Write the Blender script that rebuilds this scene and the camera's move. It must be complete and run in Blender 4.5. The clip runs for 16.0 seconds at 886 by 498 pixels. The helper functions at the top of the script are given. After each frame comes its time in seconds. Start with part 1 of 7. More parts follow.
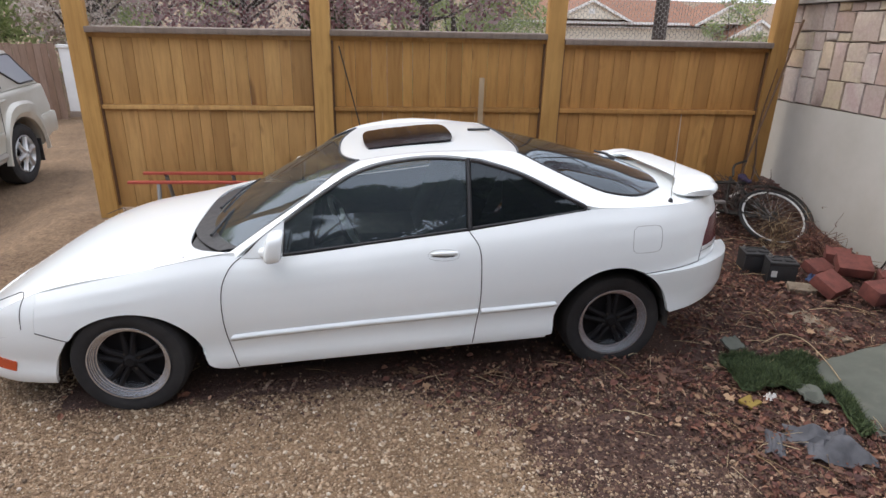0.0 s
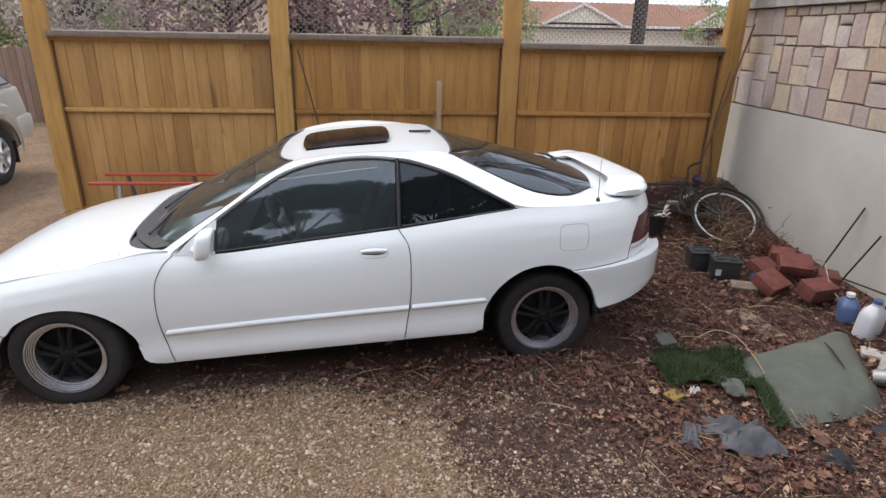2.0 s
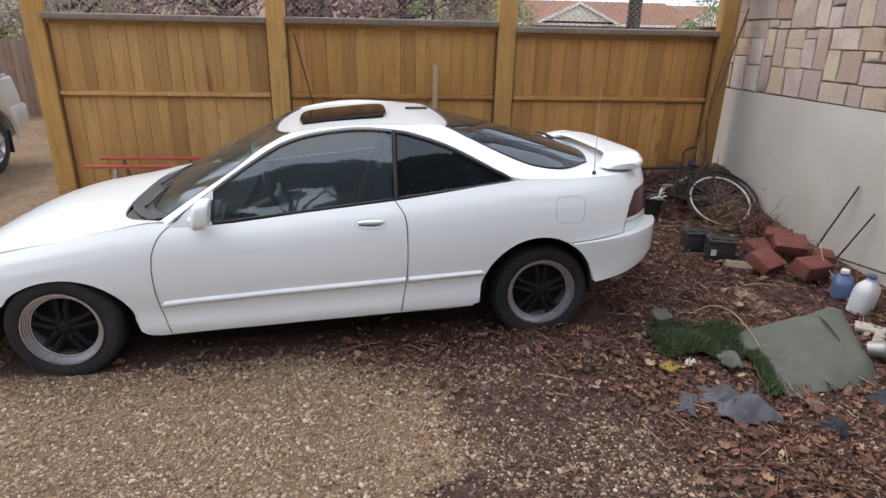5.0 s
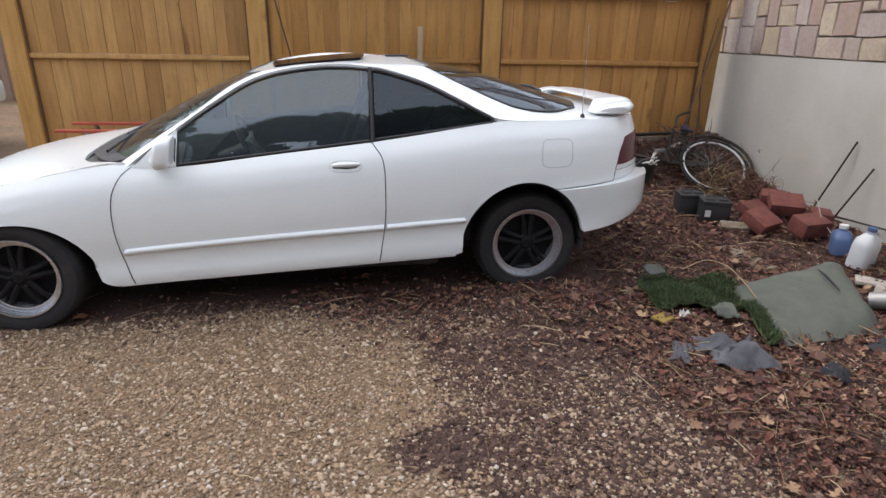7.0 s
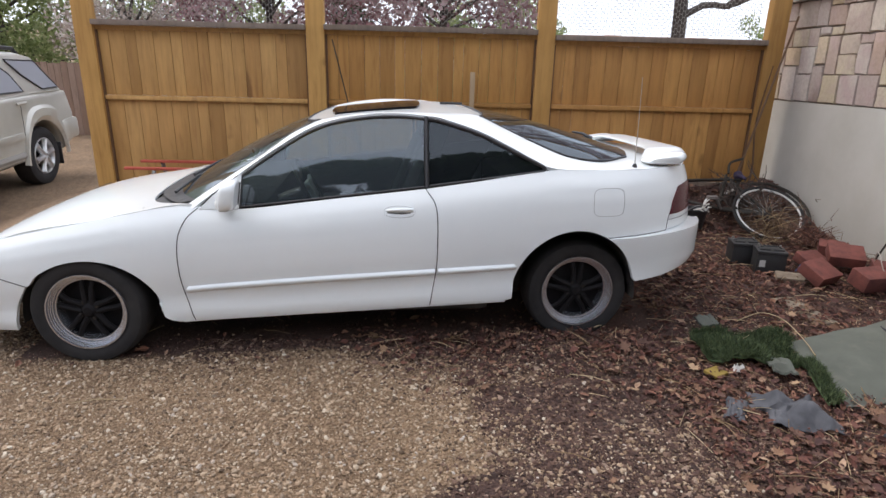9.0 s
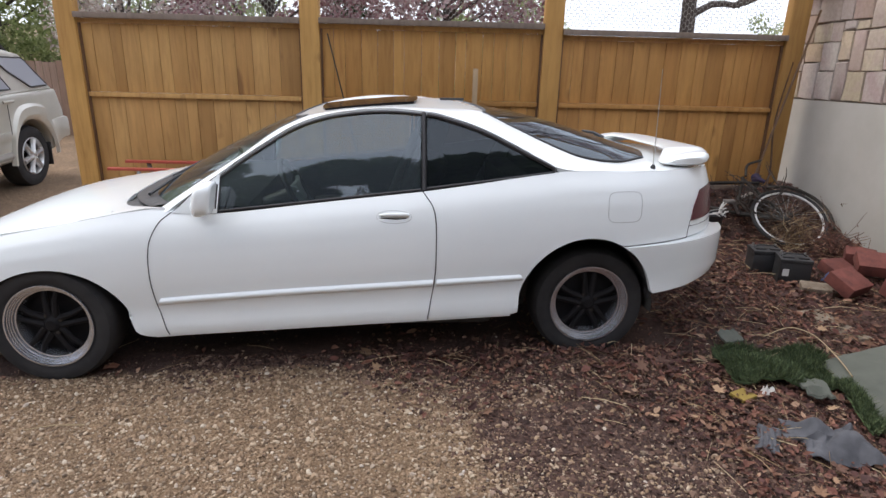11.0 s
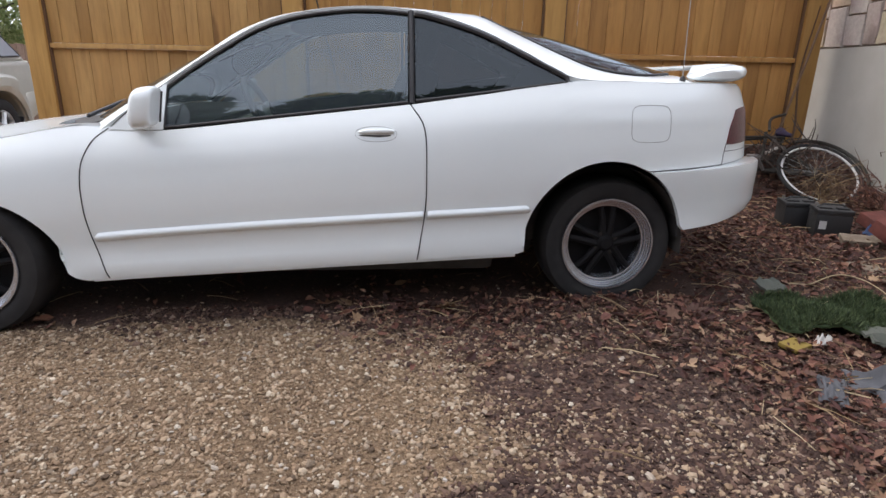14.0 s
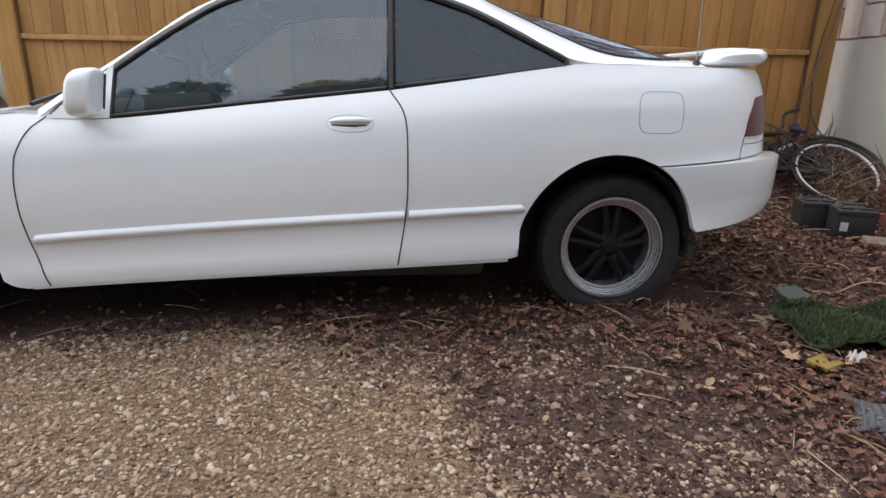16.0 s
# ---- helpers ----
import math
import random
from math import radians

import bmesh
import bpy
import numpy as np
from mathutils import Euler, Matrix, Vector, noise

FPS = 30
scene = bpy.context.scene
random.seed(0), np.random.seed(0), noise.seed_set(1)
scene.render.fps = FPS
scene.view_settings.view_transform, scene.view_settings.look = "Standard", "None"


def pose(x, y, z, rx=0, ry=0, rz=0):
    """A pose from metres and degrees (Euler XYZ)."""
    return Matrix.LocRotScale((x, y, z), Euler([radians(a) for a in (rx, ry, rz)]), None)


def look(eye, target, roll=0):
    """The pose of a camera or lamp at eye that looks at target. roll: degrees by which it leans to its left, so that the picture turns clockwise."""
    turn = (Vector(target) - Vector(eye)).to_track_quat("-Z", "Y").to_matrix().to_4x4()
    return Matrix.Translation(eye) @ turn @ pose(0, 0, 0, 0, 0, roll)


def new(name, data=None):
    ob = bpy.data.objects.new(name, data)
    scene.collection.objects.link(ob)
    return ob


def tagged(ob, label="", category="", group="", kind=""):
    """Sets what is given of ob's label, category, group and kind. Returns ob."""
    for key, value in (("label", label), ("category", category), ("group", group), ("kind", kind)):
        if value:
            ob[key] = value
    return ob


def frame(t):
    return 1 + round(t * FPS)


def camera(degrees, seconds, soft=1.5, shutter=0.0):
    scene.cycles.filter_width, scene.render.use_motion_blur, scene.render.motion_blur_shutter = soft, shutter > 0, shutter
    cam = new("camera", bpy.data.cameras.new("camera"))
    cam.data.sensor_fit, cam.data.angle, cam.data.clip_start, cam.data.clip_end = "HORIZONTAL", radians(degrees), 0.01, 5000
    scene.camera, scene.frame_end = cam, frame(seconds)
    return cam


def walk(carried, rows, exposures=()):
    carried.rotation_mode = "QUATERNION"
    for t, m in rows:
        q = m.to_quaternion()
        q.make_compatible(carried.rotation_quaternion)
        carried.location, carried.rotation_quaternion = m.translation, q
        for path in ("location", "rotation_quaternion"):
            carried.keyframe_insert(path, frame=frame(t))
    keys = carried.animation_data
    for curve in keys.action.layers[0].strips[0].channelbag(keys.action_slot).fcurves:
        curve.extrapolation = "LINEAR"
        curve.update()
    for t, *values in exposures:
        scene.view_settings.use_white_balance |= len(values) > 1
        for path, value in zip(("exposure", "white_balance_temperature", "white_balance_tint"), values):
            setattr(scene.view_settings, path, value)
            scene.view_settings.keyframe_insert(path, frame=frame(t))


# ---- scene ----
cam = camera(70.3, 16.0)
PATH = [
    (0, (0.4093, 0.0065, 2.0070), (0.5712, 1.8468, 1.2410), 1.43),
    (0.5, (0.4750, -0.0385, 2.0314), (0.6417, 1.7994, 1.2606), 1.52),
    (1, (0.5800, -0.0674, 2.0271), (0.7499, 1.7725, 1.2615), 1.55),
    (1.5, (0.6894, -0.1008, 2.0338), (0.8600, 1.7395, 1.2695), 1.51),
    (2, (0.7528, -0.1212, 2.0257), (0.9230, 1.7223, 1.2690), 1.47),
    (2.5, (0.7533, -0.1402, 2.0371), (0.9253, 1.7036, 1.2814), 1.45),
    (3, (0.7237, -0.1570, 2.0214), (0.8982, 1.6866, 1.2660), 1.47),
    (3.5, (0.7236, -0.1786, 2.0208), (0.8990, 1.6648, 1.2651), 1.47),
    (4, (0.7334, -0.1873, 1.9619), (0.9132, 1.6561, 1.2071), 1.50),
    (6.5, (0.7848, -0.1541, 1.7021), (0.9753, 1.6875, 0.9455), 1.44),
    (7, (0.8300, -0.1272, 1.5705), (1.0313, 1.7124, 0.8121), 1.43),
    (7.5, (0.8229, -0.1370, 1.5502), (0.9474, 1.7072, 0.7863), 1.50),
    (8, (0.8080, -0.1553, 1.5608), (0.8868, 1.6903, 0.7943), 1.49),
    (8.5, (0.8062, -0.1704, 1.6075), (0.8769, 1.7165, 0.9483), 1.45),
    (9, (0.7884, -0.1465, 1.6355), (0.8540, 1.7409, 0.9771), 1.49),
    (9.2, (0.7834, -0.1185, 1.6615), (0.8460, 1.7665, 0.9959), 1.60),
    (11.5, (0.8202, 0.1663, 1.5537), (0.8754, 2.0572, 0.9045), 1.54),
    (12, (0.8117, 0.1608, 1.5972), (0.8664, 2.0519, 0.9486), 1.48),
    (12.5, (0.8002, 0.1489, 1.4560), (0.8534, 2.0421, 0.8133), 1.40),
    (13, (0.7867, 0.1292, 1.2412), (0.8418, 2.0226, 0.5992), 1.22),
    (13.5, (0.8019, 0.2620, 1.1676), (0.8579, 2.1563, 0.5285), 1.17),
    (14, (0.8617, 0.4920, 1.1274), (0.9202, 2.3842, 0.4823), 1.24),
    (14.5, (0.9423, 0.7550, 1.1085), (0.9992, 2.6461, 0.4600), 1.33),
    (15, (0.9720, 0.8419, 1.0800), (1.0249, 2.7338, 0.4335), 1.28),
    (15.5, (0.9619, 0.8172, 1.0686), (1.0137, 2.7092, 0.4224), 1.28),
    (16, (0.9343, 0.7587, 1.0476), (0.9867, 2.6527, 0.4070), 1.24),
]
walk(cam, [(t, look(eye, target, roll)) for t, eye, target, roll in PATH], exposures=[(0.0, 0.38), (16.0, 0.38)])

# ---- light ----
world = bpy.data.worlds.new("overcast_sky")
scene.world = world
world.use_nodes = True
wn, wl = world.node_tree.nodes, world.node_tree.links
sky = wn.new("ShaderNodeTexSky")
sky.sky_type, sky.sun_disc = "NISHITA", False
sky.sun_elevation, sky.sun_rotation = radians(57), radians(-64)
sky.air_density, sky.dust_density, sky.ozone_density = 1.0, 7.0, 0.6
cloud = wn.new("ShaderNodeMixRGB")
cloud.inputs[0].default_value = 0.72
cloud.inputs[2].default_value = (9.4, 9.9, 11.2, 1)
wl.new(sky.outputs[0], cloud.inputs[1])
wl.new(cloud.outputs[0], wn["Background"].inputs[0])
wn["Background"].inputs[1].default_value = 0.15
sun = new("sun", bpy.data.lights.new("sun", "SUN"))
sun.data.energy, sun.data.angle, sun.data.color = 0.75, radians(26), (1, 0.97, 0.92)
sun.matrix_world = look((-5.2, 6.0, 10.5), (1.0, 3, 0))

# ---- mesh helpers ----


def thing(name, m=None, label="", category="", group="", kind=""):
    """A top-level Empty at the thing's base."""
    ob = new(name)
    ob.empty_display_size = 0.1
    if m is not None:
        ob.matrix_world = m
    return tagged(ob, label, category, group, kind)


def mesh_of(bm, name, mat, smooth=40):
    me = bpy.data.meshes.new(name)
    bm.to_mesh(me)
    bm.free()
    for m in (mat if isinstance(mat, (list, tuple)) else [mat]):
        me.materials.append(m)
    if smooth:
        me.shade_smooth()
        me.set_sharp_from_angle(angle=radians(smooth))
    return me


def part(name, bm, mat, parent=None, label="", smooth=40):
    ob = new(name, mesh_of(bm, name, mat, smooth))
    if parent is not None:
        ob.parent = parent
    if label:
        ob["label"] = label
    return ob


def box(bm, lo, hi, bevel=0.0, m=None):
    g = bmesh.ops.create_cube(bm, size=1)["verts"]
    for v in g:
        v.co = Vector([lo[i] + (v.co[i] + 0.5) * (hi[i] - lo[i]) for i in range(3)])
    if m is not None:
        bmesh.ops.transform(bm, matrix=m, verts=g)
    if bevel:
        edges = list({e for v in g for e in v.link_edges})
        bmesh.ops.bevel(bm, geom=edges, offset=bevel, segments=2, affect="EDGES", profile=0.6)
    return bm


def boxed(lo, hi, bevel=0.0, m=None):
    return box(bmesh.new(), lo, hi, bevel, m)


def tube(bm, pts, r, n=8, closed=False, caps=True):
    """A round bar along points; r a number or one radius a point."""
    pts = [Vector(p) for p in pts]
    rs = r if isinstance(r, (list, tuple)) else [r] * len(pts)
    rings = []
    k = len(pts)
    side = None
    for i, p in enumerate(pts):
        a = pts[(i - 1) % k] if (closed or i) else pts[0]
        b = pts[(i + 1) % k] if (closed or i < k - 1) else pts[-1]
        d = (b - a).normalized()
        if side is None:
            side = d.orthogonal().normalized()
        side = (side - d * side.dot(d)).normalized()
        up = d.cross(side)
        rings.append([bm.verts.new(p + (side * math.cos(q) + up * math.sin(q)) * rs[i]) for q in [2 * math.pi * j / n for j in range(n)]])
    for i in range(k if closed else k - 1):
        r0, r1 = rings[i], rings[(i + 1) % k]
        for j in range(n):
            bm.faces.new((r0[j], r0[(j + 1) % n], r1[(j + 1) % n], r1[j]))
    if caps and not closed:
        bm.faces.new(rings[0][::-1])
        bm.faces.new(rings[-1])
    return bm


def lathe(bm, prof, n=48, axis="y", center=(0, 0, 0)):
    """Turn a profile of (radius, along) about an axis."""
    rings = []
    for r, a in prof:
        ring = []
        for j in range(n):
            q = 2 * math.pi * j / n
            c, s = r * math.cos(q), r * math.sin(q)
            p = (c, a, s) if axis == "y" else (c, s, a)
            ring.append(bm.verts.new(Vector(p) + Vector(center)))
        rings.append(ring)
    for r0, r1 in zip(rings, rings[1:]):
        for j in range(n):
            bm.faces.new((r0[j], r0[(j + 1) % n], r1[(j + 1) % n], r1[j]))
    return bm


def spline(pts, n):
    """n+1 points along a smooth curve through pts (Catmull-Rom, by arc length)."""
    P = np.array(pts, float)
    if len(P) == 2:
        return [P[0] + (P[1] - P[0]) * i / n for i in range(n + 1)]
    Q = np.vstack([2 * P[0] - P[1], P, 2 * P[-1] - P[-2]])
    dense = []
    for i in range(1, len(Q) - 2):
        for t in np.linspace(0, 1, 24, endpoint=False):
            a, b, c, d = Q[i - 1], Q[i], Q[i + 1], Q[i + 2]
            dense.append(0.5 * (2 * b + (c - a) * t + (2 * a - 5 * b + 4 * c - d) * t * t + (3 * b - a - 3 * c + d) * t ** 3))
    dense.append(P[-1])
    D = np.array(dense)
    s = np.concatenate([[0], np.cumsum(np.linalg.norm(np.diff(D, axis=0), axis=1))])
    return [np.array([np.interp(q, s, D[:, k]) for k in range(D.shape[1])]) for q in np.linspace(0, s[-1], n + 1)]


def coons(bottom, top, left, right, n, m):
    """A grid of points between four edge curves: bottom and top run left to right, left and right upwards."""
    B, T, L, R = spline(bottom, n), spline(top, n), spline(left, m), spline(right, m)
    grid = []
    for j in range(m + 1):
        t = j / m
        row = []
        for i in range(n + 1):
            s = i / n
            p = (1 - t) * B[i] + t * T[i] + (1 - s) * L[j] + s * R[j]
            p = p - ((1 - s) * (1 - t) * B[0] + s * (1 - t) * B[n] + (1 - s) * t * T[0] + s * t * T[n])
            row.append(p)
        grid.append(row)
    return grid


def sheet(bm, grid, thick=0.0, flip=False):
    """A skin through a grid of 3D points, with rims turned in by thick along the normals."""
    V = [[bm.verts.new(Vector(p)) for p in row] for row in grid]
    faces = []
    for j in range(len(V) - 1):
        for i in range(len(V[0]) - 1):
            q = (V[j][i], V[j][i + 1], V[j + 1][i + 1], V[j + 1][i])
            faces.append(bm.faces.new(q[::-1] if flip else q))
    if thick:
        bm.normal_update()
        rim = [V[0][i] for i in range(len(V[0]))] + [V[j][-1] for j in range(1, len(V))]
        rim += [V[-1][i] for i in range(len(V[0]) - 2, -1, -1)] + [V[j][0] for j in range(len(V) - 2, 0, -1)]
        inner = [bm.verts.new(v.co - v.normal * thick) for v in rim]
        k = len(rim)
        for i in range(k):
            a, b, c, d = rim[i], rim[(i + 1) % k], inner[(i + 1) % k], inner[i]
            q = (b, a, d, c)
            bm.faces.new(q[::-1] if flip else q)
    return bm


def from_arrays(name, verts, faces, mat, parent=None, smooth=False):
    me = bpy.data.meshes.new(name)
    me.from_pydata(verts, [], faces)
    me.materials.append(mat)
    if smooth:
        me.shade_smooth()
    ob = new(name, me)
    if parent is not None:
        ob.parent = parent
    return ob


# ---- materials ----


def material(name, color=(0.5, 0.5, 0.5), rough=0.5, metal=0.0, **kw):
    m = bpy.data.materials.new(name)
    m.use_nodes = True
    b = m.node_tree.nodes["Principled BSDF"]
    b.inputs["Base Color"].default_value = (*color, 1)
    b.inputs["Roughness"].default_value = rough
    b.inputs["Metallic"].default_value = metal
    for k, v in kw.items():
        b.inputs[k.replace("_", " ")].default_value = v
    return m


def tree_of(m):
    return m.node_tree.nodes, m.node_tree.links, m.node_tree.nodes["Principled BSDF"]


def coords(m, scale=(1, 1, 1), use="Object", shift=None):
    n, l, b = tree_of(m)
    tc, mp = n.new("ShaderNodeTexCoord"), n.new("ShaderNodeMapping")
    mp.inputs["Scale"].default_value = scale
    l.new(tc.outputs[use], mp.inputs[0])
    if shift:
        oi = n.new("ShaderNodeObjectInfo")
        mul = n.new("ShaderNodeMath")
        mul.operation, mul.inputs[1].default_value = "MULTIPLY", shift
        l.new(oi.outputs["Random"], mul.inputs[0])
        l.new(mul.outputs[0], mp.inputs["Location"])
    return mp.outputs[0]


def noise_tex(m, vec, scale, detail=4, rough=0.6, distort=0.0):
    n, l, b = tree_of(m)
    t = n.new("ShaderNodeTexNoise")
    t.inputs["Scale"].default_value, t.inputs["Detail"].default_value = scale, detail
    t.inputs["Roughness"].default_value, t.inputs["Distortion"].default_value = rough, distort
    l.new(vec, t.inputs["Vector"])
    return t.outputs[0]


def ramp(m, fac, stops):
    n, l, b = tree_of(m)
    r = n.new("ShaderNodeValToRGB")
    e = r.color_ramp.elements
    while len(e) < len(stops):
        e.new(0.5)
    for k, (pos, col) in zip(e, stops):
        k.position = pos
        k.color = (*col, 1) if len(col) == 3 else col
    l.new(fac, r.inputs[0])
    return r.outputs[0]


def mix(m, fac, a, b_, blend="MIX"):
    n, l, b = tree_of(m)
    x = n.new("ShaderNodeMixRGB")
    x.blend_type = blend
    for k, v in enumerate((fac, a, b_)):
        if isinstance(v, (int, float)):
            x.inputs[k].default_value = v
        elif isinstance(v, tuple):
            x.inputs[k].default_value = (*v, 1)
        else:
            l.new(v, x.inputs[k])
    return x.outputs[0]


def bump(m, height, strength=0.3, dist=0.01):
    n, l, b = tree_of(m)
    k = n.new("ShaderNodeBump")
    k.inputs["Strength"].default_value, k.inputs["Distance"].default_value = strength, dist
    l.new(height, k.inputs["Height"])
    l.new(k.outputs[0], b.inputs["Normal"])


def color_to(m, out):
    n, l, b = tree_of(m)
    l.new(out, b.inputs["Base Color"])


def rough_to(m, out, lo, hi):
    n, l, b = tree_of(m)
    r = n.new("ShaderNodeMapRange")
    r.inputs[3].default_value, r.inputs[4].default_value = lo, hi
    l.new(out, r.inputs[0])
    l.new(r.outputs[0], b.inputs["Roughness"])


def random_of(m, per_island=False):
    n, l, b = tree_of(m)
    if per_island:
        return n.new("ShaderNodeNewGeometry").outputs["Random Per Island"]
    return n.new("ShaderNodeObjectInfo").outputs["Random"]


# white car paint, with faint road dust
PAINT = material("white_paint", (0.8, 0.81, 0.8), 0.22, Coat_Weight=0.6, Coat_Roughness=0.06)
p = coords(PAINT)
dust = noise_tex(PAINT, p, 3.0, 6, 0.7)
color_to(PAINT, ramp(PAINT, dust, [(0.3, (0.77, 0.802, 0.808)), (0.7, (0.788, 0.818, 0.824))]))
rough_to(PAINT, noise_tex(PAINT, p, 9, 5), 0.24, 0.28)

BLACK_TRIM = material("black_trim", (0.032, 0.031, 0.034), 0.55)
BLACK_PLASTIC = material("black_plastic", (0.03, 0.03, 0.032), 0.5)
p = coords(BLACK_PLASTIC)
rough_to(BLACK_PLASTIC, noise_tex(BLACK_PLASTIC, p, 30), 0.35, 0.65)
GREY_EDGE = material("shadow_gap_grey", (0.3, 0.3, 0.3), 0.6)
UNDER = material("dusty_underbody", (0.055, 0.05, 0.048), 0.95)
color_to(UNDER, ramp(UNDER, noise_tex(UNDER, coords(UNDER), 9, 5), [(0.3, (0.04, 0.037, 0.036)), (0.7, (0.075, 0.067, 0.06))]))
CABIN = material("cabin_cloth", (0.05, 0.05, 0.054), 0.9)
bump(CABIN, noise_tex(CABIN, coords(CABIN), 180), 0.3, 0.002)
CABIN_HARD = material("cabin_plastic", (0.03, 0.032, 0.034), 0.55)


def pane_glass(name, tint, rough=0.0, dust=0.05, ior=2.0):
    """Thin glass: tinted see-through, with a Fresnel gloss and a film of dust."""
    m = bpy.data.materials.new(name)
    m.use_nodes = True
    n, l = m.node_tree.nodes, m.node_tree.links
    n.remove(n["Principled BSDF"])
    tr, gl_, fr, mx = n.new("ShaderNodeBsdfTransparent"), n.new("ShaderNodeBsdfGlossy"), n.new("ShaderNodeFresnel"), n.new("ShaderNodeMixShader")
    tr.inputs[0].default_value = (*tint, 1)
    gl_.inputs[0].default_value = (0.86, 0.94, 1, 1)
    gl_.inputs["Roughness"].default_value = rough
    fr.inputs[0].default_value = ior
    l.new(fr.outputs[0], mx.inputs[0])
    l.new(tr.outputs[0], mx.inputs[1])
    l.new(gl_.outputs[0], mx.inputs[2])
    film, both = n.new("ShaderNodeBsdfDiffuse"), n.new("ShaderNodeMixShader")
    film.inputs[0].default_value = (0.46, 0.56, 0.66, 1)
    both.inputs[0].default_value = dust
    l.new(mx.outputs[0], both.inputs[1])
    l.new(film.outputs[0], both.inputs[2])
    l.new(both.outputs[0], n["Material Output"].inputs[0])
    return m


GLASS_CLEAR = pane_glass("windscreen_glass", (0.82, 0.84, 0.78), dust=0.03)
GLASS = pane_glass("tinted_glass", (0.48, 0.56, 0.55), dust=0.06, ior=1.98)
DARK_GLASS = pane_glass("dark_tinted_glass", (0.13, 0.12, 0.13), dust=0.02, ior=1.6)
# pale base colour puts the sky's reflection into the off-road vehicle's windows
SUV_GLASS = material("sky_toned_car_window", (0.36, 0.38, 0.42), 0.1, Coat_Weight=0.8)
BLACK_GLASS = material("black_glass", (0.008, 0.007, 0.008), 0.12, Specular_IOR_Level=0.12)
RUBBER = material("tyre_rubber", (0.028, 0.027, 0.026), 0.8, Specular_IOR_Level=0.28)
p = coords(RUBBER)
color_to(RUBBER, ramp(RUBBER, noise_tex(RUBBER, p, 7, 6), [(0.3, (0.02, 0.019, 0.02)), (0.75, (0.038, 0.036, 0.036))]))
bump(RUBBER, noise_tex(RUBBER, p, 90), 0.3, 0.004)
ALLOY = material("polished_alloy", (0.62, 0.6, 0.58), 0.25, 1.0)
p = coords(ALLOY)
color_to(ALLOY, ramp(ALLOY, noise_tex(ALLOY, p, 14, 6), [(0.3, (0.42, 0.39, 0.36)), (0.65, (0.72, 0.71, 0.69))]))
rough_to(ALLOY, noise_tex(ALLOY, p, 25), 0.2, 0.5)
DARK_ALLOY = material("black_painted_alloy", (0.013, 0.012, 0.013), 0.6, Specular_IOR_Level=0.12)
RIM = material("dull_silver_alloy", (0.5, 0.515, 0.56), 0.26, 0.82)
RED_LENS = material("red_lens", (0.075, 0.003, 0.012), 0.2, Specular_IOR_Level=0.3)
AMBER_LENS = material("amber_lens", (0.45, 0.06, 0.015), 0.2, Coat_Weight=0.5)
STEEL_DARK = material("dark_steel", (0.05, 0.045, 0.04), 0.5, 0.7)


def wood(name, a, b_, grain=26, knots=True):
    """Fence wood: grain along z, each board its own tone."""
    m = material(name, a, 0.7)
    v = coords(m, (1, 1, 0.09), shift=37)
    g = noise_tex(m, v, grain, 6, 0.65, 0.4)
    c = ramp(m, g, [(0.25, b_), (0.5, a), (0.8, tuple(min(1, k * 1.22) for k in a))])
    tone = ramp(m, random_of(m), [(0.0, (0.78, 0.71, 0.64)), (0.25, (1.05, 1.0, 0.95)), (0.5, (1.16, 1.13, 1.1)), (0.75, (0.93, 0.83, 0.74)), (1.0, (1.3, 1.3, 1.28))])
    c = mix(m, 1.0, c, tone, "MULTIPLY")
    v2 = coords(m, (1, 1, 0.55), shift=53)
    if knots:
        kn = noise_tex(m, v2, 5.5, 2, 0.4)
        c = mix(m, ramp(m, kn, [(0.68, (0, 0, 0)), (0.76, (0.7, 0.7, 0.7))]), c, (0.15, 0.065, 0.02))
    st = noise_tex(m, coords(m, (1, 1, 0.35), shift=3), 2.4, 5, 0.65)
    c = mix(m, ramp(m, st, [(0.42, (0, 0, 0)), (0.7, (0.6, 0.6, 0.6))]), c, (a[0] * 0.74, a[1] * 0.64, a[2] * 0.5))
    color_to(m, c)
    rough_to(m, g, 0.55, 0.85)
    bump(m, g, 0.25, 0.004)
    return m


CEDAR = wood("cedar_boards", (0.43, 0.235, 0.07), (0.3, 0.14, 0.035))
CEDAR_PALE = wood("pale_cedar_boards", (0.44, 0.26, 0.095), (0.31, 0.165, 0.055))
CEDAR_RED = wood("reddish_cedar_boards", (0.45, 0.24, 0.075), (0.32, 0.15, 0.042))
GAP_BROWN = wood("dark_gap_brown", (0.14, 0.075, 0.04), (0.08, 0.04, 0.02), knots=False)
CEDAR_POST = wood("cedar_posts", (0.46, 0.27, 0.085), (0.33, 0.17, 0.045))
GREY_WOOD = wood("weathered_wood", (0.19, 0.15, 0.125), (0.11, 0.088, 0.074), knots=False)
OLD_FENCE = wood("old_brown_fence_wood", (0.22, 0.15, 0.115), (0.14, 0.09, 0.065), knots=False)

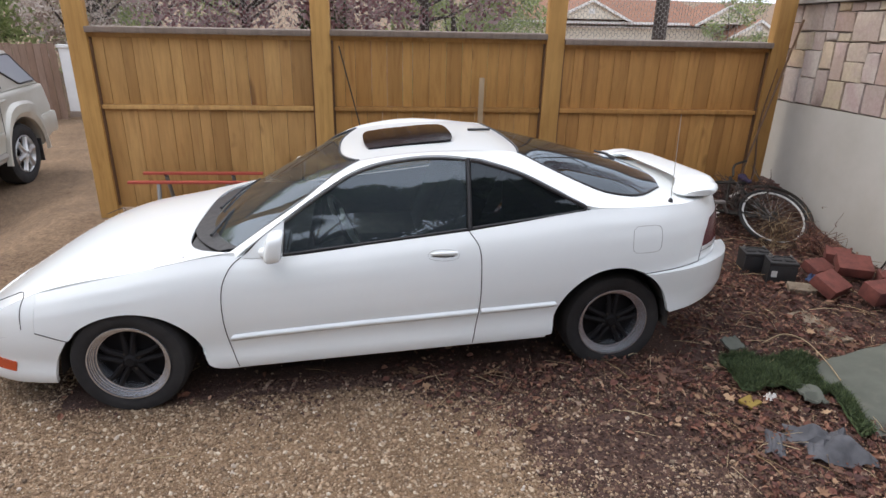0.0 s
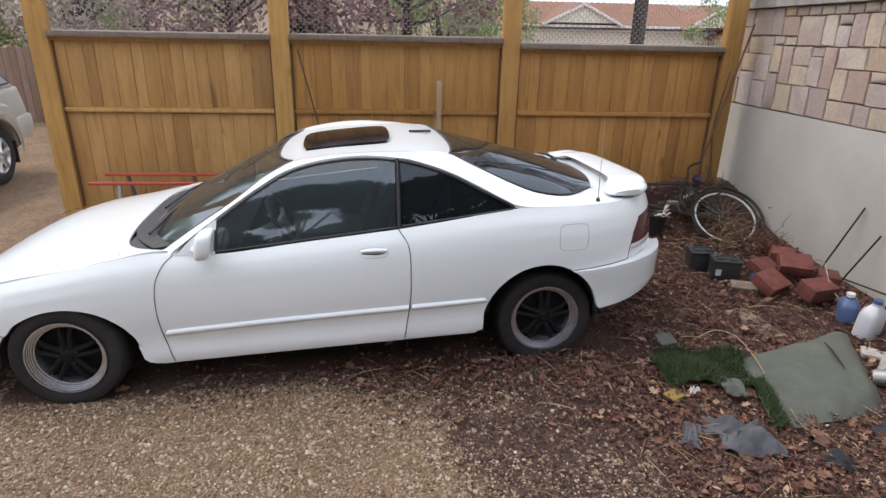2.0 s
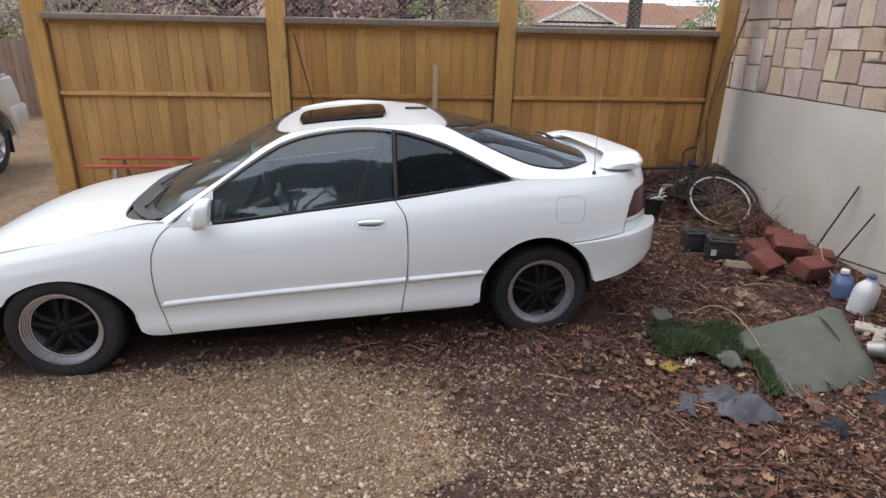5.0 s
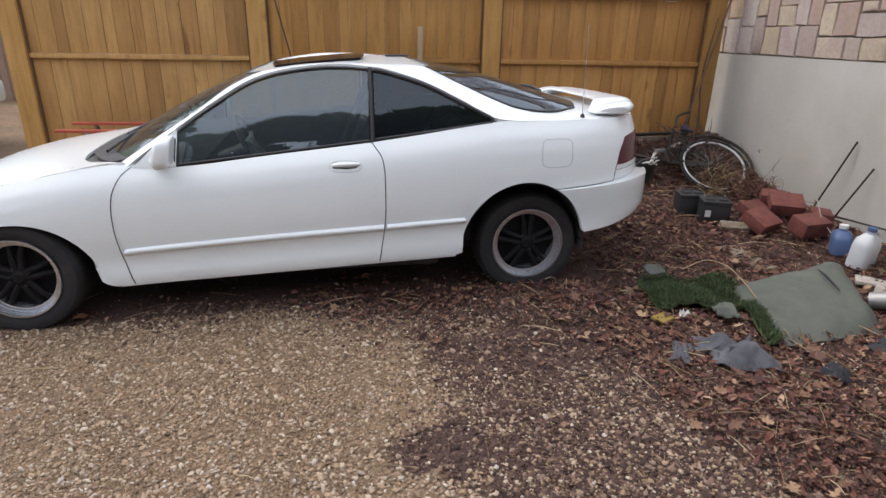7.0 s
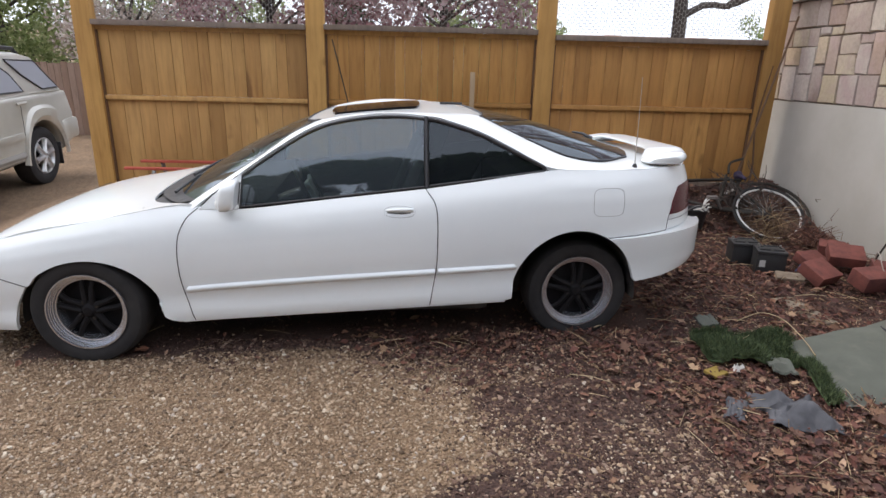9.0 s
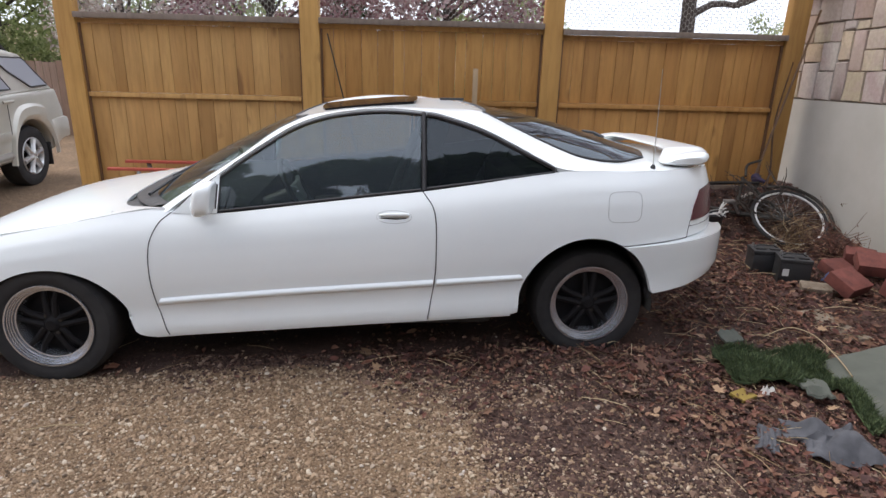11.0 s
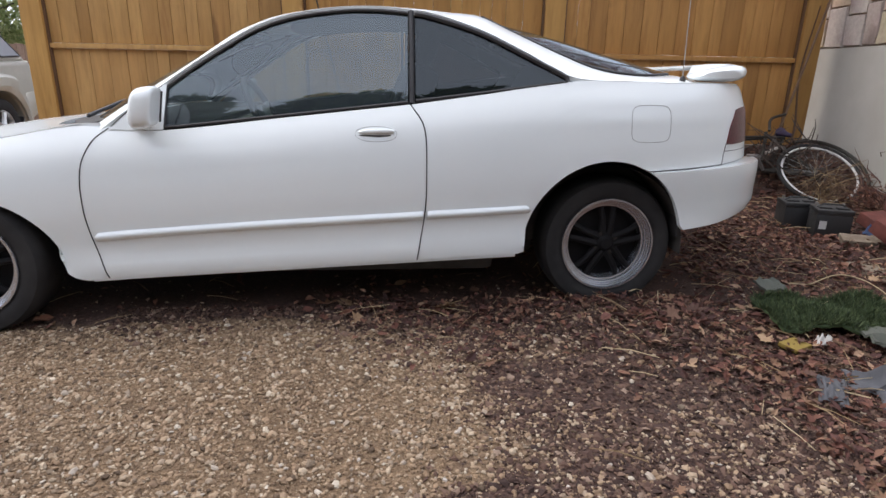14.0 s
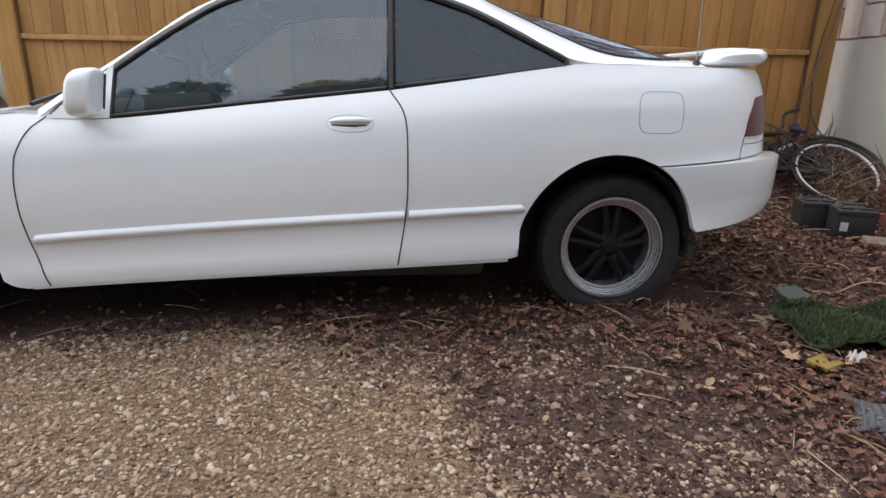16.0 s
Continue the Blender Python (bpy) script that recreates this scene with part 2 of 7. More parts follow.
STUCCO = material("grey_stucco", (0.5, 0.49, 0.46), 0.9)
p = coords(STUCCO)
big = noise_tex(STUCCO, p, 1.1, 5, 0.6)
c = ramp(STUCCO, big, [(0.3, (0.38, 0.36, 0.32)), (0.7, (0.485, 0.468, 0.435))])
run = noise_tex(STUCCO, coords(STUCCO, (1, 1.5, 0.8)), 1.8, 6)
c = mix(STUCCO, ramp(STUCCO, run, [(0.55, (0, 0, 0)), (0.8, (0.4, 0.4, 0.4))]), c, (0.42, 0.38, 0.3))
color_to(STUCCO, c)
bump(STUCCO, noise_tex(STUCCO, p, 130, 5), 0.25, 0.004)
MORTAR = material("mortar", (0.2, 0.17, 0.145), 0.95)
bump(MORTAR, noise_tex(MORTAR, coords(MORTAR), 90), 0.5, 0.006)

STONE = material("sandstone", (0.4, 0.32, 0.25), 0.85)
r = random_of(STONE)
base = ramp(STONE, r, [(0.0, (0.42, 0.35, 0.25)), (0.2, (0.53, 0.45, 0.34)), (0.4, (0.36, 0.29, 0.26)), (0.55, (0.5, 0.44, 0.4)), (0.7, (0.37, 0.27, 0.22)), (0.85, (0.53, 0.41, 0.27)), (1.0, (0.54, 0.5, 0.47))])
v = coords(STONE, shift=91)
patch = noise_tex(STONE, v, 4.5, 5, 0.6, 0.6)
c = mix(STONE, ramp(STONE, patch, [(0.45, (0, 0, 0)), (0.68, (0.75, 0.75, 0.75))]), base, (0.38, 0.28, 0.265))
fine = noise_tex(STONE, v, 34, 6, 0.7)
c = mix(STONE, 0.5, c, ramp(STONE, fine, [(0.3, (0.6, 0.58, 0.55)), (0.7, (1.15, 1.15, 1.15))]), "MULTIPLY")
color_to(STONE, c)
bump(STONE, noise_tex(STONE, v, 18, 8, 0.7), 0.6, 0.012)
CONCRETE = material("concrete", (0.32, 0.3, 0.28), 0.9)
p = coords(CONCRETE)
color_to(CONCRETE, ramp(CONCRETE, noise_tex(CONCRETE, p, 6, 7, 0.7), [(0.3, (0.2, 0.18, 0.16)), (0.7, (0.38, 0.36, 0.33))]))
bump(CONCRETE, noise_tex(CONCRETE, p, 60, 6), 0.5, 0.005)
WIRE = material("galvanised_wire", (0.27, 0.255, 0.23), 0.55, 0.2)

# gravel drive: tan fine gravel, dark damp leaf mould, painted shade under the car
GROUND = material("gravel_ground", (0.25, 0.2, 0.15), 0.95)
p = coords(GROUND)
gn, gl = tree_of(GROUND)[:2]
att = gn.new("ShaderNodeAttribute")
att.attribute_name = "mould_and_shade"
f1 = noise_tex(GROUND, p, 70, 5, 0.75)
f2 = noise_tex(GROUND, p, 240, 3, 0.7)
f3 = noise_tex(GROUND, p, 1.6, 6, 0.65)
c = ramp(GROUND, f1, [(0.3, (0.104, 0.066, 0.039)), (0.5, (0.226, 0.155, 0.097)), (0.72, (0.365, 0.27, 0.184))])
c = mix(GROUND, 0.8, c, ramp(GROUND, f2, [(0.3, (0.55, 0.5, 0.45)), (0.7, (1.3, 1.28, 1.25))]), "MULTIPLY")
c = mix(GROUND, 1.0, c, ramp(GROUND, f3, [(0.35, (0.74, 0.7, 0.66)), (0.65, (1.1, 1.08, 1.05))]), "MULTIPLY")
c = mix(GROUND, 1.0, c, ramp(GROUND, noise_tex(GROUND, p, 24, 4, 0.7), [(0.34, (0.66, 0.64, 0.62)), (0.5, (1.0, 1.0, 1.0)), (0.66, (1.3, 1.3, 1.3))]), "MULTIPLY")
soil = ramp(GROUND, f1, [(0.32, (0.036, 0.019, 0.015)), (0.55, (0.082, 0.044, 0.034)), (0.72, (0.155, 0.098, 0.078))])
edge = noise_tex(GROUND, p, 9, 6, 0.7)
add = gn.new("ShaderNodeMath")
add.operation = "ADD"
gl.new(att.outputs["Fac"], add.inputs[0])
gl.new(edge, add.inputs[1])
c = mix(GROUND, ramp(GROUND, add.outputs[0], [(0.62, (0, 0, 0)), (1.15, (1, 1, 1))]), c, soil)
color_to(GROUND, c)
bump(GROUND, f1, 0.8, 0.02)

PEBBLE = material("pebbles", (0.4, 0.35, 0.3), 0.8)
r = random_of(PEBBLE, True)
c = ramp(PEBBLE, r, [(0.0, (0.1, 0.066, 0.042)), (0.2, (0.205, 0.132, 0.08)), (0.5, (0.296, 0.2, 0.125)), (0.75, (0.37, 0.268, 0.177)), (0.95, (0.455, 0.368, 0.27)), (1.0, (0.56, 0.49, 0.4))])
color_to(PEBBLE, mix(PEBBLE, 0.6, c, ramp(PEBBLE, noise_tex(PEBBLE, coords(PEBBLE), 120, 4), [(0.3, (0.6, 0.57, 0.53)), (0.7, (1.15, 1.15, 1.15))]), "MULTIPLY"))
PALE_PEBBLE = material("pale_pebbles", (0.4, 0.35, 0.3), 0.8)
c = ramp(PALE_PEBBLE, random_of(PALE_PEBBLE, True), [(0.0, (0.16, 0.12, 0.085)), (0.3, (0.25, 0.182, 0.125)), (0.6, (0.33, 0.255, 0.185)), (0.85, (0.39, 0.33, 0.27)), (1.0, (0.5, 0.45, 0.4))])
color_to(PALE_PEBBLE, mix(PALE_PEBBLE, 0.6, c, ramp(PALE_PEBBLE, noise_tex(PALE_PEBBLE, coords(PALE_PEBBLE), 90, 4), [(0.3, (0.66, 0.62, 0.58)), (0.7, (1.12, 1.12, 1.12))]), "MULTIPLY"))
LEAF = material("dead_leaves", (0.2, 0.1, 0.05), 0.75)
r = random_of(LEAF, True)
c = ramp(LEAF, r, [(0.0, (0.045, 0.017, 0.014)), (0.35, (0.086, 0.032, 0.025)), (0.62, (0.144, 0.056, 0.04)), (0.82, (0.206, 0.094, 0.06)), (0.94, (0.28, 0.16, 0.105)), (1.0, (0.4, 0.27, 0.18))])
color_to(LEAF, mix(LEAF, 0.6, c, ramp(LEAF, noise_tex(LEAF, coords(LEAF), 55, 5), [(0.3, (0.6, 0.58, 0.55)), (0.7, (1.2, 1.15, 1.1))]), "MULTIPLY"))
CRUMB = material("leaf_crumbs_and_grit", (0.14, 0.08, 0.06), 0.85)
color_to(CRUMB, ramp(CRUMB, random_of(CRUMB, True), [(0.0, (0.028, 0.013, 0.01)), (0.4, (0.058, 0.028, 0.02)), (0.7, (0.1, 0.053, 0.037)), (0.9, (0.17, 0.105, 0.074)), (1.0, (0.28, 0.2, 0.15))]))
PALE_LEAF = material("pale_leaves", (0.36, 0.25, 0.14), 0.75)
color_to(PALE_LEAF, ramp(PALE_LEAF, random_of(PALE_LEAF, True), [(0.0, (0.075, 0.035, 0.025)), (0.45, (0.14, 0.07, 0.043)), (0.75, (0.21, 0.115, 0.065)), (1.0, (0.35, 0.23, 0.135))]))
STRAW = material("dry_stems", (0.33, 0.24, 0.13), 0.8)
color_to(STRAW, ramp(STRAW, random_of(STRAW, True), [(0.0, (0.12, 0.075, 0.045)), (0.5, (0.28, 0.19, 0.1)), (1.0, (0.5, 0.4, 0.25))]))
BRICK = material("red_brick", (0.28, 0.075, 0.045), 0.85)
v = coords(BRICK, shift=61)
c = ramp(BRICK, noise_tex(BRICK, v, 14, 6, 0.7), [(0.3, (0.085, 0.028, 0.023)), (0.65, (0.165, 0.052, 0.04))])
color_to(BRICK, mix(BRICK, 1.0, c, ramp(BRICK, random_of(BRICK), [(0, (0.85, 0.8, 0.8)), (1, (1.15, 1.1, 1.1))]), "MULTIPLY"))
bump(BRICK, noise_tex(BRICK, v, 70, 6), 0.5, 0.004)

# ---- ground ----


def step(a, b_, x):
    t = min(1, max(0, (x - a) / (b_ - a)))
    return t * t * (3 - 2 * t)


def gz(x, y):
    """Height of the ground: level drive, falling away past the fence, banked up in the corner."""
    z = 0.012 * noise.noise((x * 1.3, y * 1.3, 0))
    z -= 0.028 * step(0.3, -0.9, x)
    d = max(0, y - 5.9)
    fall = -0.5 * (1 - math.exp(-d / 2.2)) - 0.03 * min(d, 12)
    right = step(-3.5, -0.5, x)
    left = -0.43 * step(2.5, 4.0, -x) * step(2.0, 4.5, y) - 0.03 * max(0, min(d, 12) - 3)
    z += min(fall, left) - right * 0.16 * min(max(0, y - 6.4), 9)
    if y < 6.2:
        z -= 0.055 * step(3.2, 4.3, y) * (1 - step(4.6, 5.2, y)) * step(-2.6, -1.6, x) * (1 - step(2.3, 2.8, x))
        z += 0.062 * max(0, 1 - math.hypot((x - 1.68) / 0.52, (y - 2.86) / 0.3) ** 2)
        z += 0.24 * step(4.7, 5.75, y) * step(1.8, 3.4, x)
        z += 0.09 * step(3.3, 4.15, x) * step(1.5, 3.0, y)
    return z


LEAF_EDGE = [(-1.4, 3.0), (-0.6, 3.0), (0.0, 2.97), (0.5, 2.93), (0.86, 2.78), (1.2, 2.76), (1.45, 2.66), (1.8, 2.58), (1.95, 2.3), (2.06, 1.8), (2.3, 1.3), (3.0, 0.6), (4.2, 0.1)]
DAMP = ((1.55, 2.38, 0.34), (1.33, 2.45, 0.22), (1.8, 2.35, 0.25), (1.08, 1.78, 0.2), (1.3, 1.72, 0.14))


def damp(x, y):
    """Bare dark patches of wet soil in the gravel, 0 to 1."""
    k = 0.22 * noise.noise((x * 4, y * 4, 2.0)) + 0.08 * noise.noise((x * 13, y * 13, 2.0))
    return max(1 - step(r * 0.4, r * 1.25, math.hypot(x - cx, (y - cy) * 1.25) + k) for cx, cy, r in DAMP)


def mould_and_shade(x, y):
    """How much leaf mould, and shade painted under the car, lies here, 0 to 1."""
    xs, ys = zip(*LEAF_EDGE)
    if x < -1.45 or x > 4.3 or y > 6.0:
        return 0.0
    m = step(-0.42, 0.42, y - float(np.interp(x, xs, ys)) + 0.3 * noise.noise((x * 2.3, y * 2.3, 4.0)))
    if x < 0.6:
        m *= 0.75
    # the car's shade, painted beneath it with the dark soil colour
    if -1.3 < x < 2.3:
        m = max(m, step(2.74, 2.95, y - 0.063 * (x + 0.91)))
    w = x + 0.3 * noise.noise((x * 2.1, y * 2.1, 6.0)) + 0.12 * noise.noise((x * 7, y * 7, 3.0))
    mixed = (0.52 + 0.3 * step(-0.4, 0.4, noise.noise((x * 3.1, y * 3.1, 9.0)))) * step(0.95, 1.4, w)
    m = max(m, 0.9 * damp(x, y), mixed)
    return m


def lines(stops):
    out = []
    for a, b_, s in stops:
        out += list(np.arange(a, b_ - 1e-6, s))
    return out + [stops[-1][1]]


gx = lines([(-420, -60, 40), (-60, -12, 4), (-12, -3, 0.4), (-3, 4.6, 0.06), (4.6, 12, 0.5), (12, 60, 4), (60, 420, 40)])
gy = lines([(-420, -60, 40), (-60, -8, 4), (-8, 0.2, 0.4), (0.2, 6.4, 0.06), (6.4, 20, 0.5), (20, 60, 4), (60, 420, 40)])
gverts = [(x, y, gz(x, y)) for y in gy for x in gx]
nx = len(gx)
gfaces = [(j * nx + i, j * nx + i + 1, (j + 1) * nx + i + 1, (j + 1) * nx + i) for j in range(len(gy) - 1) for i in range(nx - 1)]
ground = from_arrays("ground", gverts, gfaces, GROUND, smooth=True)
tagged(ground, "tan gravel drive with dark leaf mould and shade painted under the car", "ground", kind="structure")
at = ground.data.attributes.new("mould_and_shade", "FLOAT", "POINT")
at.data.foreach_set("value", [mould_and_shade(x, y) for x, y, z in gverts])

# ---- fence of cedar boards, with wire above ----
POSTS = (-2.185, -0.182, 1.865, 3.94)
CAPS = (1.65, 1.656, 1.617)
fence = thing("board_fence", pose(0, 0, 0), "stained cedar board fence with wire mesh above the cap rail", "fence", kind="structure")
for k, px in enumerate(POSTS):
    part("post", boxed((px - 0.08, 5.72, -0.3), (px + 0.08, 5.82, 2.62), 0.006), CEDAR_POST, fence)
part("top_rail", boxed((POSTS[0] - 0.07, 5.73, 2.62), (POSTS[3] + 0.07, 5.86, 2.66), 0.004), CEDAR_POST, fence)
rng = random.Random(5)
for k in range(3):
    a, b_ = POSTS[k] + 0.081, POSTS[k + 1] - 0.081
    top = CAPS[k]
    boards_ = (CEDAR_PALE, CEDAR, CEDAR_RED)[k]
    part("cap_rail", boxed((a, 5.69, top - 0.046), (b_, 5.86, top), 0.004), GREY_WOOD, fence, "weathered grey cap rail")
    part("nailer", boxed((a, 5.755, top - 0.086), (b_, 5.79, top - 0.047), 0.003), boards_, fence)
    part("middle_rail", boxed((a + 0.015, 5.742, 0.968), (b_ - 0.015, 5.792, 1.004), 0.003), boards_, fence)
    # dark-coloured strips stand in for the shaded gap between post and boards
    for s in (0, 1):
        e = a if s == 0 else b_ - 0.014
        part("edge_strip", boxed((e, 5.75, 0.08), (e + 0.014, 5.79, top - 0.087), 0.002), GAP_BROWN, fence, "dark brown strip standing in for the shaded gap")
    low = 0.3 if k == 2 else 0.06
    for z0, z1 in ((low, 0.966), (1.006, top - 0.087)):
        x = a + 0.0145
        while x < b_ - 0.02:
            w = rng.choice((0.088, 0.095, 0.137, 0.14, 0.142, 0.11, 0.15))
            w = min(w, b_ - 0.0145 - x)
            if b_ - 0.0145 - x - w < 0.06:
                w = b_ - 0.0145 - x
            dy = rng.uniform(0, 0.005)
            part("board", boxed((x + 0.0015, 5.772 + dy, z0), (x + w - 0.0015, 5.79 + dy, z1), 0.0025), boards_, fence)
            x += w
part("ground_board", boxed((POSTS[2] + 0.08, 5.765, 0.02), (POSTS[3] - 0.08, 5.80, 0.296), 0.004), GREY_WOOD, fence, "weathered grey ground board")


def hex_wire(x0, x1, z0, z1, y, cell=0.05, r=0.0018):
    """Chicken wire as one mesh of thin three-sided wires; the twisted joins lie level and are thicker."""
    verts, faces = [], []

    def seg(p, q, r):
        p, q = Vector(p), Vector(q)
        d = (q - p).normalized()
        s = d.cross(Vector((0, 1, 0))).normalized()
        o = [s * r, (-s * 0.5 + Vector((0, 0.87, 0))) * r, (-s * 0.5 - Vector((0, 0.87, 0))) * r]
        k = len(verts)
        verts.extend([tuple(p + w) for w in o] + [tuple(q + w) for w in o])
        faces.extend([(k + i, k + (i + 1) % 3, k + 3 + (i + 1) % 3, k + 3 + i) for i in range(3)])
    h = cell * 0.36
    cols = int((x1 - x0) / (h * 1.5)) - 1
    rows = int((z1 - z0) / cell) - 1
    for i in range(cols):
        x = x0 + i * h * 1.5
        for j in range(rows):
            z = z0 + j * cell + (i % 2) * cell / 2
            seg((x, y, z), (x + h * 0.5, y, z + cell / 2), r)
            seg((x + h * 0.5, y, z + cell / 2), (x, y, z + cell), r)
            seg((x + h * 0.5, y, z + cell / 2), (x + h * 1.5, y, z + cell / 2), r * 1.7)
    return verts, faces


for k in range(3):
    v_, f_ = hex_wire(POSTS[k] + 0.08, POSTS[k + 1] - 0.08, CAPS[k] + 0.001, 2.62, 5.80)
    from_arrays("wire_mesh", v_, f_, WIRE, fence)

# ---- retaining wall: stucco below, ashlar stone above, stone cap ----
WALLX, GRADE = 4.16, 0.06
wall = thing("wall_east", pose(0, 0, 0), "grey stucco wall with a band of mixed sandstone and a stone cap", "wall", kind="structure")


def bandz(y):
    return 1.09 + GRADE * (5.67 - y)


def slab(bm, x0, x1, y0, y1, lo, hi, n=8):
    """A block whose lower and upper edges follow functions of y."""
    rings = []
    for i in range(n + 1):
        y = y0 + (y1 - y0) * i / n
        rings.append([bm.verts.new(q) for q in ((x0, y, lo(y)), (x1, y, lo(y)), (x1, y, hi(y)), (x0, y, hi(y)))])
    for r0, r1 in zip(rings, rings[1:]):
        for j in range(4):
            bm.faces.new((r0[j], r0[(j + 1) % 4], r1[(j + 1) % 4], r1[j]))
    bm.faces.new(rings[0][::-1])
    bm.faces.new(rings[-1])
    bmesh.ops.recalc_face_normals(bm, faces=bm.faces)
    return bm


part("stucco_base", slab(bmesh.new(), WALLX, WALLX + 0.35, -6, 6.1, lambda y: -0.4, bandz), STUCCO, wall)
part("mortar_bed", slab(bmesh.new(), WALLX + 0.022, WALLX + 0.35, -6, 6.1, lambda y: bandz(y) + 0.001, lambda y: bandz(y) + 0.87), MORTAR, wall)

# ---- car ----
CAR = pose(-0.91, 2.756, 0.0, 0, 0, 3.6) @ Matrix.Rotation(radians(-2.8), 4, "X")
car = thing("car", CAR, "white two-door hatchback coupe with sunroof and rear spoiler on gravel", "car")
MID = 0.855


def interp(x, table):
    xs, ys = zip(*table)
    return float(np.interp(x, xs, ys))


def belt(u):
    return interp(u, [(-1, 0.62), (-0.39, 0.635), (-0.1, 0.70), (0.2, 0.752), (0.5, 0.785), (0.8, 0.775), (1.72, 0.88), (2.36, 0.962), (2.6, 0.968), (3.4, 0.96)])


def sill(u):
    return interp(u, [(-1, 0.17), (0.55, 0.202), (2.18, 0.283), (3.4, 0.36)])


PROFILE = [(-0.3, 0.07), (-0.05, 0.035), (0, 0.02), (0.04, 0.012), (0.09, 0.013), (0.15, 0.02), (0.22, 0.02), (0.3, 0.012), (0.45, 0.0), (0.62, 0.0), (0.78, 0.01), (0.9, 0.034), (0.97, 0.06), (1.0, 0.072)]


def V(u, z, bumper=False):
    """Distance of the car's near flank from its widest plane."""
    zs, zb = sill(u), belt(u)
    h = (z - zs) / (zb - zs)
    v_ = interp(h, PROFILE) if h < 1 else 0.072 + 0.25 * (z - zb) + 0.26 * (z - zb) ** 2
    if u > 2.3:
        end = interp(z, [(0.36, 3.40), (0.45, 3.462), (0.60, 3.462), (0.69, 3.445)] if bumper else [(0.6, 3.42), (0.85, 3.39), (0.94, 3.362), (1.0, 3.33)])
        s, p1, p2 = (2.5, 2.5, 2.4) if bumper else (2.3, 3.0, 2.0)
        t = min(1, max(0, u - s) / (end - s))
        v_ += (MID - v_) * (1 - (1 - t ** p1) ** (1 / p2))
    if u < 0.25:
        t = min(1, (0.25 - u) / 1.15)
        v_ += (MID - v_) * (1 - (1 - t ** 3.4) ** (1 / 3.4))
    return v_


def flank(name, bottom, top, left, right, n, m, mat, parent, inset=0.0, thick=0.02, both=True, label="", bulge=0.0, bumper=False):
    """A body panel on the flank, from edge curves in (u, z), and its mirror image."""
    grid = coons(bottom, top, left, right, n, m)
    made = []
    for far in ((False, True) if both else (False,)):
        g = []
        for j, row in enumerate(grid):
            d = inset - bulge * math.sin(math.pi * j / m)
            g.append([(p[0], (2 * MID - (V(*p, bumper) + d)) if far else V(*p, bumper) + d, p[1]) for p in row])
        made.append(part(name, sheet(bmesh.new(), g, thick, far), mat, parent, label))
    return made


def seam(pts, parent, r=0.0026, both=True, n=24, out=0.0, mat=None, name="panel_gap"):
    """A dark panel gap along a curve in (u, z)."""
    c3 = [(q[0], V(*q) - out, q[1]) for q in spline(pts, n)]
    for far in ((False, True) if both else (False,)):
        part(name, tube(bmesh.new(), [(a, 2 * MID - b_ if far else b_, c_) for a, b_, c_ in c3], r, 6), mat or BLACK_TRIM, parent)


def arch(cu, cz, ru, rz, a0, a1, n=14):
    return [(cu + ru * math.cos(radians(a)), cz + rz * math.sin(radians(a))) for a in np.linspace(a0, a1, n)]


FRONT_ARCH = arch(0.034, 0.215, 0.362, 0.329, 143, 2)
REAR_ARCH = arch(2.52, 0.29, 0.345, 0.375, 178, 64)
REAR_ARCH2 = arch(2.52, 0.29, 0.345, 0.375, 63.5, 14, 9)
GAP_F = [(0.543, 0.202), (0.503, 0.36), (0.488, 0.51), (0.496, 0.64), (0.536, 0.73), (0.59, 0.775)]
GAP_R = [(1.747, 0.262), (1.776, 0.45), (1.782, 0.60), (1.774, 0.785), (1.722, 0.873)]
flank("front_fender", [(-0.395, 0.454)] + FRONT_ARCH + [(0.46, 0.193), GAP_F[0]], [(-0.38, 0.635), (-0.1, 0.698), (0.2, 0.75), (0.45, 0.785), (0.59, 0.775)],
      [(-0.395, 0.454), (-0.38, 0.635)], GAP_F, 44, 16, PAINT, car)
flank("front_bumper", [(-0.88, 0.17), (-0.6, 0.155), (-0.347, 0.165)], [(-0.88, 0.32), (-0.6, 0.405), (-0.395, 0.452), FRONT_ARCH[0]],
      [(-0.88, 0.17), (-0.88, 0.32)], [(-0.347, 0.165), (-0.326, 0.29), FRONT_ARCH[0]], 24, 8, PAINT, car)
NOSE_TOP = [(-0.88, 0.39), (-0.74, 0.455), (-0.6, 0.535), (-0.5, 0.587), (-0.382, 0.635)]
flank("nose_panel", [(-0.88, 0.323), (-0.6, 0.407), (-0.397, 0.454)], NOSE_TOP, [(-0.88, 0.323), (-0.88, 0.39)], [(-0.397, 0.454), (-0.382, 0.635)], 24, 6, PAINT, car)
flank("side_marker", [(-0.64, 0.233), (-0.543, 0.228)], [(-0.635, 0.291), (-0.533, 0.279)], [(-0.64, 0.233), (-0.635, 0.291)], [(-0.543, 0.228), (-0.533, 0.279)],
      6, 3, AMBER_LENS, car, -0.006, 0.012, label="amber side marker lens")
doors = flank("door", [GAP_F[0], (1.1, 0.230), GAP_R[0]], [GAP_F[-1], (0.8, 0.769), (1.25, 0.820), GAP_R[-1]], GAP_F, GAP_R, 40, 20, PAINT, car)
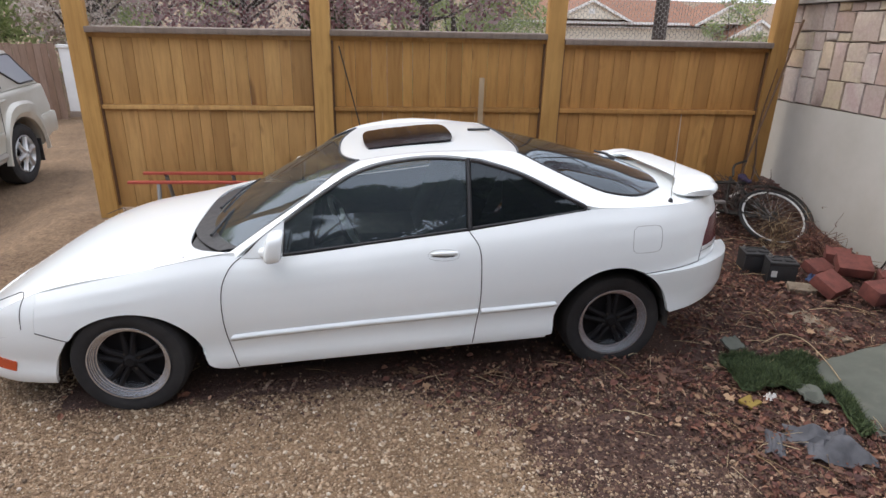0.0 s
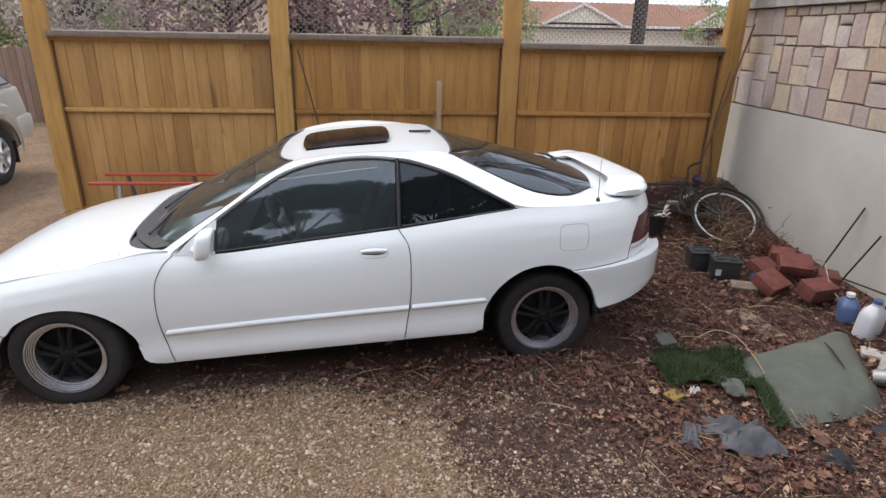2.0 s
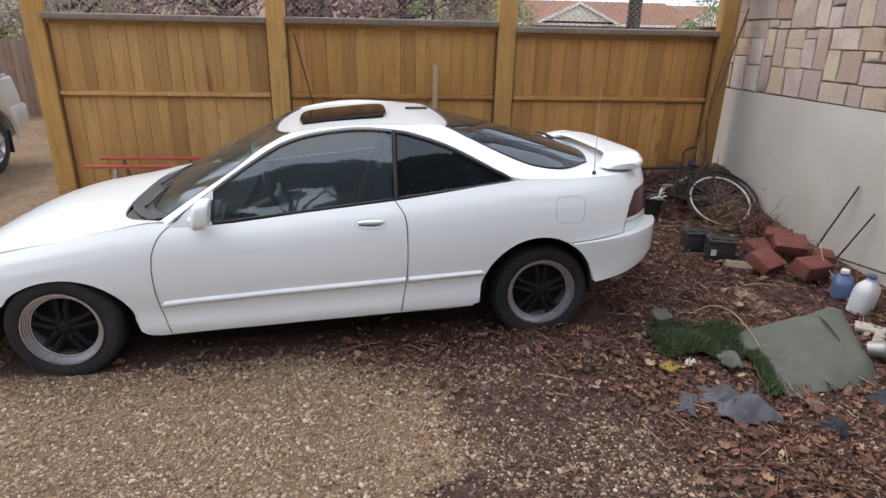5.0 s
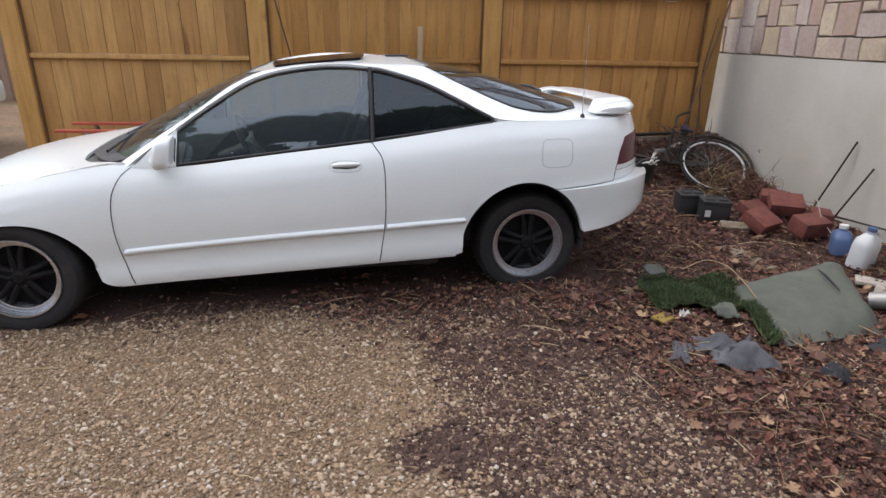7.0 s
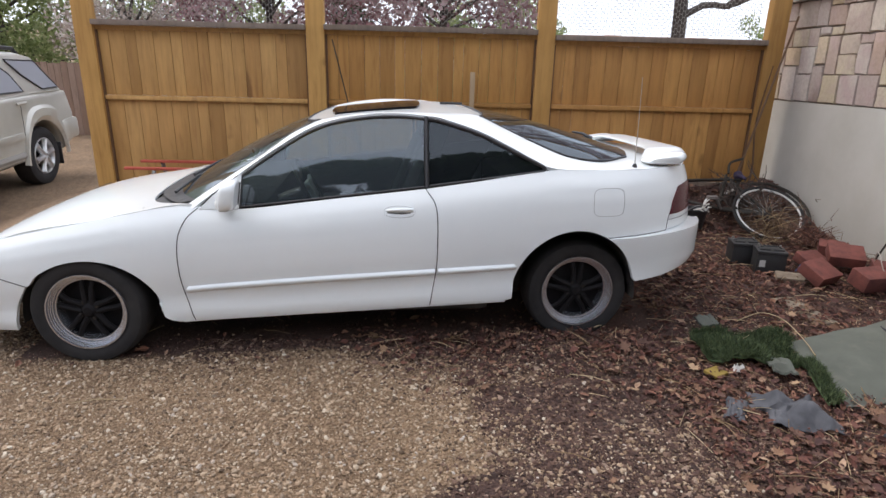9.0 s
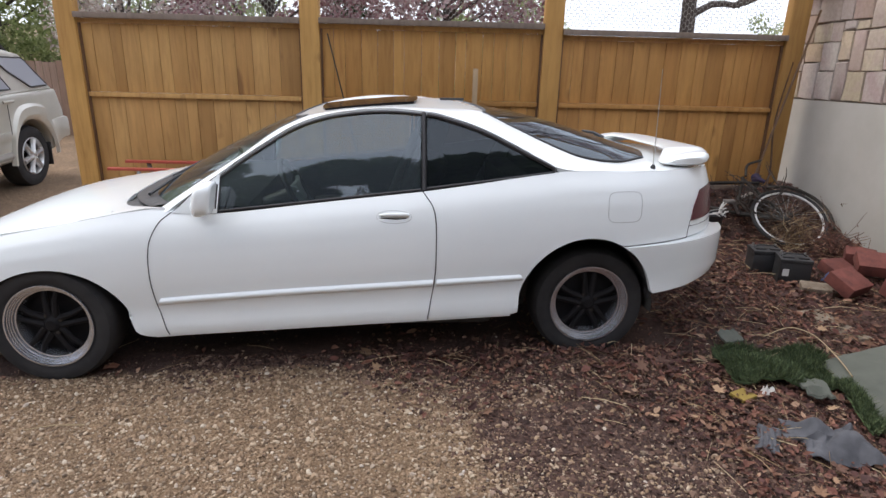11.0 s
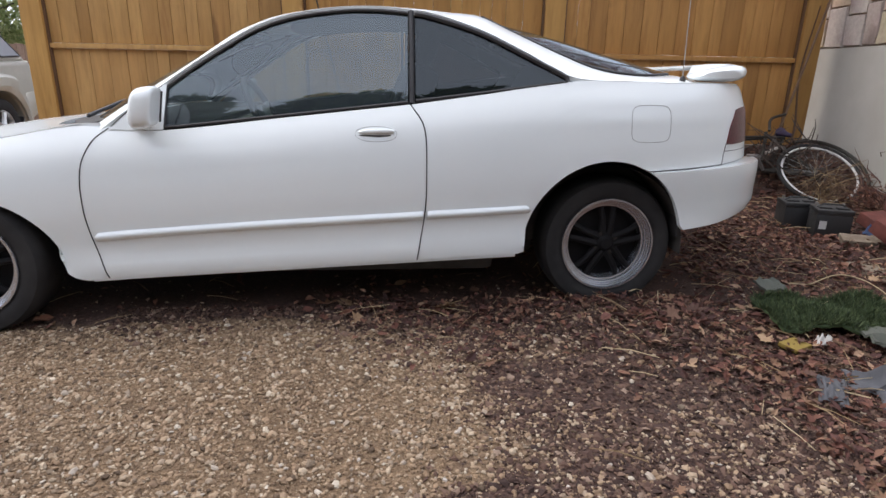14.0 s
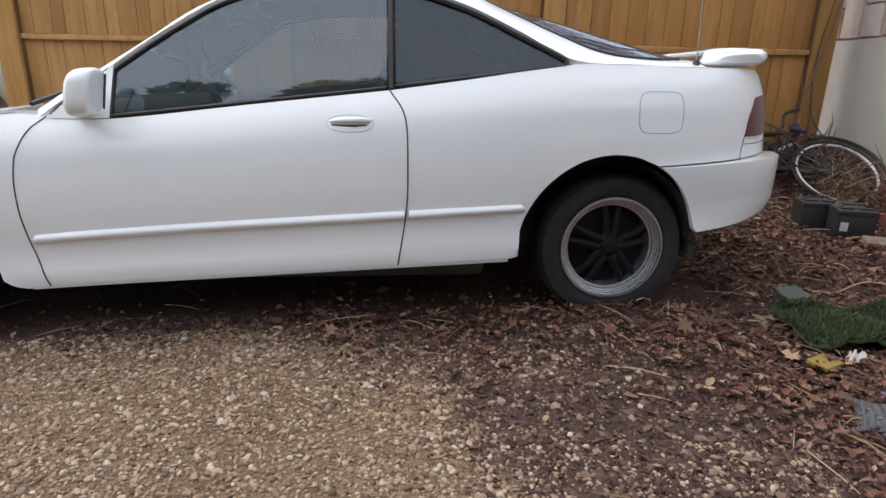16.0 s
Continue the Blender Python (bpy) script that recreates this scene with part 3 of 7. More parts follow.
flank("quarter_panel", [GAP_R[0], (2.0, 0.276), (2.175, 0.285)] + REAR_ARCH + [(2.70, 0.625), (2.85, 0.631), (3.05, 0.637), (3.2, 0.642), (3.415, 0.642)],
      [GAP_R[-1], (2.0, 0.913), (2.36, 0.968), (2.6, 0.97), (2.9, 0.967), (3.08, 0.962), (3.357, 0.945)],
      GAP_R, [(3.415, 0.642), (3.395, 0.8), (3.357, 0.945)], 60, 16, PAINT, car)
flank("rear_bumper", [(2.868, 0.372), (3.05, 0.385), (3.2, 0.405), (3.40, 0.42)], [REAR_ARCH2[0], (2.70, 0.619), (2.85, 0.624), (3.05, 0.630), (3.2, 0.632), (3.42, 0.618)],
      [(2.868, 0.372)] + REAR_ARCH2[::-1], [(3.40, 0.42), (3.438, 0.52), (3.42, 0.618)], 34, 12, PAINT, car, -0.004, bumper=True)
for far in (0, 1):
    edge_, inner_ = [], []
    for u in list(np.linspace(2.70, 3.26, 16)) + [3.32, 3.36, 3.39, 3.41]:
        z = interp(u, [(2.70, 0.618), (2.85, 0.623), (3.05, 0.629), (3.2, 0.631), (3.42, 0.617)])
        v0, v1 = V(u, z, True) - 0.004, min(MID, V(min(u, 3.33), 0.7) + 0.05)
        edge_.append((u, 2 * MID - v0 if far else v0, z))
        inner_.append((min(u, 3.34), 2 * MID - v1 if far else v1, z + 0.008))
    part("bumper_ledge", sheet(bmesh.new(), [edge_, inner_], 0, bool(far)), PAINT, car)
fascia = []
for z, du in ((0.17, 0.0), (0.25, -0.012), (0.32, -0.01), (0.36, 0.0), (0.39, 0.012)):
    v0 = V(-0.878, z)
    fascia.append([(-0.879 + du * math.sin(math.pi * i / 12) - 0.035 * math.sin(math.pi * i / 12), v0 + (2 * MID - 2 * v0) * i / 12, z) for i in range(13)])
part("front_fascia", sheet(bmesh.new(), fascia, 0.01, True), PAINT, car)
seam(GAP_F, car)
seam(GAP_R, car)
seam([(2.70, 0.622), (2.85, 0.627), (3.05, 0.633)], car, 0.002)
seam([(-0.395, 0.454), FRONT_ARCH[0]], car)
seam([(-0.56, 0.598), (-0.50, 0.622), (-0.442, 0.636), (-0.457, 0.56), (-0.461, 0.47)], car, 0.0022)

# sill edge, dark underbody and wheel wells
for far in (0, 1):
    bm = bmesh.new()
    for a, b_ in ((0.48, 2.15),):
        pts = [(u, (V(u, sill(u)) + 0.02), sill(u) + 0.002) for u in np.linspace(a, b_, 12)]
        tube(bm, [(x, 2 * MID - y if far else y, z) for x, y, z in pts], 0.02, 8)
    part("sill", bm, PAINT, car)
part("underbody", boxed((-0.55, 0.36, 0.19), (2.3, 1.35, 0.44), 0.03), UNDER, car)
part("spare_well", boxed((2.3, 0.36, 0.32), (3.15, 1.35, 0.6), 0.05), UNDER, car)
part("floor_pan", boxed((0.44, 0.2, 0.15), (2.1, 1.52, 0.45), 0.05), UNDER, car)
for cu, cz, ru in ((0.034, 0.215, 0.372), (2.525, 0.29, 0.352)):
    for far in (0, 1):
        bm = bmesh.new()
        rows = []
        for v_ in (0.10 if cu < 1 else 0.07, 0.30):
            rows.append([(cu + ru * math.cos(radians(a)), 2 * MID - v_ if far else v_, cz + ru * math.sin(radians(a))) for a in np.linspace(-5, 185, 30)])
        rows.append([(cu, 2 * MID - 0.3 if far else 0.3, cz)] * 30)
        sheet(bm, rows)
        part("wheel_well", bm, UNDER, car)
for far in (0, 1):
    y0, y1 = (0.13, 0.30) if not far else (1.41, 1.58)
    part("mud_flap", boxed((2.852, y0 - 0.06, 0.335), (2.872, y1, 0.5), 0.004), RUBBER, car)

# mouldings, fuel door, handles
flank("side_moulding", [(0.525, 0.350), (1.1, 0.390), (1.768, 0.428)], [(0.527, 0.387), (1.1, 0.427), (1.77, 0.465)], [(0.525, 0.350), (0.515, 0.368), (0.527, 0.387)], [(1.768, 0.428), (1.77, 0.465)],
      24, 6, PAINT, car, -0.003, 0.004, bulge=0.015)
flank("side_moulding", [(1.785, 0.429), (2.195, 0.455)], [(1.787, 0.466), (2.185, 0.487)], [(1.785, 0.429), (1.787, 0.466)], [(2.195, 0.455), (2.2, 0.471), (2.185, 0.487)],
      12, 6, PAINT, car, -0.003, 0.004, bulge=0.015)
seam([(2.676 + 0.085 * abs(math.cos(q)) ** 0.42 * math.copysign(1, math.cos(q)), 0.811 + 0.071 * abs(math.sin(q)) ** 0.42 * math.copysign(1, math.sin(q))) for q in np.linspace(0, 2 * math.pi, 41)], car, 0.0013, both=False, n=60, name="fuel_door_gap", mat=GREY_EDGE)
for far in (0, 1):
    door = doors[far]

    def fy(y):
        return 2 * MID - y if far else y
    bm = bmesh.new()
    v0 = V(1.59, 0.765)
    tube(bm, [(u, fy(V(u, 0.769) - d), z) for u, d, z in ((1.52, -0.004, 0.769), (1.55, 0.003, 0.774), (1.60, 0.005, 0.776), (1.64, 0.004, 0.776), (1.655, -0.003, 0.774))], [0.005, 0.009, 0.01, 0.01, 0.008], 10)
    part("door_handle", bm, PAINT, door)
    part("handle_recess", tube(bmesh.new(), [(1.525, fy(v0 + 0.001), 0.759), (1.60, fy(v0), 0.755), (1.645, fy(v0 + 0.0005), 0.758)], [0.0025, 0.006, 0.005], 8), STEEL_DARK, door)
    part("key_lock", lathe(bmesh.new(), [(0, -0.003), (0.006, -0.003), (0.006, 0.006)], 14, "y", (1.655, fy(v0), 0.758)), STEEL_DARK, door)
    # door mirror, folded: rounded shell, foot and dark joint
    bm = bmesh.new()
    rings = []
    for a in np.linspace(0, math.pi, 15):
        ring = []
        for q in np.linspace(0, 2 * math.pi, 24, endpoint=False):
            sq = lambda w_: abs(w_) ** 0.62 * math.copysign(1, w_)
            k = sq(math.sin(a))
            px = min(0.048 * sq(math.cos(q)) * k, 0.036)
            pz = 0.074 * sq(math.sin(q)) * k
            ring.append(bm.verts.new((0.768 + px + 0.16 * pz, fy(-0.035 + 0.075 * sq(-math.cos(a))), 0.858 + pz + 0.12 * px)))
        rings.append(ring)
    for r0, r1 in zip(rings, rings[1:]):
        for j in range(24):
            bm.faces.new((r0[j], r0[(j + 1) % 24], r1[(j + 1) % 24], r1[j]))
    bmesh.ops.remove_doubles(bm, verts=bm.verts, dist=1e-5)
    bmesh.ops.recalc_face_normals(bm, faces=bm.faces)
    mirror = part("door_mirror", bm, PAINT, door, smooth=75)
    part("mirror_foot", tube(bmesh.new(), [(0.77, fy(-0.01), 0.822), (0.735, fy(0.03), 0.808), (0.69, fy(0.062), 0.797)], [0.036, 0.036, 0.022], 12), PAINT, mirror)
    part("mirror_joint", tube(bmesh.new(), [(0.806 + 0.16 * d, fy(0.015), 0.858 + d) for d in (-0.055, -0.02, 0.02, 0.055)], 0.004, 6), BLACK_TRIM, mirror)
    ring = [(1.588 + 0.079 * math.cos(q), 0.764 + 0.028 * (abs(math.sin(q)) ** 0.8) * math.copysign(1, math.sin(q))) for q in np.linspace(0, 2 * math.pi, 33)]
    part("handle_recess_edge", tube(bmesh.new(), [(u, fy(V(u, z) + 0.0006), z) for u, z in ring], 0.0011, 5), GREY_EDGE, door)
    bm = bmesh.new()
    sheet(bm, [[(u, fy(V(u, z) - 0.004), z) for u, z in row] for row in
               [[(0.595, 0.770), (0.70, 0.768), (0.788, 0.770)], [(0.69, 0.86), (0.75, 0.864), (0.797, 0.867)], [(0.785, 0.929), (0.795, 0.934), (0.803, 0.938)]]], 0.01, bool(far))
    part("mirror_gusset", bm, PAINT, door)

seam([(0.60, 0.782), (0.69, 0.862), (0.785, 0.931)], car, 0.0018, out=0.003)
for far in (0, 1):
    low_, high_ = [], []
    for u in np.linspace(0.36, 0.61, 10):
        z = interp(u, [(0.2, 0.75), (0.45, 0.785), (0.62, 0.774)])
        low_.append((u, V(u, z) + 0.001, z))
        high_.append((u, V(u, z) + 0.05, max(z, interp(u, [(0.36, 0.768), (0.5, 0.783), (0.61, 0.80)]))))
    if far:
        low_, high_ = [[(a, 2 * MID - b_, c_) for a, b_, c_ in q] for q in (low_, high_)]
    part("cowl_corner", sheet(bmesh.new(), [low_, high_], 0.0, bool(far)), PAINT, car)

# greenhouse
OUT = [(0.56, 0.768), (0.60, 0.80), (0.70, 0.872), (0.794, 0.94), (0.905, 1.018), (1.024, 1.095), (1.142, 1.162), (1.28, 1.207), (1.461, 1.234), (1.6, 1.238), (1.723, 1.228), (1.811, 1.216),
       (1.998, 1.158), (2.186, 1.07), (2.36, 0.985), (2.6, 0.972), (2.87, 0.969)]
IN = [(0.50, 0.105, 0.772), (0.55, 0.115, 0.80), (0.72, 0.15, 0.911), (0.88, 0.192, 1.011), (1.022, 0.237, 1.115), (1.107, 0.286, 1.16), (1.179, 0.322, 1.19), (1.252, 0.33, 1.203), (1.4, 0.33, 1.222), (1.6, 0.335, 1.233), (1.8, 0.34, 1.235),
      (1.95, 0.342, 1.229), (2.026, 0.338, 1.217), (2.15, 0.303, 1.16), (2.365, 0.248, 1.064), (2.516, 0.228, 1.011), (2.697, 0.232, 0.990), (2.885, 0.38, 0.996)]
out3 = [(u, V(u, z), z) for u, z in OUT]


def mirror_pts(pts):
    return [(a, 2 * MID - b_, c_) for a, b_, c_ in pts]


for far in (0, 1):
    o, i_ = (mirror_pts(out3), mirror_pts(IN)) if far else (out3, IN)
    g = coons(o, i_, [o[0], i_[0]], [o[-1], i_[-1]], 70, 6)
    for row_i, row in enumerate(g):
        t = row_i / 6
        for q in row:
            q[2] += 0.012 * 4 * t * (1 - t) * 0.6
    part("roof_rail", sheet(bmesh.new(), g, 0.02, bool(far)), PAINT, car)


def across(near, crown, n=20):
    """A curve across the car from a near-side point to its mirror image, raised in the middle to crown (u, z)."""
    pts = []
    for i in range(n + 1):
        t = i / n
        w = 4 * t * (1 - t)
        w = 1 - (1 - w) ** 1.3
        pts.append((near[0] + (crown[0] - near[0]) * w, near[1] + (2 * MID - 2 * near[1]) * t, near[2] + (crown[1] - near[2]) * w))
    return pts


def cross_skin(name, near, crowns, mat, n=20, rows=24, flip=True, thick=0.0, lift=0.0, label=""):
    near = spline(near, rows)
    crowns = spline(crowns, rows)
    g = [[(a, b_, c_ + lift) for a, b_, c_ in across(p_, c, n)] for p_, c in zip(near, crowns)]
    return part(name, sheet(bmesh.new(), g, thick, flip), mat, car, label)


cross_skin("roof", IN[6:13], [(1.075, 1.16), (1.17, 1.185), (1.37, 1.214), (1.6, 1.232), (1.8, 1.24), (1.96, 1.234), (2.08, 1.207)], PAINT)
cross_skin("windscreen", [(0.575, 0.125, 0.806), (0.73, 0.162, 0.909), (0.89, 0.203, 1.009), (1.03, 0.25, 1.112), (1.11, 0.297, 1.156), (1.176, 0.332, 1.185)], [(0.36, 0.797), (0.52, 0.893), (0.70, 0.995), (0.87, 1.08), (0.975, 1.126), (1.072, 1.157)], GLASS_CLEAR, label="clear raked windscreen")
cross_skin("rear_window", [(2.03, 0.35, 1.214), (2.15, 0.318, 1.158), (2.365, 0.264, 1.064), (2.516, 0.246, 1.013), (2.697, 0.252, 0.992), (2.885, 0.40, 0.998)],
           [(2.085, 1.212), (2.25, 1.188), (2.45, 1.145), (2.65, 1.09), (2.85, 1.035), (2.955, 1.01)], DARK_GLASS, lift=0.004, label="large dark-tinted hatch window")
cross_skin("cowl", [(0.47, 0.15, 0.787), (0.578, 0.128, 0.805)], [(0.25, 0.784), (0.37, 0.798)], BLACK_PLASTIC, rows=3, label="black cowl below the windscreen")
part("cowl_tray", boxed((0.30, 0.12, 0.745), (0.62, 1.59, 0.774), 0.008), BLACK_PLASTIC, car)
# dark band round the windscreen and hatch window
for far in (0, 1):
    for name, pts in (("windscreen_trim", [(0.575, 0.123, 0.809), (0.73, 0.158, 0.914), (0.89, 0.199, 1.015), (1.03, 0.246, 1.118), (1.11, 0.293, 1.161), (1.176, 0.33, 1.19)]),
                      ("hatch_trim", [(2.03, 0.347, 1.217), (2.15, 0.313, 1.161), (2.365, 0.259, 1.068), (2.516, 0.241, 1.016), (2.697, 0.247, 0.996), (2.88, 0.392, 1.0)])):
        q = spline(mirror_pts(pts) if far else pts, 24)
        part(name, tube(bmesh.new(), q, 0.0065, 8), BLACK_TRIM, car)
part("windscreen_trim", tube(bmesh.new(), across((1.178, 0.327, 1.19), (1.074, 1.161)), 0.006, 8), BLACK_TRIM, car)
part("hatch_trim", tube(bmesh.new(), across((2.028, 0.345, 1.216), (2.082, 1.211)), 0.006, 8), BLACK_TRIM, car)

# bonnet
rows = []
bonnet_edge = np.poly1d(np.polyfit(*zip(*(NOSE_TOP + [(-0.1, 0.70), (0.2, 0.752), (0.45, 0.786), (0.56, 0.795)])), 5))
bonnet_crown = np.poly1d(np.polyfit(*zip((-0.88, 0.395), (-0.78, 0.462), (-0.6, 0.572), (-0.5, 0.628), (-0.4, 0.672), (-0.2, 0.735), (0.0, 0.772), (0.15, 0.78), (0.28, 0.792), (0.56, 0.806)), 5))
for j in range(33):
    t = j / 32
    q = abs(2 * t - 1)
    ur = 0.272 + 0.288 * (0.75 * q ** 9 + 0.25 * q ** 3)
    row = []
    for i in range(37):
        u = -0.876 + (ur + 0.876) * i / 36
        e = float(bonnet_edge(u))
        c_ = max(e, float(bonnet_crown(u)))
        ve = V(u, e) + 0.002
        row.append((u, ve + (2 * MID - 2 * ve) * t, e + 0.002 + (c_ - e) * (1 - q ** 2.4)))
    rows.append(row)
part("bonnet", sheet(bmesh.new(), rows, 0.015, False), PAINT, car, smooth=80)
for far in (0, 1):
    pts = [(u, (lambda v_: 2 * MID - v_ if far else v_)(V(u, belt(u)) + 0.002), interp(u, [(-0.38, 0.637), (-0.1, 0.70), (0.2, 0.752), (0.5, 0.792)]) + 0.001) for u in np.linspace(0.18, 0.49, 14)]
    part("panel_gap", tube(bmesh.new(), pts, 0.0012, 6), GREY_EDGE, car)
# wipers
for a, b_ in (((0.40, 0.35, 0.806), (0.52, 0.80, 0.87)), ((0.36, 0.85, 0.815), (0.53, 1.35, 0.865))):
    m_ = [(a[k] + b_[k]) / 2 + (0.015 if k == 2 else 0) for k in range(3)]
    part("wiper", tube(bmesh.new(), [a, m_, b_], [0.009, 0.008, 0.005], 6), BLACK_PLASTIC, car)

# tail deck, tailgate, lamps
rows = []
for j in range(21):
    q = 2 * j / 20 - 1
    row = []
    for i in range(15):
        u = 2.72 + 0.63 * i / 14
        ve = V(u, 0.962) + 0.001
        row.append((u, ve + (2 * MID - 2 * ve) * j / 20, 0.967 - 0.012 * (i / 14) ** 4 + 0.014 * (1 - q * q)))
    rows.append(row)
part("tailgate", sheet(bmesh.new(), rows, 0.02, False), PAINT, car)
flank("tail_lamp", [(3.068, 0.718), (3.15, 0.716), (3.385, 0.716)], [(3.133, 0.86), (3.2, 0.867), (3.372, 0.87)], [(3.068, 0.718), (3.09, 0.79), (3.133, 0.86)], [(3.385, 0.716), (3.372, 0.87)],
      12, 5, RED_LENS, car, -0.005, 0.01, label="dark red tail lamp lens")
seam([(3.05, 0.635), (3.056, 0.68), (3.066, 0.722)], car, 0.002)
seam([(3.058, 0.69), (3.15, 0.688), (3.30, 0.687)], car, 0.0016)

# rear spoiler: a blade on two end legs, sweeping forward at the ends
bm = bmesh.new()
rings = []
N, M = 48, 16
for k in range(N + 1):
    q = 2 * k / N - 1
    a = abs(q)
    v_ = MID + q * (MID - 0.225)
    lean = -0.012 * q
    tip = 1 - max(0, (a - 0.9) / 0.1) ** 2
    back = interp(a, [(0, 3.24), (0.5, 3.235), (0.75, 3.21), (0.9, 3.175), (1, 3.115)]) + 0.02 * -q
    front = interp(a, [(0, 3.045), (0.45, 3.04), (0.62, 3.02), (0.72, 2.985), (0.8, 2.945), (0.9, 2.93), (1, 2.965)])
    foot = step(0.62, 0.82, a)
    top_ = 1.046 - 0.03 * max(0, (a - 0.9) / 0.1) ** 2 + 0.012 * (-q)
    low = (top_ - 0.03) * (1 - foot) + 0.972 * foot
    low = low + (0.99 - low) * (1 - math.sqrt(max(tip, 0.02)))
    ring = []
    for j in range(M):
        g = 2 * math.pi * j / M
        cx, cy = math.cos(g), math.sin(g)
        s_ = (abs(cx) ** 0.75) * math.copysign(1, cx)
        h = (abs(cy) ** 0.9) * math.copysign(1, cy)
        up = (1 + s_) / 2
        zt = top_ * (0.35 + 0.65 * up) + (low + 0.012) * (0.65 - 0.65 * up) if foot > 0 else top_ - 0.008 * (1 - up)
        zt = zt * foot + (top_ - 0.008 * (1 - up)) * (1 - foot)
        zc = (zt + low) / 2
        ring.append(bm.verts.new(((front + back) / 2 + s_ * (back - front) / 2, v_, zc + h * (zt - low) / 2)))
    rings.append(ring)
for r0, r1 in zip(rings, rings[1:]):
    for j in range(M):
        bm.faces.new((r0[j], r1[j], r1[(j + 1) % M], r0[(j + 1) % M]))
bm.faces.new(rings[0])
bm.faces.new(rings[-1][::-1])
bmesh.ops.recalc_face_normals(bm, faces=bm.faces)
part("spoiler", bm, PAINT, car, smooth=60)
# aerial on the near quarter, and a bent wiper on the hatch
part("aerial", tube(bmesh.new(), [(2.845, 0.165, 0.965), (2.842, 0.165, 1.2), (2.838, 0.166, 1.44)], [0.0026, 0.002, 0.0014], 6), ALLOY, car, "thin telescopic aerial")
part("aerial_base", lathe(bmesh.new(), [(0.014, 0.965), (0.012, 0.985), (0.006, 0.995), (0, 0.996)], 12, "z", (2.845, 0.165, 0.0)), BLACK_PLASTIC, car)
part("hatch_hinge", boxed((1.86, 0.93, 1.241), (2.0, 0.95, 1.255), 0.004), BLACK_PLASTIC, car)
part("hatch_wiper", tube(bmesh.new(), [(2.90, 1.08, 1.02), (2.85, 1.12, 1.05), (2.80, 1.2, 1.055)], [0.016, 0.01, 0.006], 6), BLACK_PLASTIC, car)

# sunroof: a dark glass panel tilted just above the roof
rows = []
for j in range(9):
    for_i = []
    for i in range(13):
        a, b_ = 2 * i / 12 - 1, 2 * j / 8 - 1
        ru = (1 - 0.1 * abs(b_) ** 4)
        rv = (1 - 0.06 * abs(a) ** 6)
        u, v_ = 1.468 + 0.255 * a * ru, MID + 0.30 * b_ * rv
        for_i.append((u, v_, interp(u, [(1.2, 1.203), (1.38, 1.227), (1.6, 1.247), (1.8, 1.257)]) + 0.009 * (1 - b_ * b_)))
    rows.append(for_i)
part("sunroof", sheet(bmesh.new(), rows, 0.012, False), BLACK_GLASS, car, "dark glass sunroof panel")

# side windows with black surrounds
DW_B = [(0.79, 0.777), (1.25, 0.829), (1.712, 0.882)]
DW_T = [(0.80, 0.925), (0.905, 1.0), (1.024, 1.077), (1.142, 1.145), (1.28, 1.191), (1.461, 1.218), (1.6, 1.222), (1.715, 1.214)]
flank("door_window", DW_B, DW_T, [DW_B[0], DW_T[0]], [DW_B[-1], DW_T[-1]], 24, 12, GLASS, car, 0.012, 0.0, label="tinted door window")
QW_B = [(1.742, 0.887), (2.0, 0.920), (2.335, 0.966)]
QW_T = [(1.742, 1.212), (1.811, 1.2), (1.998, 1.143), (2.186, 1.055), (2.33, 0.985)]
flank("quarter_window", QW_B, QW_T, [QW_B[0], QW_T[0]], [QW_B[-1], QW_T[-1]], 20, 10, DARK_GLASS, car, 0.012, 0.0, label="dark-tinted quarter window")
for pts, r_ in ((DW_B, 0.0055), (DW_T, 0.0065), ([DW_B[0], DW_T[0]], 0.006), (QW_B, 0.0065), (QW_T + [QW_B[-1]], 0.01), ([(1.727, 0.878), (1.727, 1.222)], 0.0105)):
    seam(pts, car, r_, n=30, out=-0.004, name="window_surround")

# cabin
flank("door_card", [(0.6, 0.45), (1.2, 0.47), (1.74, 0.49)], [(0.6, 0.778), (0.8, 0.776), (1.25, 0.826), (1.72, 0.879)], [(0.6, 0.45), (0.6, 0.778)], [(1.74, 0.49), (1.72, 0.879)], 16, 6, CABIN, car, 0.035, 0.008)
flank("quarter_card", [(1.75, 0.5), (2.0, 0.52), (2.14, 0.56)], [(1.73, 0.882), (2.0, 0.917), (2.33, 0.958)], [(1.75, 0.5), (1.73, 0.882)], [(2.14, 0.56), (2.33, 0.958)], 12, 6, CABIN, car, 0.035, 0.008)
cross_skin("headliner", [(a, b_, c_ - 0.03) for a, b_, c_ in IN[7:13]], [(1.2, 1.16), (1.38, 1.178), (1.6, 1.194), (1.8, 1.2), (1.96, 1.198), (2.06, 1.18)], CABIN)
for far in (0, 1):
    low_ = [(u, V(u, z) + 0.05, z - 0.012) for u, z in OUT[3:14]]
    high_ = spline([(a, b_ + 0.015, c_ - 0.03) for a, b_, c_ in IN[2:14]], 10)
    if far:
        low_, high_ = mirror_pts(low_), mirror_pts(high_)
    part("pillar_lining", sheet(bmesh.new(), [low_, [tuple(q) for q in high_]], 0.006, not far), CABIN, car)
part("cabin_floor", boxed((0.45, 0.12, 0.3), (2.1, 1.59, 0.5), 0.02), CABIN, car)
part("parcel_shelf", boxed((2.2, 0.34, 0.5), (3.0, 1.37, 0.86), 0.03), CABIN, car)
part("dashboard", boxed((0.46, 0.13, 0.5), (0.92, 1.58, 0.80), 0.06), CABIN_HARD, car)
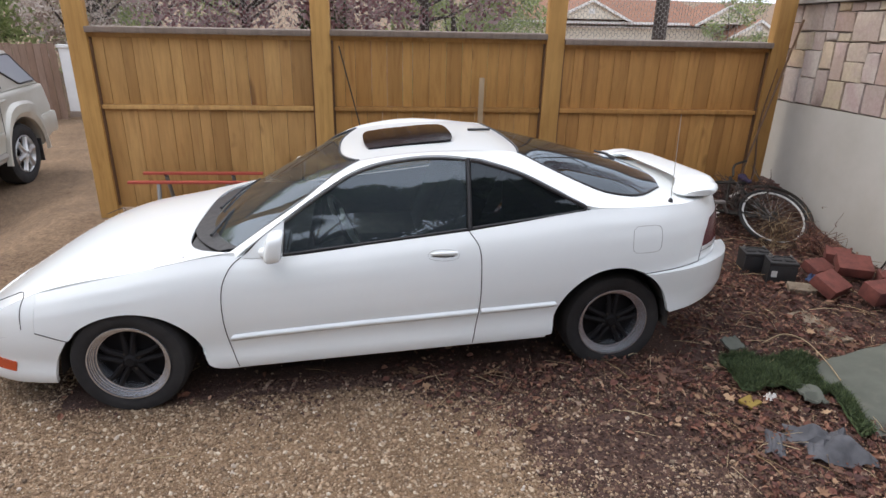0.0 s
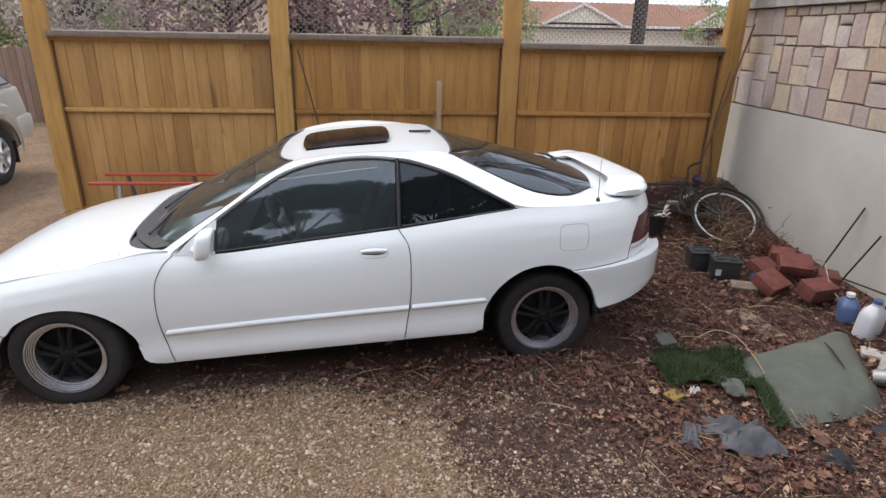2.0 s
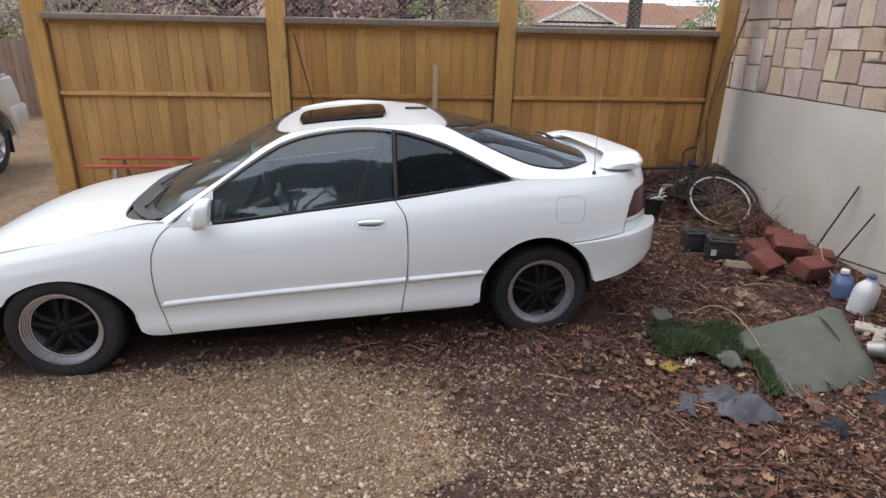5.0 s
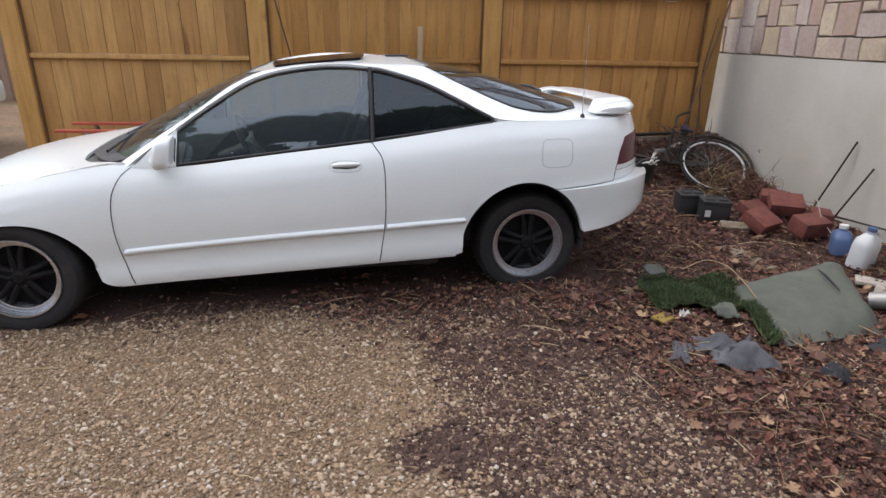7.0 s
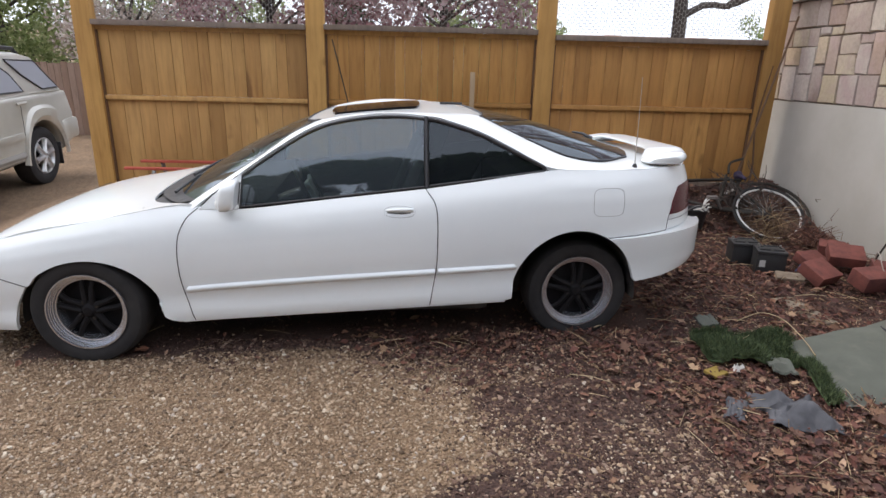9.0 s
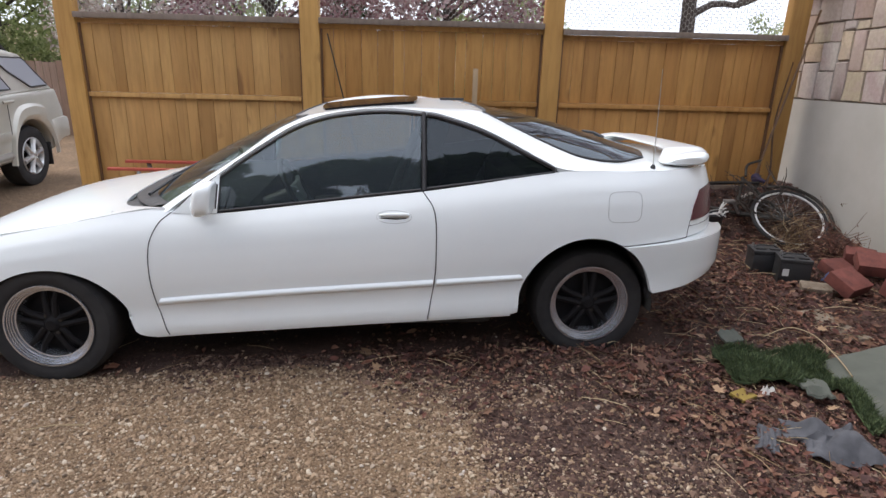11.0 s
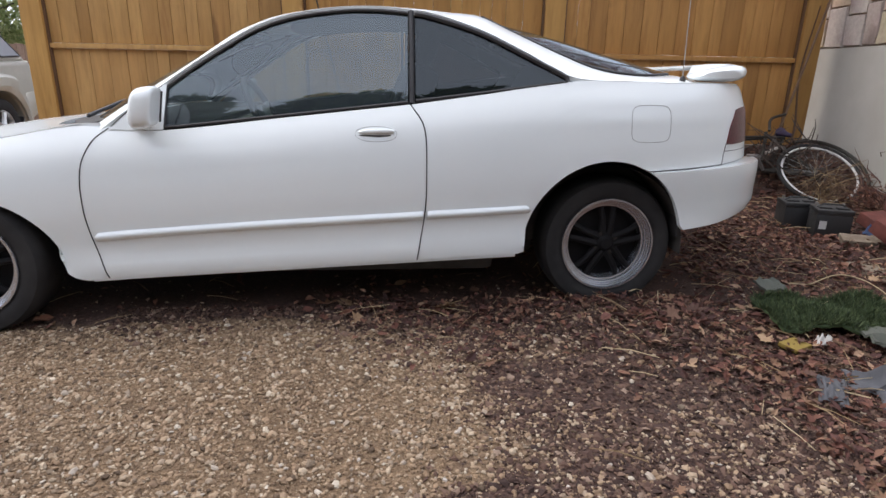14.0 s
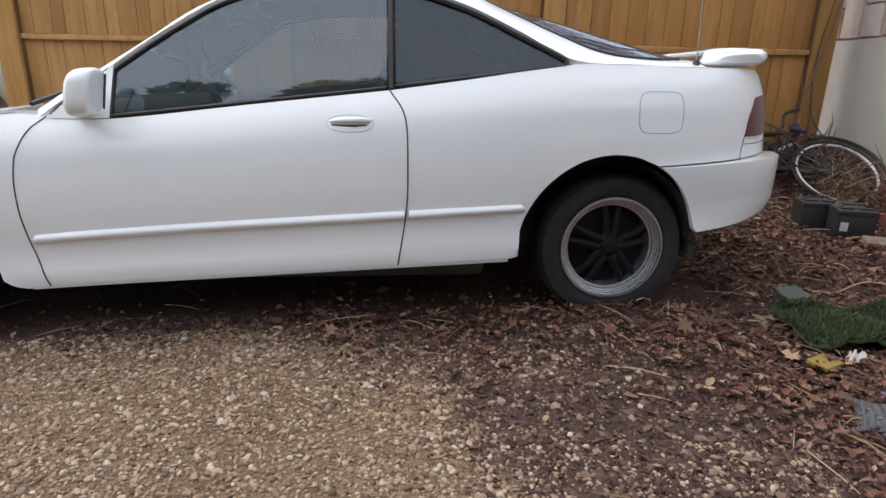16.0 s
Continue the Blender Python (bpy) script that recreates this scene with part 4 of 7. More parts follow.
part("steering_wheel", tube(bmesh.new(), [Matrix.Translation((1.10, 0.48, 0.79)) @ Matrix.Rotation(radians(62), 4, "Y") @ Vector((0.18 * math.cos(q), 0.18 * math.sin(q), 0)) for q in np.linspace(0, 2 * math.pi, 28, endpoint=False)], 0.014, 8, True), BLACK_PLASTIC, car)
part("steering_column", tube(bmesh.new(), [(0.85, 0.48, 0.69), (1.08, 0.48, 0.78)], [0.04, 0.045], 10), BLACK_PLASTIC, car)
HUB_GREY = material("pale_grey_plastic", (0.4, 0.44, 0.42), 0.5)
part("steering_hub", boxed((-0.055, -0.06, -0.015), (0.055, 0.06, 0.02), 0.014, Matrix.Translation((1.10, 0.48, 0.79)) @ Matrix.Rotation(radians(62), 4, "Y")), HUB_GREY, car)
for a in (-0.35, 3.5, 1.6):
    part("steering_spoke", tube(bmesh.new(), [Matrix.Translation((1.10, 0.48, 0.79)) @ Matrix.Rotation(radians(62), 4, "Y") @ Vector((r_ * math.sin(a), r_ * math.cos(a), 0)) for r_ in (0.05, 0.175)], [0.016, 0.011], 8), HUB_GREY, car)


def car_seat(u, v_, rear=False):
    wv = 0.25 if not rear else 0.55
    bm = bmesh.new()
    box(bm, (u - 0.25, v_ - wv, 0.42), (u + 0.25, v_ + wv, 0.58), 0.05)
    seat = part("seat", bm, CABIN, car)
    part("seat_back", boxed((-0.07, v_ - wv, 0), (0.07, v_ + wv, 0.56), 0.055, Matrix.Translation((u + 0.27, 0, 0.5)) @ Matrix.Rotation(radians(22), 4, "Y")), CABIN, seat)
    if not rear:
        part("headrest", boxed((-0.045, v_ - 0.13, 0.55), (0.045, v_ + 0.13, 0.72), 0.04, Matrix.Translation((u + 0.27, 0, 0.5)) @ Matrix.Rotation(radians(20), 4, "Y")), CABIN, seat)


car_seat(1.32, 0.47)
car_seat(1.32, 1.24)
car_seat(2.0, MID, True)

# wheels
TYRE = [(0.187, 0.20), (0.262, 0.205), (0.281, 0.185), (0.287, 0.15), (0.288, 0.10), (0.287, 0.05), (0.282, 0.018), (0.268, -0.004), (0.245, -0.010), (0.218, -0.007), (0.200, 0.001), (0.190, 0.02)]
LIP = [(0.1928, 0.03), (0.1956, 0.004), (0.2013, -0.004), (0.1994, -0.009), (0.1918, -0.009), (0.189, 0.001), (0.1852, 0.002), (0.1833, 0.01), (0.1795, 0.011), (0.1777, 0.02), (0.1729, 0.021), (0.1692, 0.03), (0.1625, 0.031), (0.1588, 0.05), (0.1569, 0.1)]


def wheel(u, v_, z, turn, far=False):
    w = thing("wheel", None)
    w.parent = car
    w.matrix_basis = Matrix.Translation((u, v_, z)) @ Matrix.Rotation(radians(turn), 4, "Z") @ Matrix.Rotation(radians(180 if far else 0), 4, "Z")
    tyre = lathe(bmesh.new(), TYRE, 72)
    bmesh.ops.recalc_face_normals(tyre, faces=tyre.faces)
    part("tyre", tyre, RUBBER, w)
    lip = lathe(bmesh.new(), LIP, 72)
    part("rim", lip, RIM, w, "polished stepped rim lip", smooth=25)
    part("brake_disc", lathe(bmesh.new(), [(0, 0.075), (0.125, 0.075), (0.16, 0.09)], 40), DARK_ALLOY, w)
    for k in range(5):
        a = 2 * math.pi * k / 5 + 0.3
        bm = bmesh.new()
        for o in (-0.016, 0.016):
            tube(bm, [Vector((0.035 * math.cos(a) - o * math.sin(a), 0.035, 0.035 * math.sin(a) + o * math.cos(a))),
                      Vector((0.11 * math.cos(a) - o * 1.3 * math.sin(a), 0.03, 0.11 * math.sin(a) + o * 1.3 * math.cos(a))),
                      Vector((0.162 * math.cos(a) - o * 1.9 * math.sin(a), 0.045, 0.162 * math.sin(a) + o * 1.9 * math.cos(a)))], [0.018, 0.014, 0.013], 8)
        part("spoke", bm, DARK_ALLOY, w)
    part("hub_cap", lathe(bmesh.new(), [(0, 0.006), (0.022, 0.008), (0.03, 0.018), (0.055, 0.03), (0.06, 0.06)], 28), DARK_ALLOY, w)
    for k in range(4):
        a = math.pi * k / 2 + 0.5
        part("lug_nut", lathe(bmesh.new(), [(0, 0.012), (0.009, 0.013), (0.01, 0.03)], 8, "y", (0.047 * math.cos(a), 0.006, 0.047 * math.sin(a))), STEEL_DARK, w)
    return w


wheel(0.012, 0.025, 0.246, -1.5)
wheel(2.568, 0.11, 0.294, 0)
wheel(0.012, 1.685, 0.246, -1.5, True)

# the nose sits low on its springs
for ob in car.children_recursive:
    if ob.type == "MESH" and not ob.parent.name.startswith("wheel"):
        for q in ob.data.vertices:
            q.co.z -= 0.026 * step(0.7, -0.1, q.co.x)
wheel(2.568, 1.6, 0.294, 0, True)

# ---- off-road vehicle parked beyond the fence's end ----
SILVER = material("champagne_paint", (0.46, 0.435, 0.39), 0.35, 0.4, Coat_Weight=0.5)
color_to(SILVER, ramp(SILVER, noise_tex(SILVER, coords(SILVER), 2.5, 5), [(0.3, (0.52, 0.5, 0.44)), (0.7, (0.62, 0.6, 0.54))]))
GREY_CLAD = material("beige_cladding", (0.3, 0.28, 0.25), 0.5)
BRIGHT_ALLOY = material("bright_alloy", (0.6, 0.6, 0.6), 0.3, 0.8)

suv = thing("off_road_vehicle", pose(-4.24, 8.35, -0.47, 0, 0, 92), "champagne off-road estate car with alloy wheels parked on gravel", "car")
SW = 1.82


def prism(outline, y0, y1, bevel=0.03, taper=0.0, zref=0.0):
    """An outline in (x, z) drawn out from y0 to y1, its flanks leaning in by taper above zref."""
    bm = bmesh.new()
    lo = [bm.verts.new((x, y0 + taper * max(0, z - zref), z)) for x, z in outline]
    hi = [bm.verts.new((x, y1 - taper * max(0, z - zref), z)) for x, z in outline]
    k = len(outline)
    bm.faces.new(lo)
    bm.faces.new(hi[::-1])
    for i in range(k):
        bm.faces.new((lo[(i + 1) % k], lo[i], hi[i], hi[(i + 1) % k]))
    bmesh.ops.recalc_face_normals(bm, faces=bm.faces)
    if bevel:
        e = [x for x in bm.edges if all(abs(f.normal.y) < 0.5 for f in x.link_faces) is False and any(abs(f.normal.y) > 0.7 for f in x.link_faces) and any(abs(f.normal.y) < 0.7 for f in x.link_faces)]
        bmesh.ops.bevel(bm, geom=e, offset=bevel, segments=3, affect="EDGES", profile=0.6)
    return bm


sa = arch(0.0, 0.39, 0.47, 0.47, 0, 180, 13)
sb = arch(-2.79, 0.39, 0.47, 0.47, 0, 180, 13)
part("lower_body", prism([(0.80, 0.5), (0.85, 0.86), (0.735, 1.17), (-1.0, 1.2), (-2.3, 1.16), (-3.4, 1.08), (-3.6, 0.85), (-3.6, 0.45)] + [(x, z) for x, z in sb[::-1]] + [(x, z) for x, z in sa[::-1]], 0, SW, 0.06), SILVER, suv)
part("cabin_body", prism([(0.73, 1.171), (0.52, 1.38), (0.27, 1.635), (-0.05, 1.705), (-0.6, 1.74), (-1.5, 1.72), (-1.75, 1.66), (-2.4, 1.16)], 0.03, SW - 0.03, 0.06, 0.22, 1.16), SILVER, suv)


def suv_pane(pts, far):
    """A side window: a rounded glass panel on the leaning flank, with its dark seal."""
    def on(x, z, d):
        y = 0.03 + 0.22 * (z - 1.16) - d
        return (x, SW - y if far else y, z)
    ring = spline(pts + [pts[0]], 40)[:-1]
    bm = bmesh.new()
    bm.faces.new([bm.verts.new(on(x, z, 0.004)) for x, z in ring])
    g_ = bmesh.ops.extrude_face_region(bm, geom=list(bm.faces))
    bmesh.ops.translate(bm, verts=[v_ for v_ in g_["geom"] if isinstance(v_, bmesh.types.BMVert)], vec=(0, 0.01 if far else -0.01, 0))
    bmesh.ops.recalc_face_normals(bm, faces=bm.faces)
    pane = part("side_window", bm, SUV_GLASS, suv)
    part("window_seal", tube(bmesh.new(), [on(x, z, 0.01) for x, z in ring], 0.011, 6, True), BLACK_TRIM, pane)


def edges(corners, n=4):
    """Straight runs of points from corner to corner."""
    out = []
    for (x0, z0), (x1, z1) in zip(corners, corners[1:] + corners[:1]):
        out += [(x0 + (x1 - x0) * k / n, z0 + (z1 - z0) * k / n) for k in range(n)]
    return out


for far in (False, True):
    for pts in ([(0.60, 1.23), (0.25, 1.585), (-0.36, 1.63), (-0.13, 1.44), (0.22, 1.235)], [(-0.22, 1.24), (-0.38, 1.46), (-0.53, 1.56), (-1.1, 1.6), (-1.1, 1.26)], [(-1.18, 1.26), (-1.18, 1.6), (-1.6, 1.57), (-2.05, 1.24)]):
        suv_pane(edges(pts), far)
part("rear_bumper", boxed((0.5, -0.03, 0.5), (0.92, SW + 0.03, 0.8), 0.07), SILVER, suv)
part("tail_lamp", boxed((0.70, 0.035, 0.9), (0.80, 0.15, 1.15), 0.02), RED_LENS, suv)
part("rear_window", boxed((-0.008, 0.3, -0.2), (0.012, SW - 0.3, 0.2), 0.005, Matrix.Translation((0.51, 0, 1.41)) @ Matrix.Rotation(radians(-42), 4, "Y")), SUV_GLASS, suv)
for y_ in (0.22, SW - 0.22):
    part("roof_bar", tube(bmesh.new(), [(0.12, y_, 1.65), (0.02, y_, 1.745), (-0.5, y_, 1.79), (-1.3, y_, 1.78), (-1.4, y_, 1.72)], [0.03, 0.026, 0.024, 0.024, 0.03], 8), BLACK_PLASTIC, suv)
for y_, s in ((-0.012, 1), (SW + 0.012, -1)):
    for cx in (0.0, -2.79):
        inner_ = arch(cx, 0.39, 0.465, 0.465, -6, 186, 25)
        outer_ = spline([(cx + 0.54, 0.36), (cx + 0.50, 0.66), (cx + 0.41, 0.90), (cx + 0.33, 1.0), (cx + 0.02, 1.05), (cx - 0.24, 1.0), (cx - 0.40, 0.76), (cx - 0.53, 0.36)], 24)
        rows_ = [[(x, y_ - 0.005 * s, z) for x, z in inner_], [(x * 0.7 + x1 * 0.3, y_ - 0.04 * s, z * 0.7 + z1 * 0.3) for (x, z), (x1, z1) in zip(inner_, outer_)],
                 [(x * 0.2 + x1 * 0.8, y_ - 0.035 * s, z * 0.2 + z1 * 0.8) for (x, z), (x1, z1) in zip(inner_, outer_)], [(x, y_ + 0.014 * s, z) for x, z in outer_]]
        part("wheel_arch_trim", sheet(bmesh.new(), rows_, 0.0, s < 0), SILVER, suv, smooth=30)
    part("side_step", tube(bmesh.new(), [(-0.5, y_ + 0.03 * s, 0.48), (-2.3, y_ + 0.03 * s, 0.48)], 0.05, 8), GREY_CLAD, suv)
    part("door_trim", boxed((-2.2, min(y_ - 0.02 * s, y_ + 0.02 * s), 0.68), (-0.47, max(y_ - 0.02 * s, y_ + 0.02 * s), 0.76), 0.008), SILVER, suv)
    for hx in (-0.3, -1.35):
        part("door_handle", tube(bmesh.new(), [(hx, y_ - 0.006 * s, 1.11), (hx - 0.1, y_ - 0.03 * s, 1.115), (hx - 0.2, y_ - 0.006 * s, 1.11)], 0.018, 8), SILVER, suv)
    for gx_ in (-0.42, -1.2, -2.2):
        part("panel_gap", tube(bmesh.new(), [(gx_, y_ + 0.012 * s, 0.55), (gx_ + 0.02, y_ + 0.012 * s, 1.08)], 0.005, 6), BLACK_TRIM, suv)
    part("mud_flap", boxed((0.38, min(y_ + 0.02 * s, y_ + 0.22 * s), 0.2), (0.4, max(y_ + 0.02 * s, y_ + 0.22 * s), 0.5), 0.003), RUBBER, suv)
part("underbody", boxed((-3.3, 0.25, 0.3), (0.5, SW - 0.25, 0.7), 0.02), UNDER, suv)


def suv_wheel(x, y_, far):
    w = thing("wheel", None)
    w.parent = suv
    w.matrix_basis = Matrix.Translation((x, y_, 0.385)) @ Matrix.Rotation(radians(180 if far else 0), 4, "Z")
    ty = lathe(bmesh.new(), [(0.225, 0.24), (0.33, 0.25), (0.375, 0.22), (0.386, 0.15), (0.386, 0.06), (0.372, 0.01), (0.34, -0.008), (0.26, -0.004), (0.235, 0.01)], 48)
    bmesh.ops.recalc_face_normals(ty, faces=ty.faces)
    part("tyre", ty, RUBBER, w)
    part("rim", lathe(bmesh.new(), [(0.236, 0.012), (0.238, 0.0), (0.228, -0.004), (0.218, 0.01), (0.205, 0.06)], 40), BRIGHT_ALLOY, w)
    part("brake_disc", lathe(bmesh.new(), [(0, 0.08), (0.16, 0.08), (0.21, 0.1)], 32), DARK_ALLOY, w)
    for q in range(6):
        a = 2 * math.pi * q / 6 + 0.2
        part("spoke", tube(bmesh.new(), [(0.03 * math.cos(a), 0.012, 0.03 * math.sin(a)), (0.13 * math.cos(a), 0.016, 0.13 * math.sin(a)), (0.215 * math.cos(a), 0.02, 0.215 * math.sin(a))], [0.04, 0.033, 0.042], 8), BRIGHT_ALLOY, w)
    part("hub_cap", lathe(bmesh.new(), [(0, -0.012), (0.035, -0.01), (0.045, 0.02)], 20), BRIGHT_ALLOY, w)


for x in (0.0, -2.79):
    suv_wheel(x, 0.03, False)
    suv_wheel(x, SW - 0.03, True)

# ---- old fence, house and trees beyond ----
old_fence = thing("old_fence", pose(0, 0, 0), "weathered brown board fence at the back of the drive", "fence", kind="structure")
rng = random.Random(8)
x = -13.0
while x < -6.56:
    w = rng.uniform(0.13, 0.15)
    h = 0.78 + rng.uniform(-0.03, 0.03)
    y_ = 14.0 + rng.uniform(-0.01, 0.01) + 0.03 * (x + 8)
    part("board", boxed((x, y_, -1.4), (x + w - 0.008, y_ + 0.02, h), 0.003), OLD_FENCE, old_fence)
    x += w

WHITE_BOARD = material("white_vinyl", (0.72, 0.72, 0.71), 0.55)
color_to(WHITE_BOARD, ramp(WHITE_BOARD, noise_tex(WHITE_BOARD, coords(WHITE_BOARD), 2.0, 5), [(0.3, (0.62, 0.62, 0.62)), (0.7, (0.76, 0.76, 0.75))]))
white_fence = thing("white_fence", pose(0, 0, 0), "white panel fence beside the old brown fence", "fence", kind="structure")
part("fence_rail", boxed((-6.4, 14.05, 0.70), (-2.4, 14.16, 0.76), 0.006), WHITE_BOARD, white_fence)
part("fence_rail", boxed((-6.4, 14.06, -0.72), (-2.4, 14.15, -0.6), 0.006), GREY_WOOD, white_fence)
for k in range(16):
    part("board", boxed((-6.39 + 0.25 * k, 14.09 + 0.003 * (k % 2), -0.598), (-6.145 + 0.25 * k, 14.12 + 0.003 * (k % 2), 0.698), 0.003), WHITE_BOARD, white_fence)

ROOF = material("terracotta_shingles", (0.36, 0.13, 0.07), 0.85)
p = coords(ROOF)
c = ramp(ROOF, noise_tex(ROOF, coords(ROOF, (2, 14, 14)), 5, 4), [(0.3, (0.17, 0.076, 0.044)), (0.7, (0.3, 0.148, 0.09))])
color_to(ROOF, mix(ROOF, 1.0, c, ramp(ROOF, noise_tex(ROOF, p, 1.2, 4), [(0.3, (0.8, 0.8, 0.8)), (0.7, (1.1, 1.1, 1.1))]), "MULTIPLY"))
WHITE_TRIM = material("white_trim", (0.75, 0.74, 0.71), 0.6)
SIDING = material("beige_siding", (0.42, 0.37, 0.3), 0.8)
color_to(SIDING, ramp(SIDING, noise_tex(SIDING, coords(SIDING, (1, 1, 12)), 3), [(0.3, (0.66, 0.59, 0.48)), (0.7, (0.78, 0.72, 0.61))]))

house = thing("house", pose(0, 0, -2.5), "house with brown-red shingle roof and white-trimmed gables", "house")
HB = 2.5
part("wall", boxed((8.6, 48.2, 0), (25.4, 58.0, HB - 0.36)), SIDING, house)
part("wall", boxed((25.41, 46.6, 0), (28.4, 58.0, HB - 0.72)), SIDING, house)


def plate(pts, thick, lift=(0, 0, -1)):
    """A flat polygon given some thickness."""
    bm = bmesh.new()
    bm.faces.new([bm.verts.new(v_) for v_ in pts])
    g_ = bmesh.ops.extrude_face_region(bm, geom=list(bm.faces))
    bmesh.ops.translate(bm, verts=[v_ for v_ in g_["geom"] if isinstance(v_, bmesh.types.BMVert)], vec=Vector(lift) * thick)
    bmesh.ops.recalc_face_normals(bm, faces=bm.faces)
    return bm


part("roof", plate([(8.0, 47.4, HB - 0.05), (25.6, 47.4, HB - 0.05), (23.6, 53.0, HB + 1.5), (9.5, 53.0, HB + 1.5)], 0.12), ROOF, house)
part("roof", plate([(8.0, 58.6, HB - 0.05), (9.5, 53.01, HB + 1.5), (23.6, 53.01, HB + 1.5), (25.6, 58.6, HB - 0.05)], 0.12), ROOF, house)
part("roof", plate([(25.61, 47.4, HB - 0.05), (25.61, 58.6, HB - 0.05), (23.62, 53.0, HB + 1.49)], 0.12), ROOF, house)
part("eaves_trim", boxed((8.0, 47.28, HB - 0.12), (22.3, 47.39, HB + 0.04), 0.01), WHITE_TRIM, house)
part("gutter", boxed((8.2, 47.9, HB - 0.42), (25.4, 48.1, HB - 0.3), 0.01), WHITE_TRIM, house)
for cx, half, apex, foot, y_ in ((14.8, 2.85, 1.55, 0.2, 46.9), (24.85, 2.35, 1.4, 0.05, 46.6), (26.77, 1.95, 0.47, -0.68, 45.6)):
    lo_, hi_ = HB + foot, HB + apex
    gable = part("gable_wall", plate([(cx - half, y_ + 0.2, lo_), (cx + half, y_ + 0.2, lo_), (cx, y_ + 0.2, hi_ - 0.06)], 0.1, (0, 1, 0)), SIDING, house)
    part("gable_vent", boxed((cx - 0.22, y_ + 0.16, lo_ + 0.35), (cx + 0.22, y_ + 0.199, lo_ + 0.7), 0.01), WHITE_TRIM, gable)
    for s_ in (-1, 1):
        ends = [(cx + s_ * (half + 0.2), y_, lo_ - 0.09), (cx + s_ * 0.01, y_, hi_), (cx + s_ * 0.01, y_ + 4.5, hi_), (cx + s_ * (half + 0.2), y_ + 4.5, lo_ - 0.09)]
        part("gable_roof", plate(ends, 0.1), ROOF, house)
        part("gable_trim", plate([(cx + s_ * (half + 0.22), y_ - 0.03, lo_ - 0.1), (cx + s_ * 0.005, y_ - 0.03, hi_), (cx + s_ * 0.005, y_ - 0.03, hi_ - 0.2), (cx + s_ * (half + 0.02), y_ - 0.03, lo_ - 0.2)], 0.028, (0, 1, 0)), WHITE_TRIM, house, "white gable board")


def foliage(name, a, b_, c_):
    m = material(name, b_, 0.65)
    r = random_of(m, True)
    col = ramp(m, r, [(0.0, a), (0.5, b_), (1.0, c_)])
    color_to(m, col)
    n, l, b = tree_of(m)
    tl, mx = n.new("ShaderNodeBsdfTranslucent"), n.new("ShaderNodeMixShader")
    mx.inputs[0].default_value = 0.5
    l.new(col, tl.inputs[0])
    l.new(b.outputs[0], mx.inputs[1])
    l.new(tl.outputs[0], mx.inputs[2])
    l.new(mx.outputs[0], n["Material Output"].inputs[0])
    return m


GREEN_LEAF = foliage("spring_leaves", (0.15, 0.2, 0.08), (0.28, 0.34, 0.14), (0.42, 0.46, 0.24))
DARK_LEAF = foliage("evergreen_needles", (0.03, 0.06, 0.025), (0.06, 0.1, 0.04), (0.1, 0.15, 0.07))
PLUM_LEAF = foliage("plum_leaves", (0.16, 0.07, 0.08), (0.3, 0.17, 0.185), (0.5, 0.38, 0.38))
BLOSSOM_LEAF = foliage("blossom", (0.26, 0.19, 0.15), (0.5, 0.42, 0.38), (0.75, 0.7, 0.66))
BARK = material("bark", (0.06, 0.045, 0.038), 0.9)
color_to(BARK, ramp(BARK, noise_tex(BARK, coords(BARK, (6, 6, 1)), 4, 6), [(0.3, (0.03, 0.022, 0.02)), (0.7, (0.09, 0.07, 0.06))]))
bump(BARK, noise_tex(BARK, coords(BARK, (8, 8, 1)), 6, 5), 0.7, 0.02)


def leaf_cloud(rs, centers, radii, count, size):
    """Many small leaves scattered in uneven clumps; arrays of corners and faces."""
    k = len(centers)
    C, R = np.array(centers), np.array(radii)
    pick = rs.choice(k, count, p=R ** 2 / np.sum(R ** 2))
    d = rs.normal(size=(count, 3))
    d /= np.linalg.norm(d, axis=1)[:, None]
    rad = rs.uniform(0.15, 1, count) ** 0.5
    pos = C[pick] + d * (R[pick] * rad)[:, None] * np.array([1, 1, 0.8])
    a = rs.normal(size=(count, 3))
    a /= np.linalg.norm(a, axis=1)[:, None]
    b_ = np.cross(a, rs.normal(size=(count, 3)))
    b_ /= np.linalg.norm(b_, axis=1)[:, None]
    s = (size * rs.uniform(0.6, 1.4, count))[:, None]
    v_ = np.stack([pos - a * s, pos + b_ * s * 0.45, pos + a * s, pos - b_ * s * 0.45], 1).reshape(-1, 3)
    return v_, np.arange(4 * count).reshape(-1, 4)


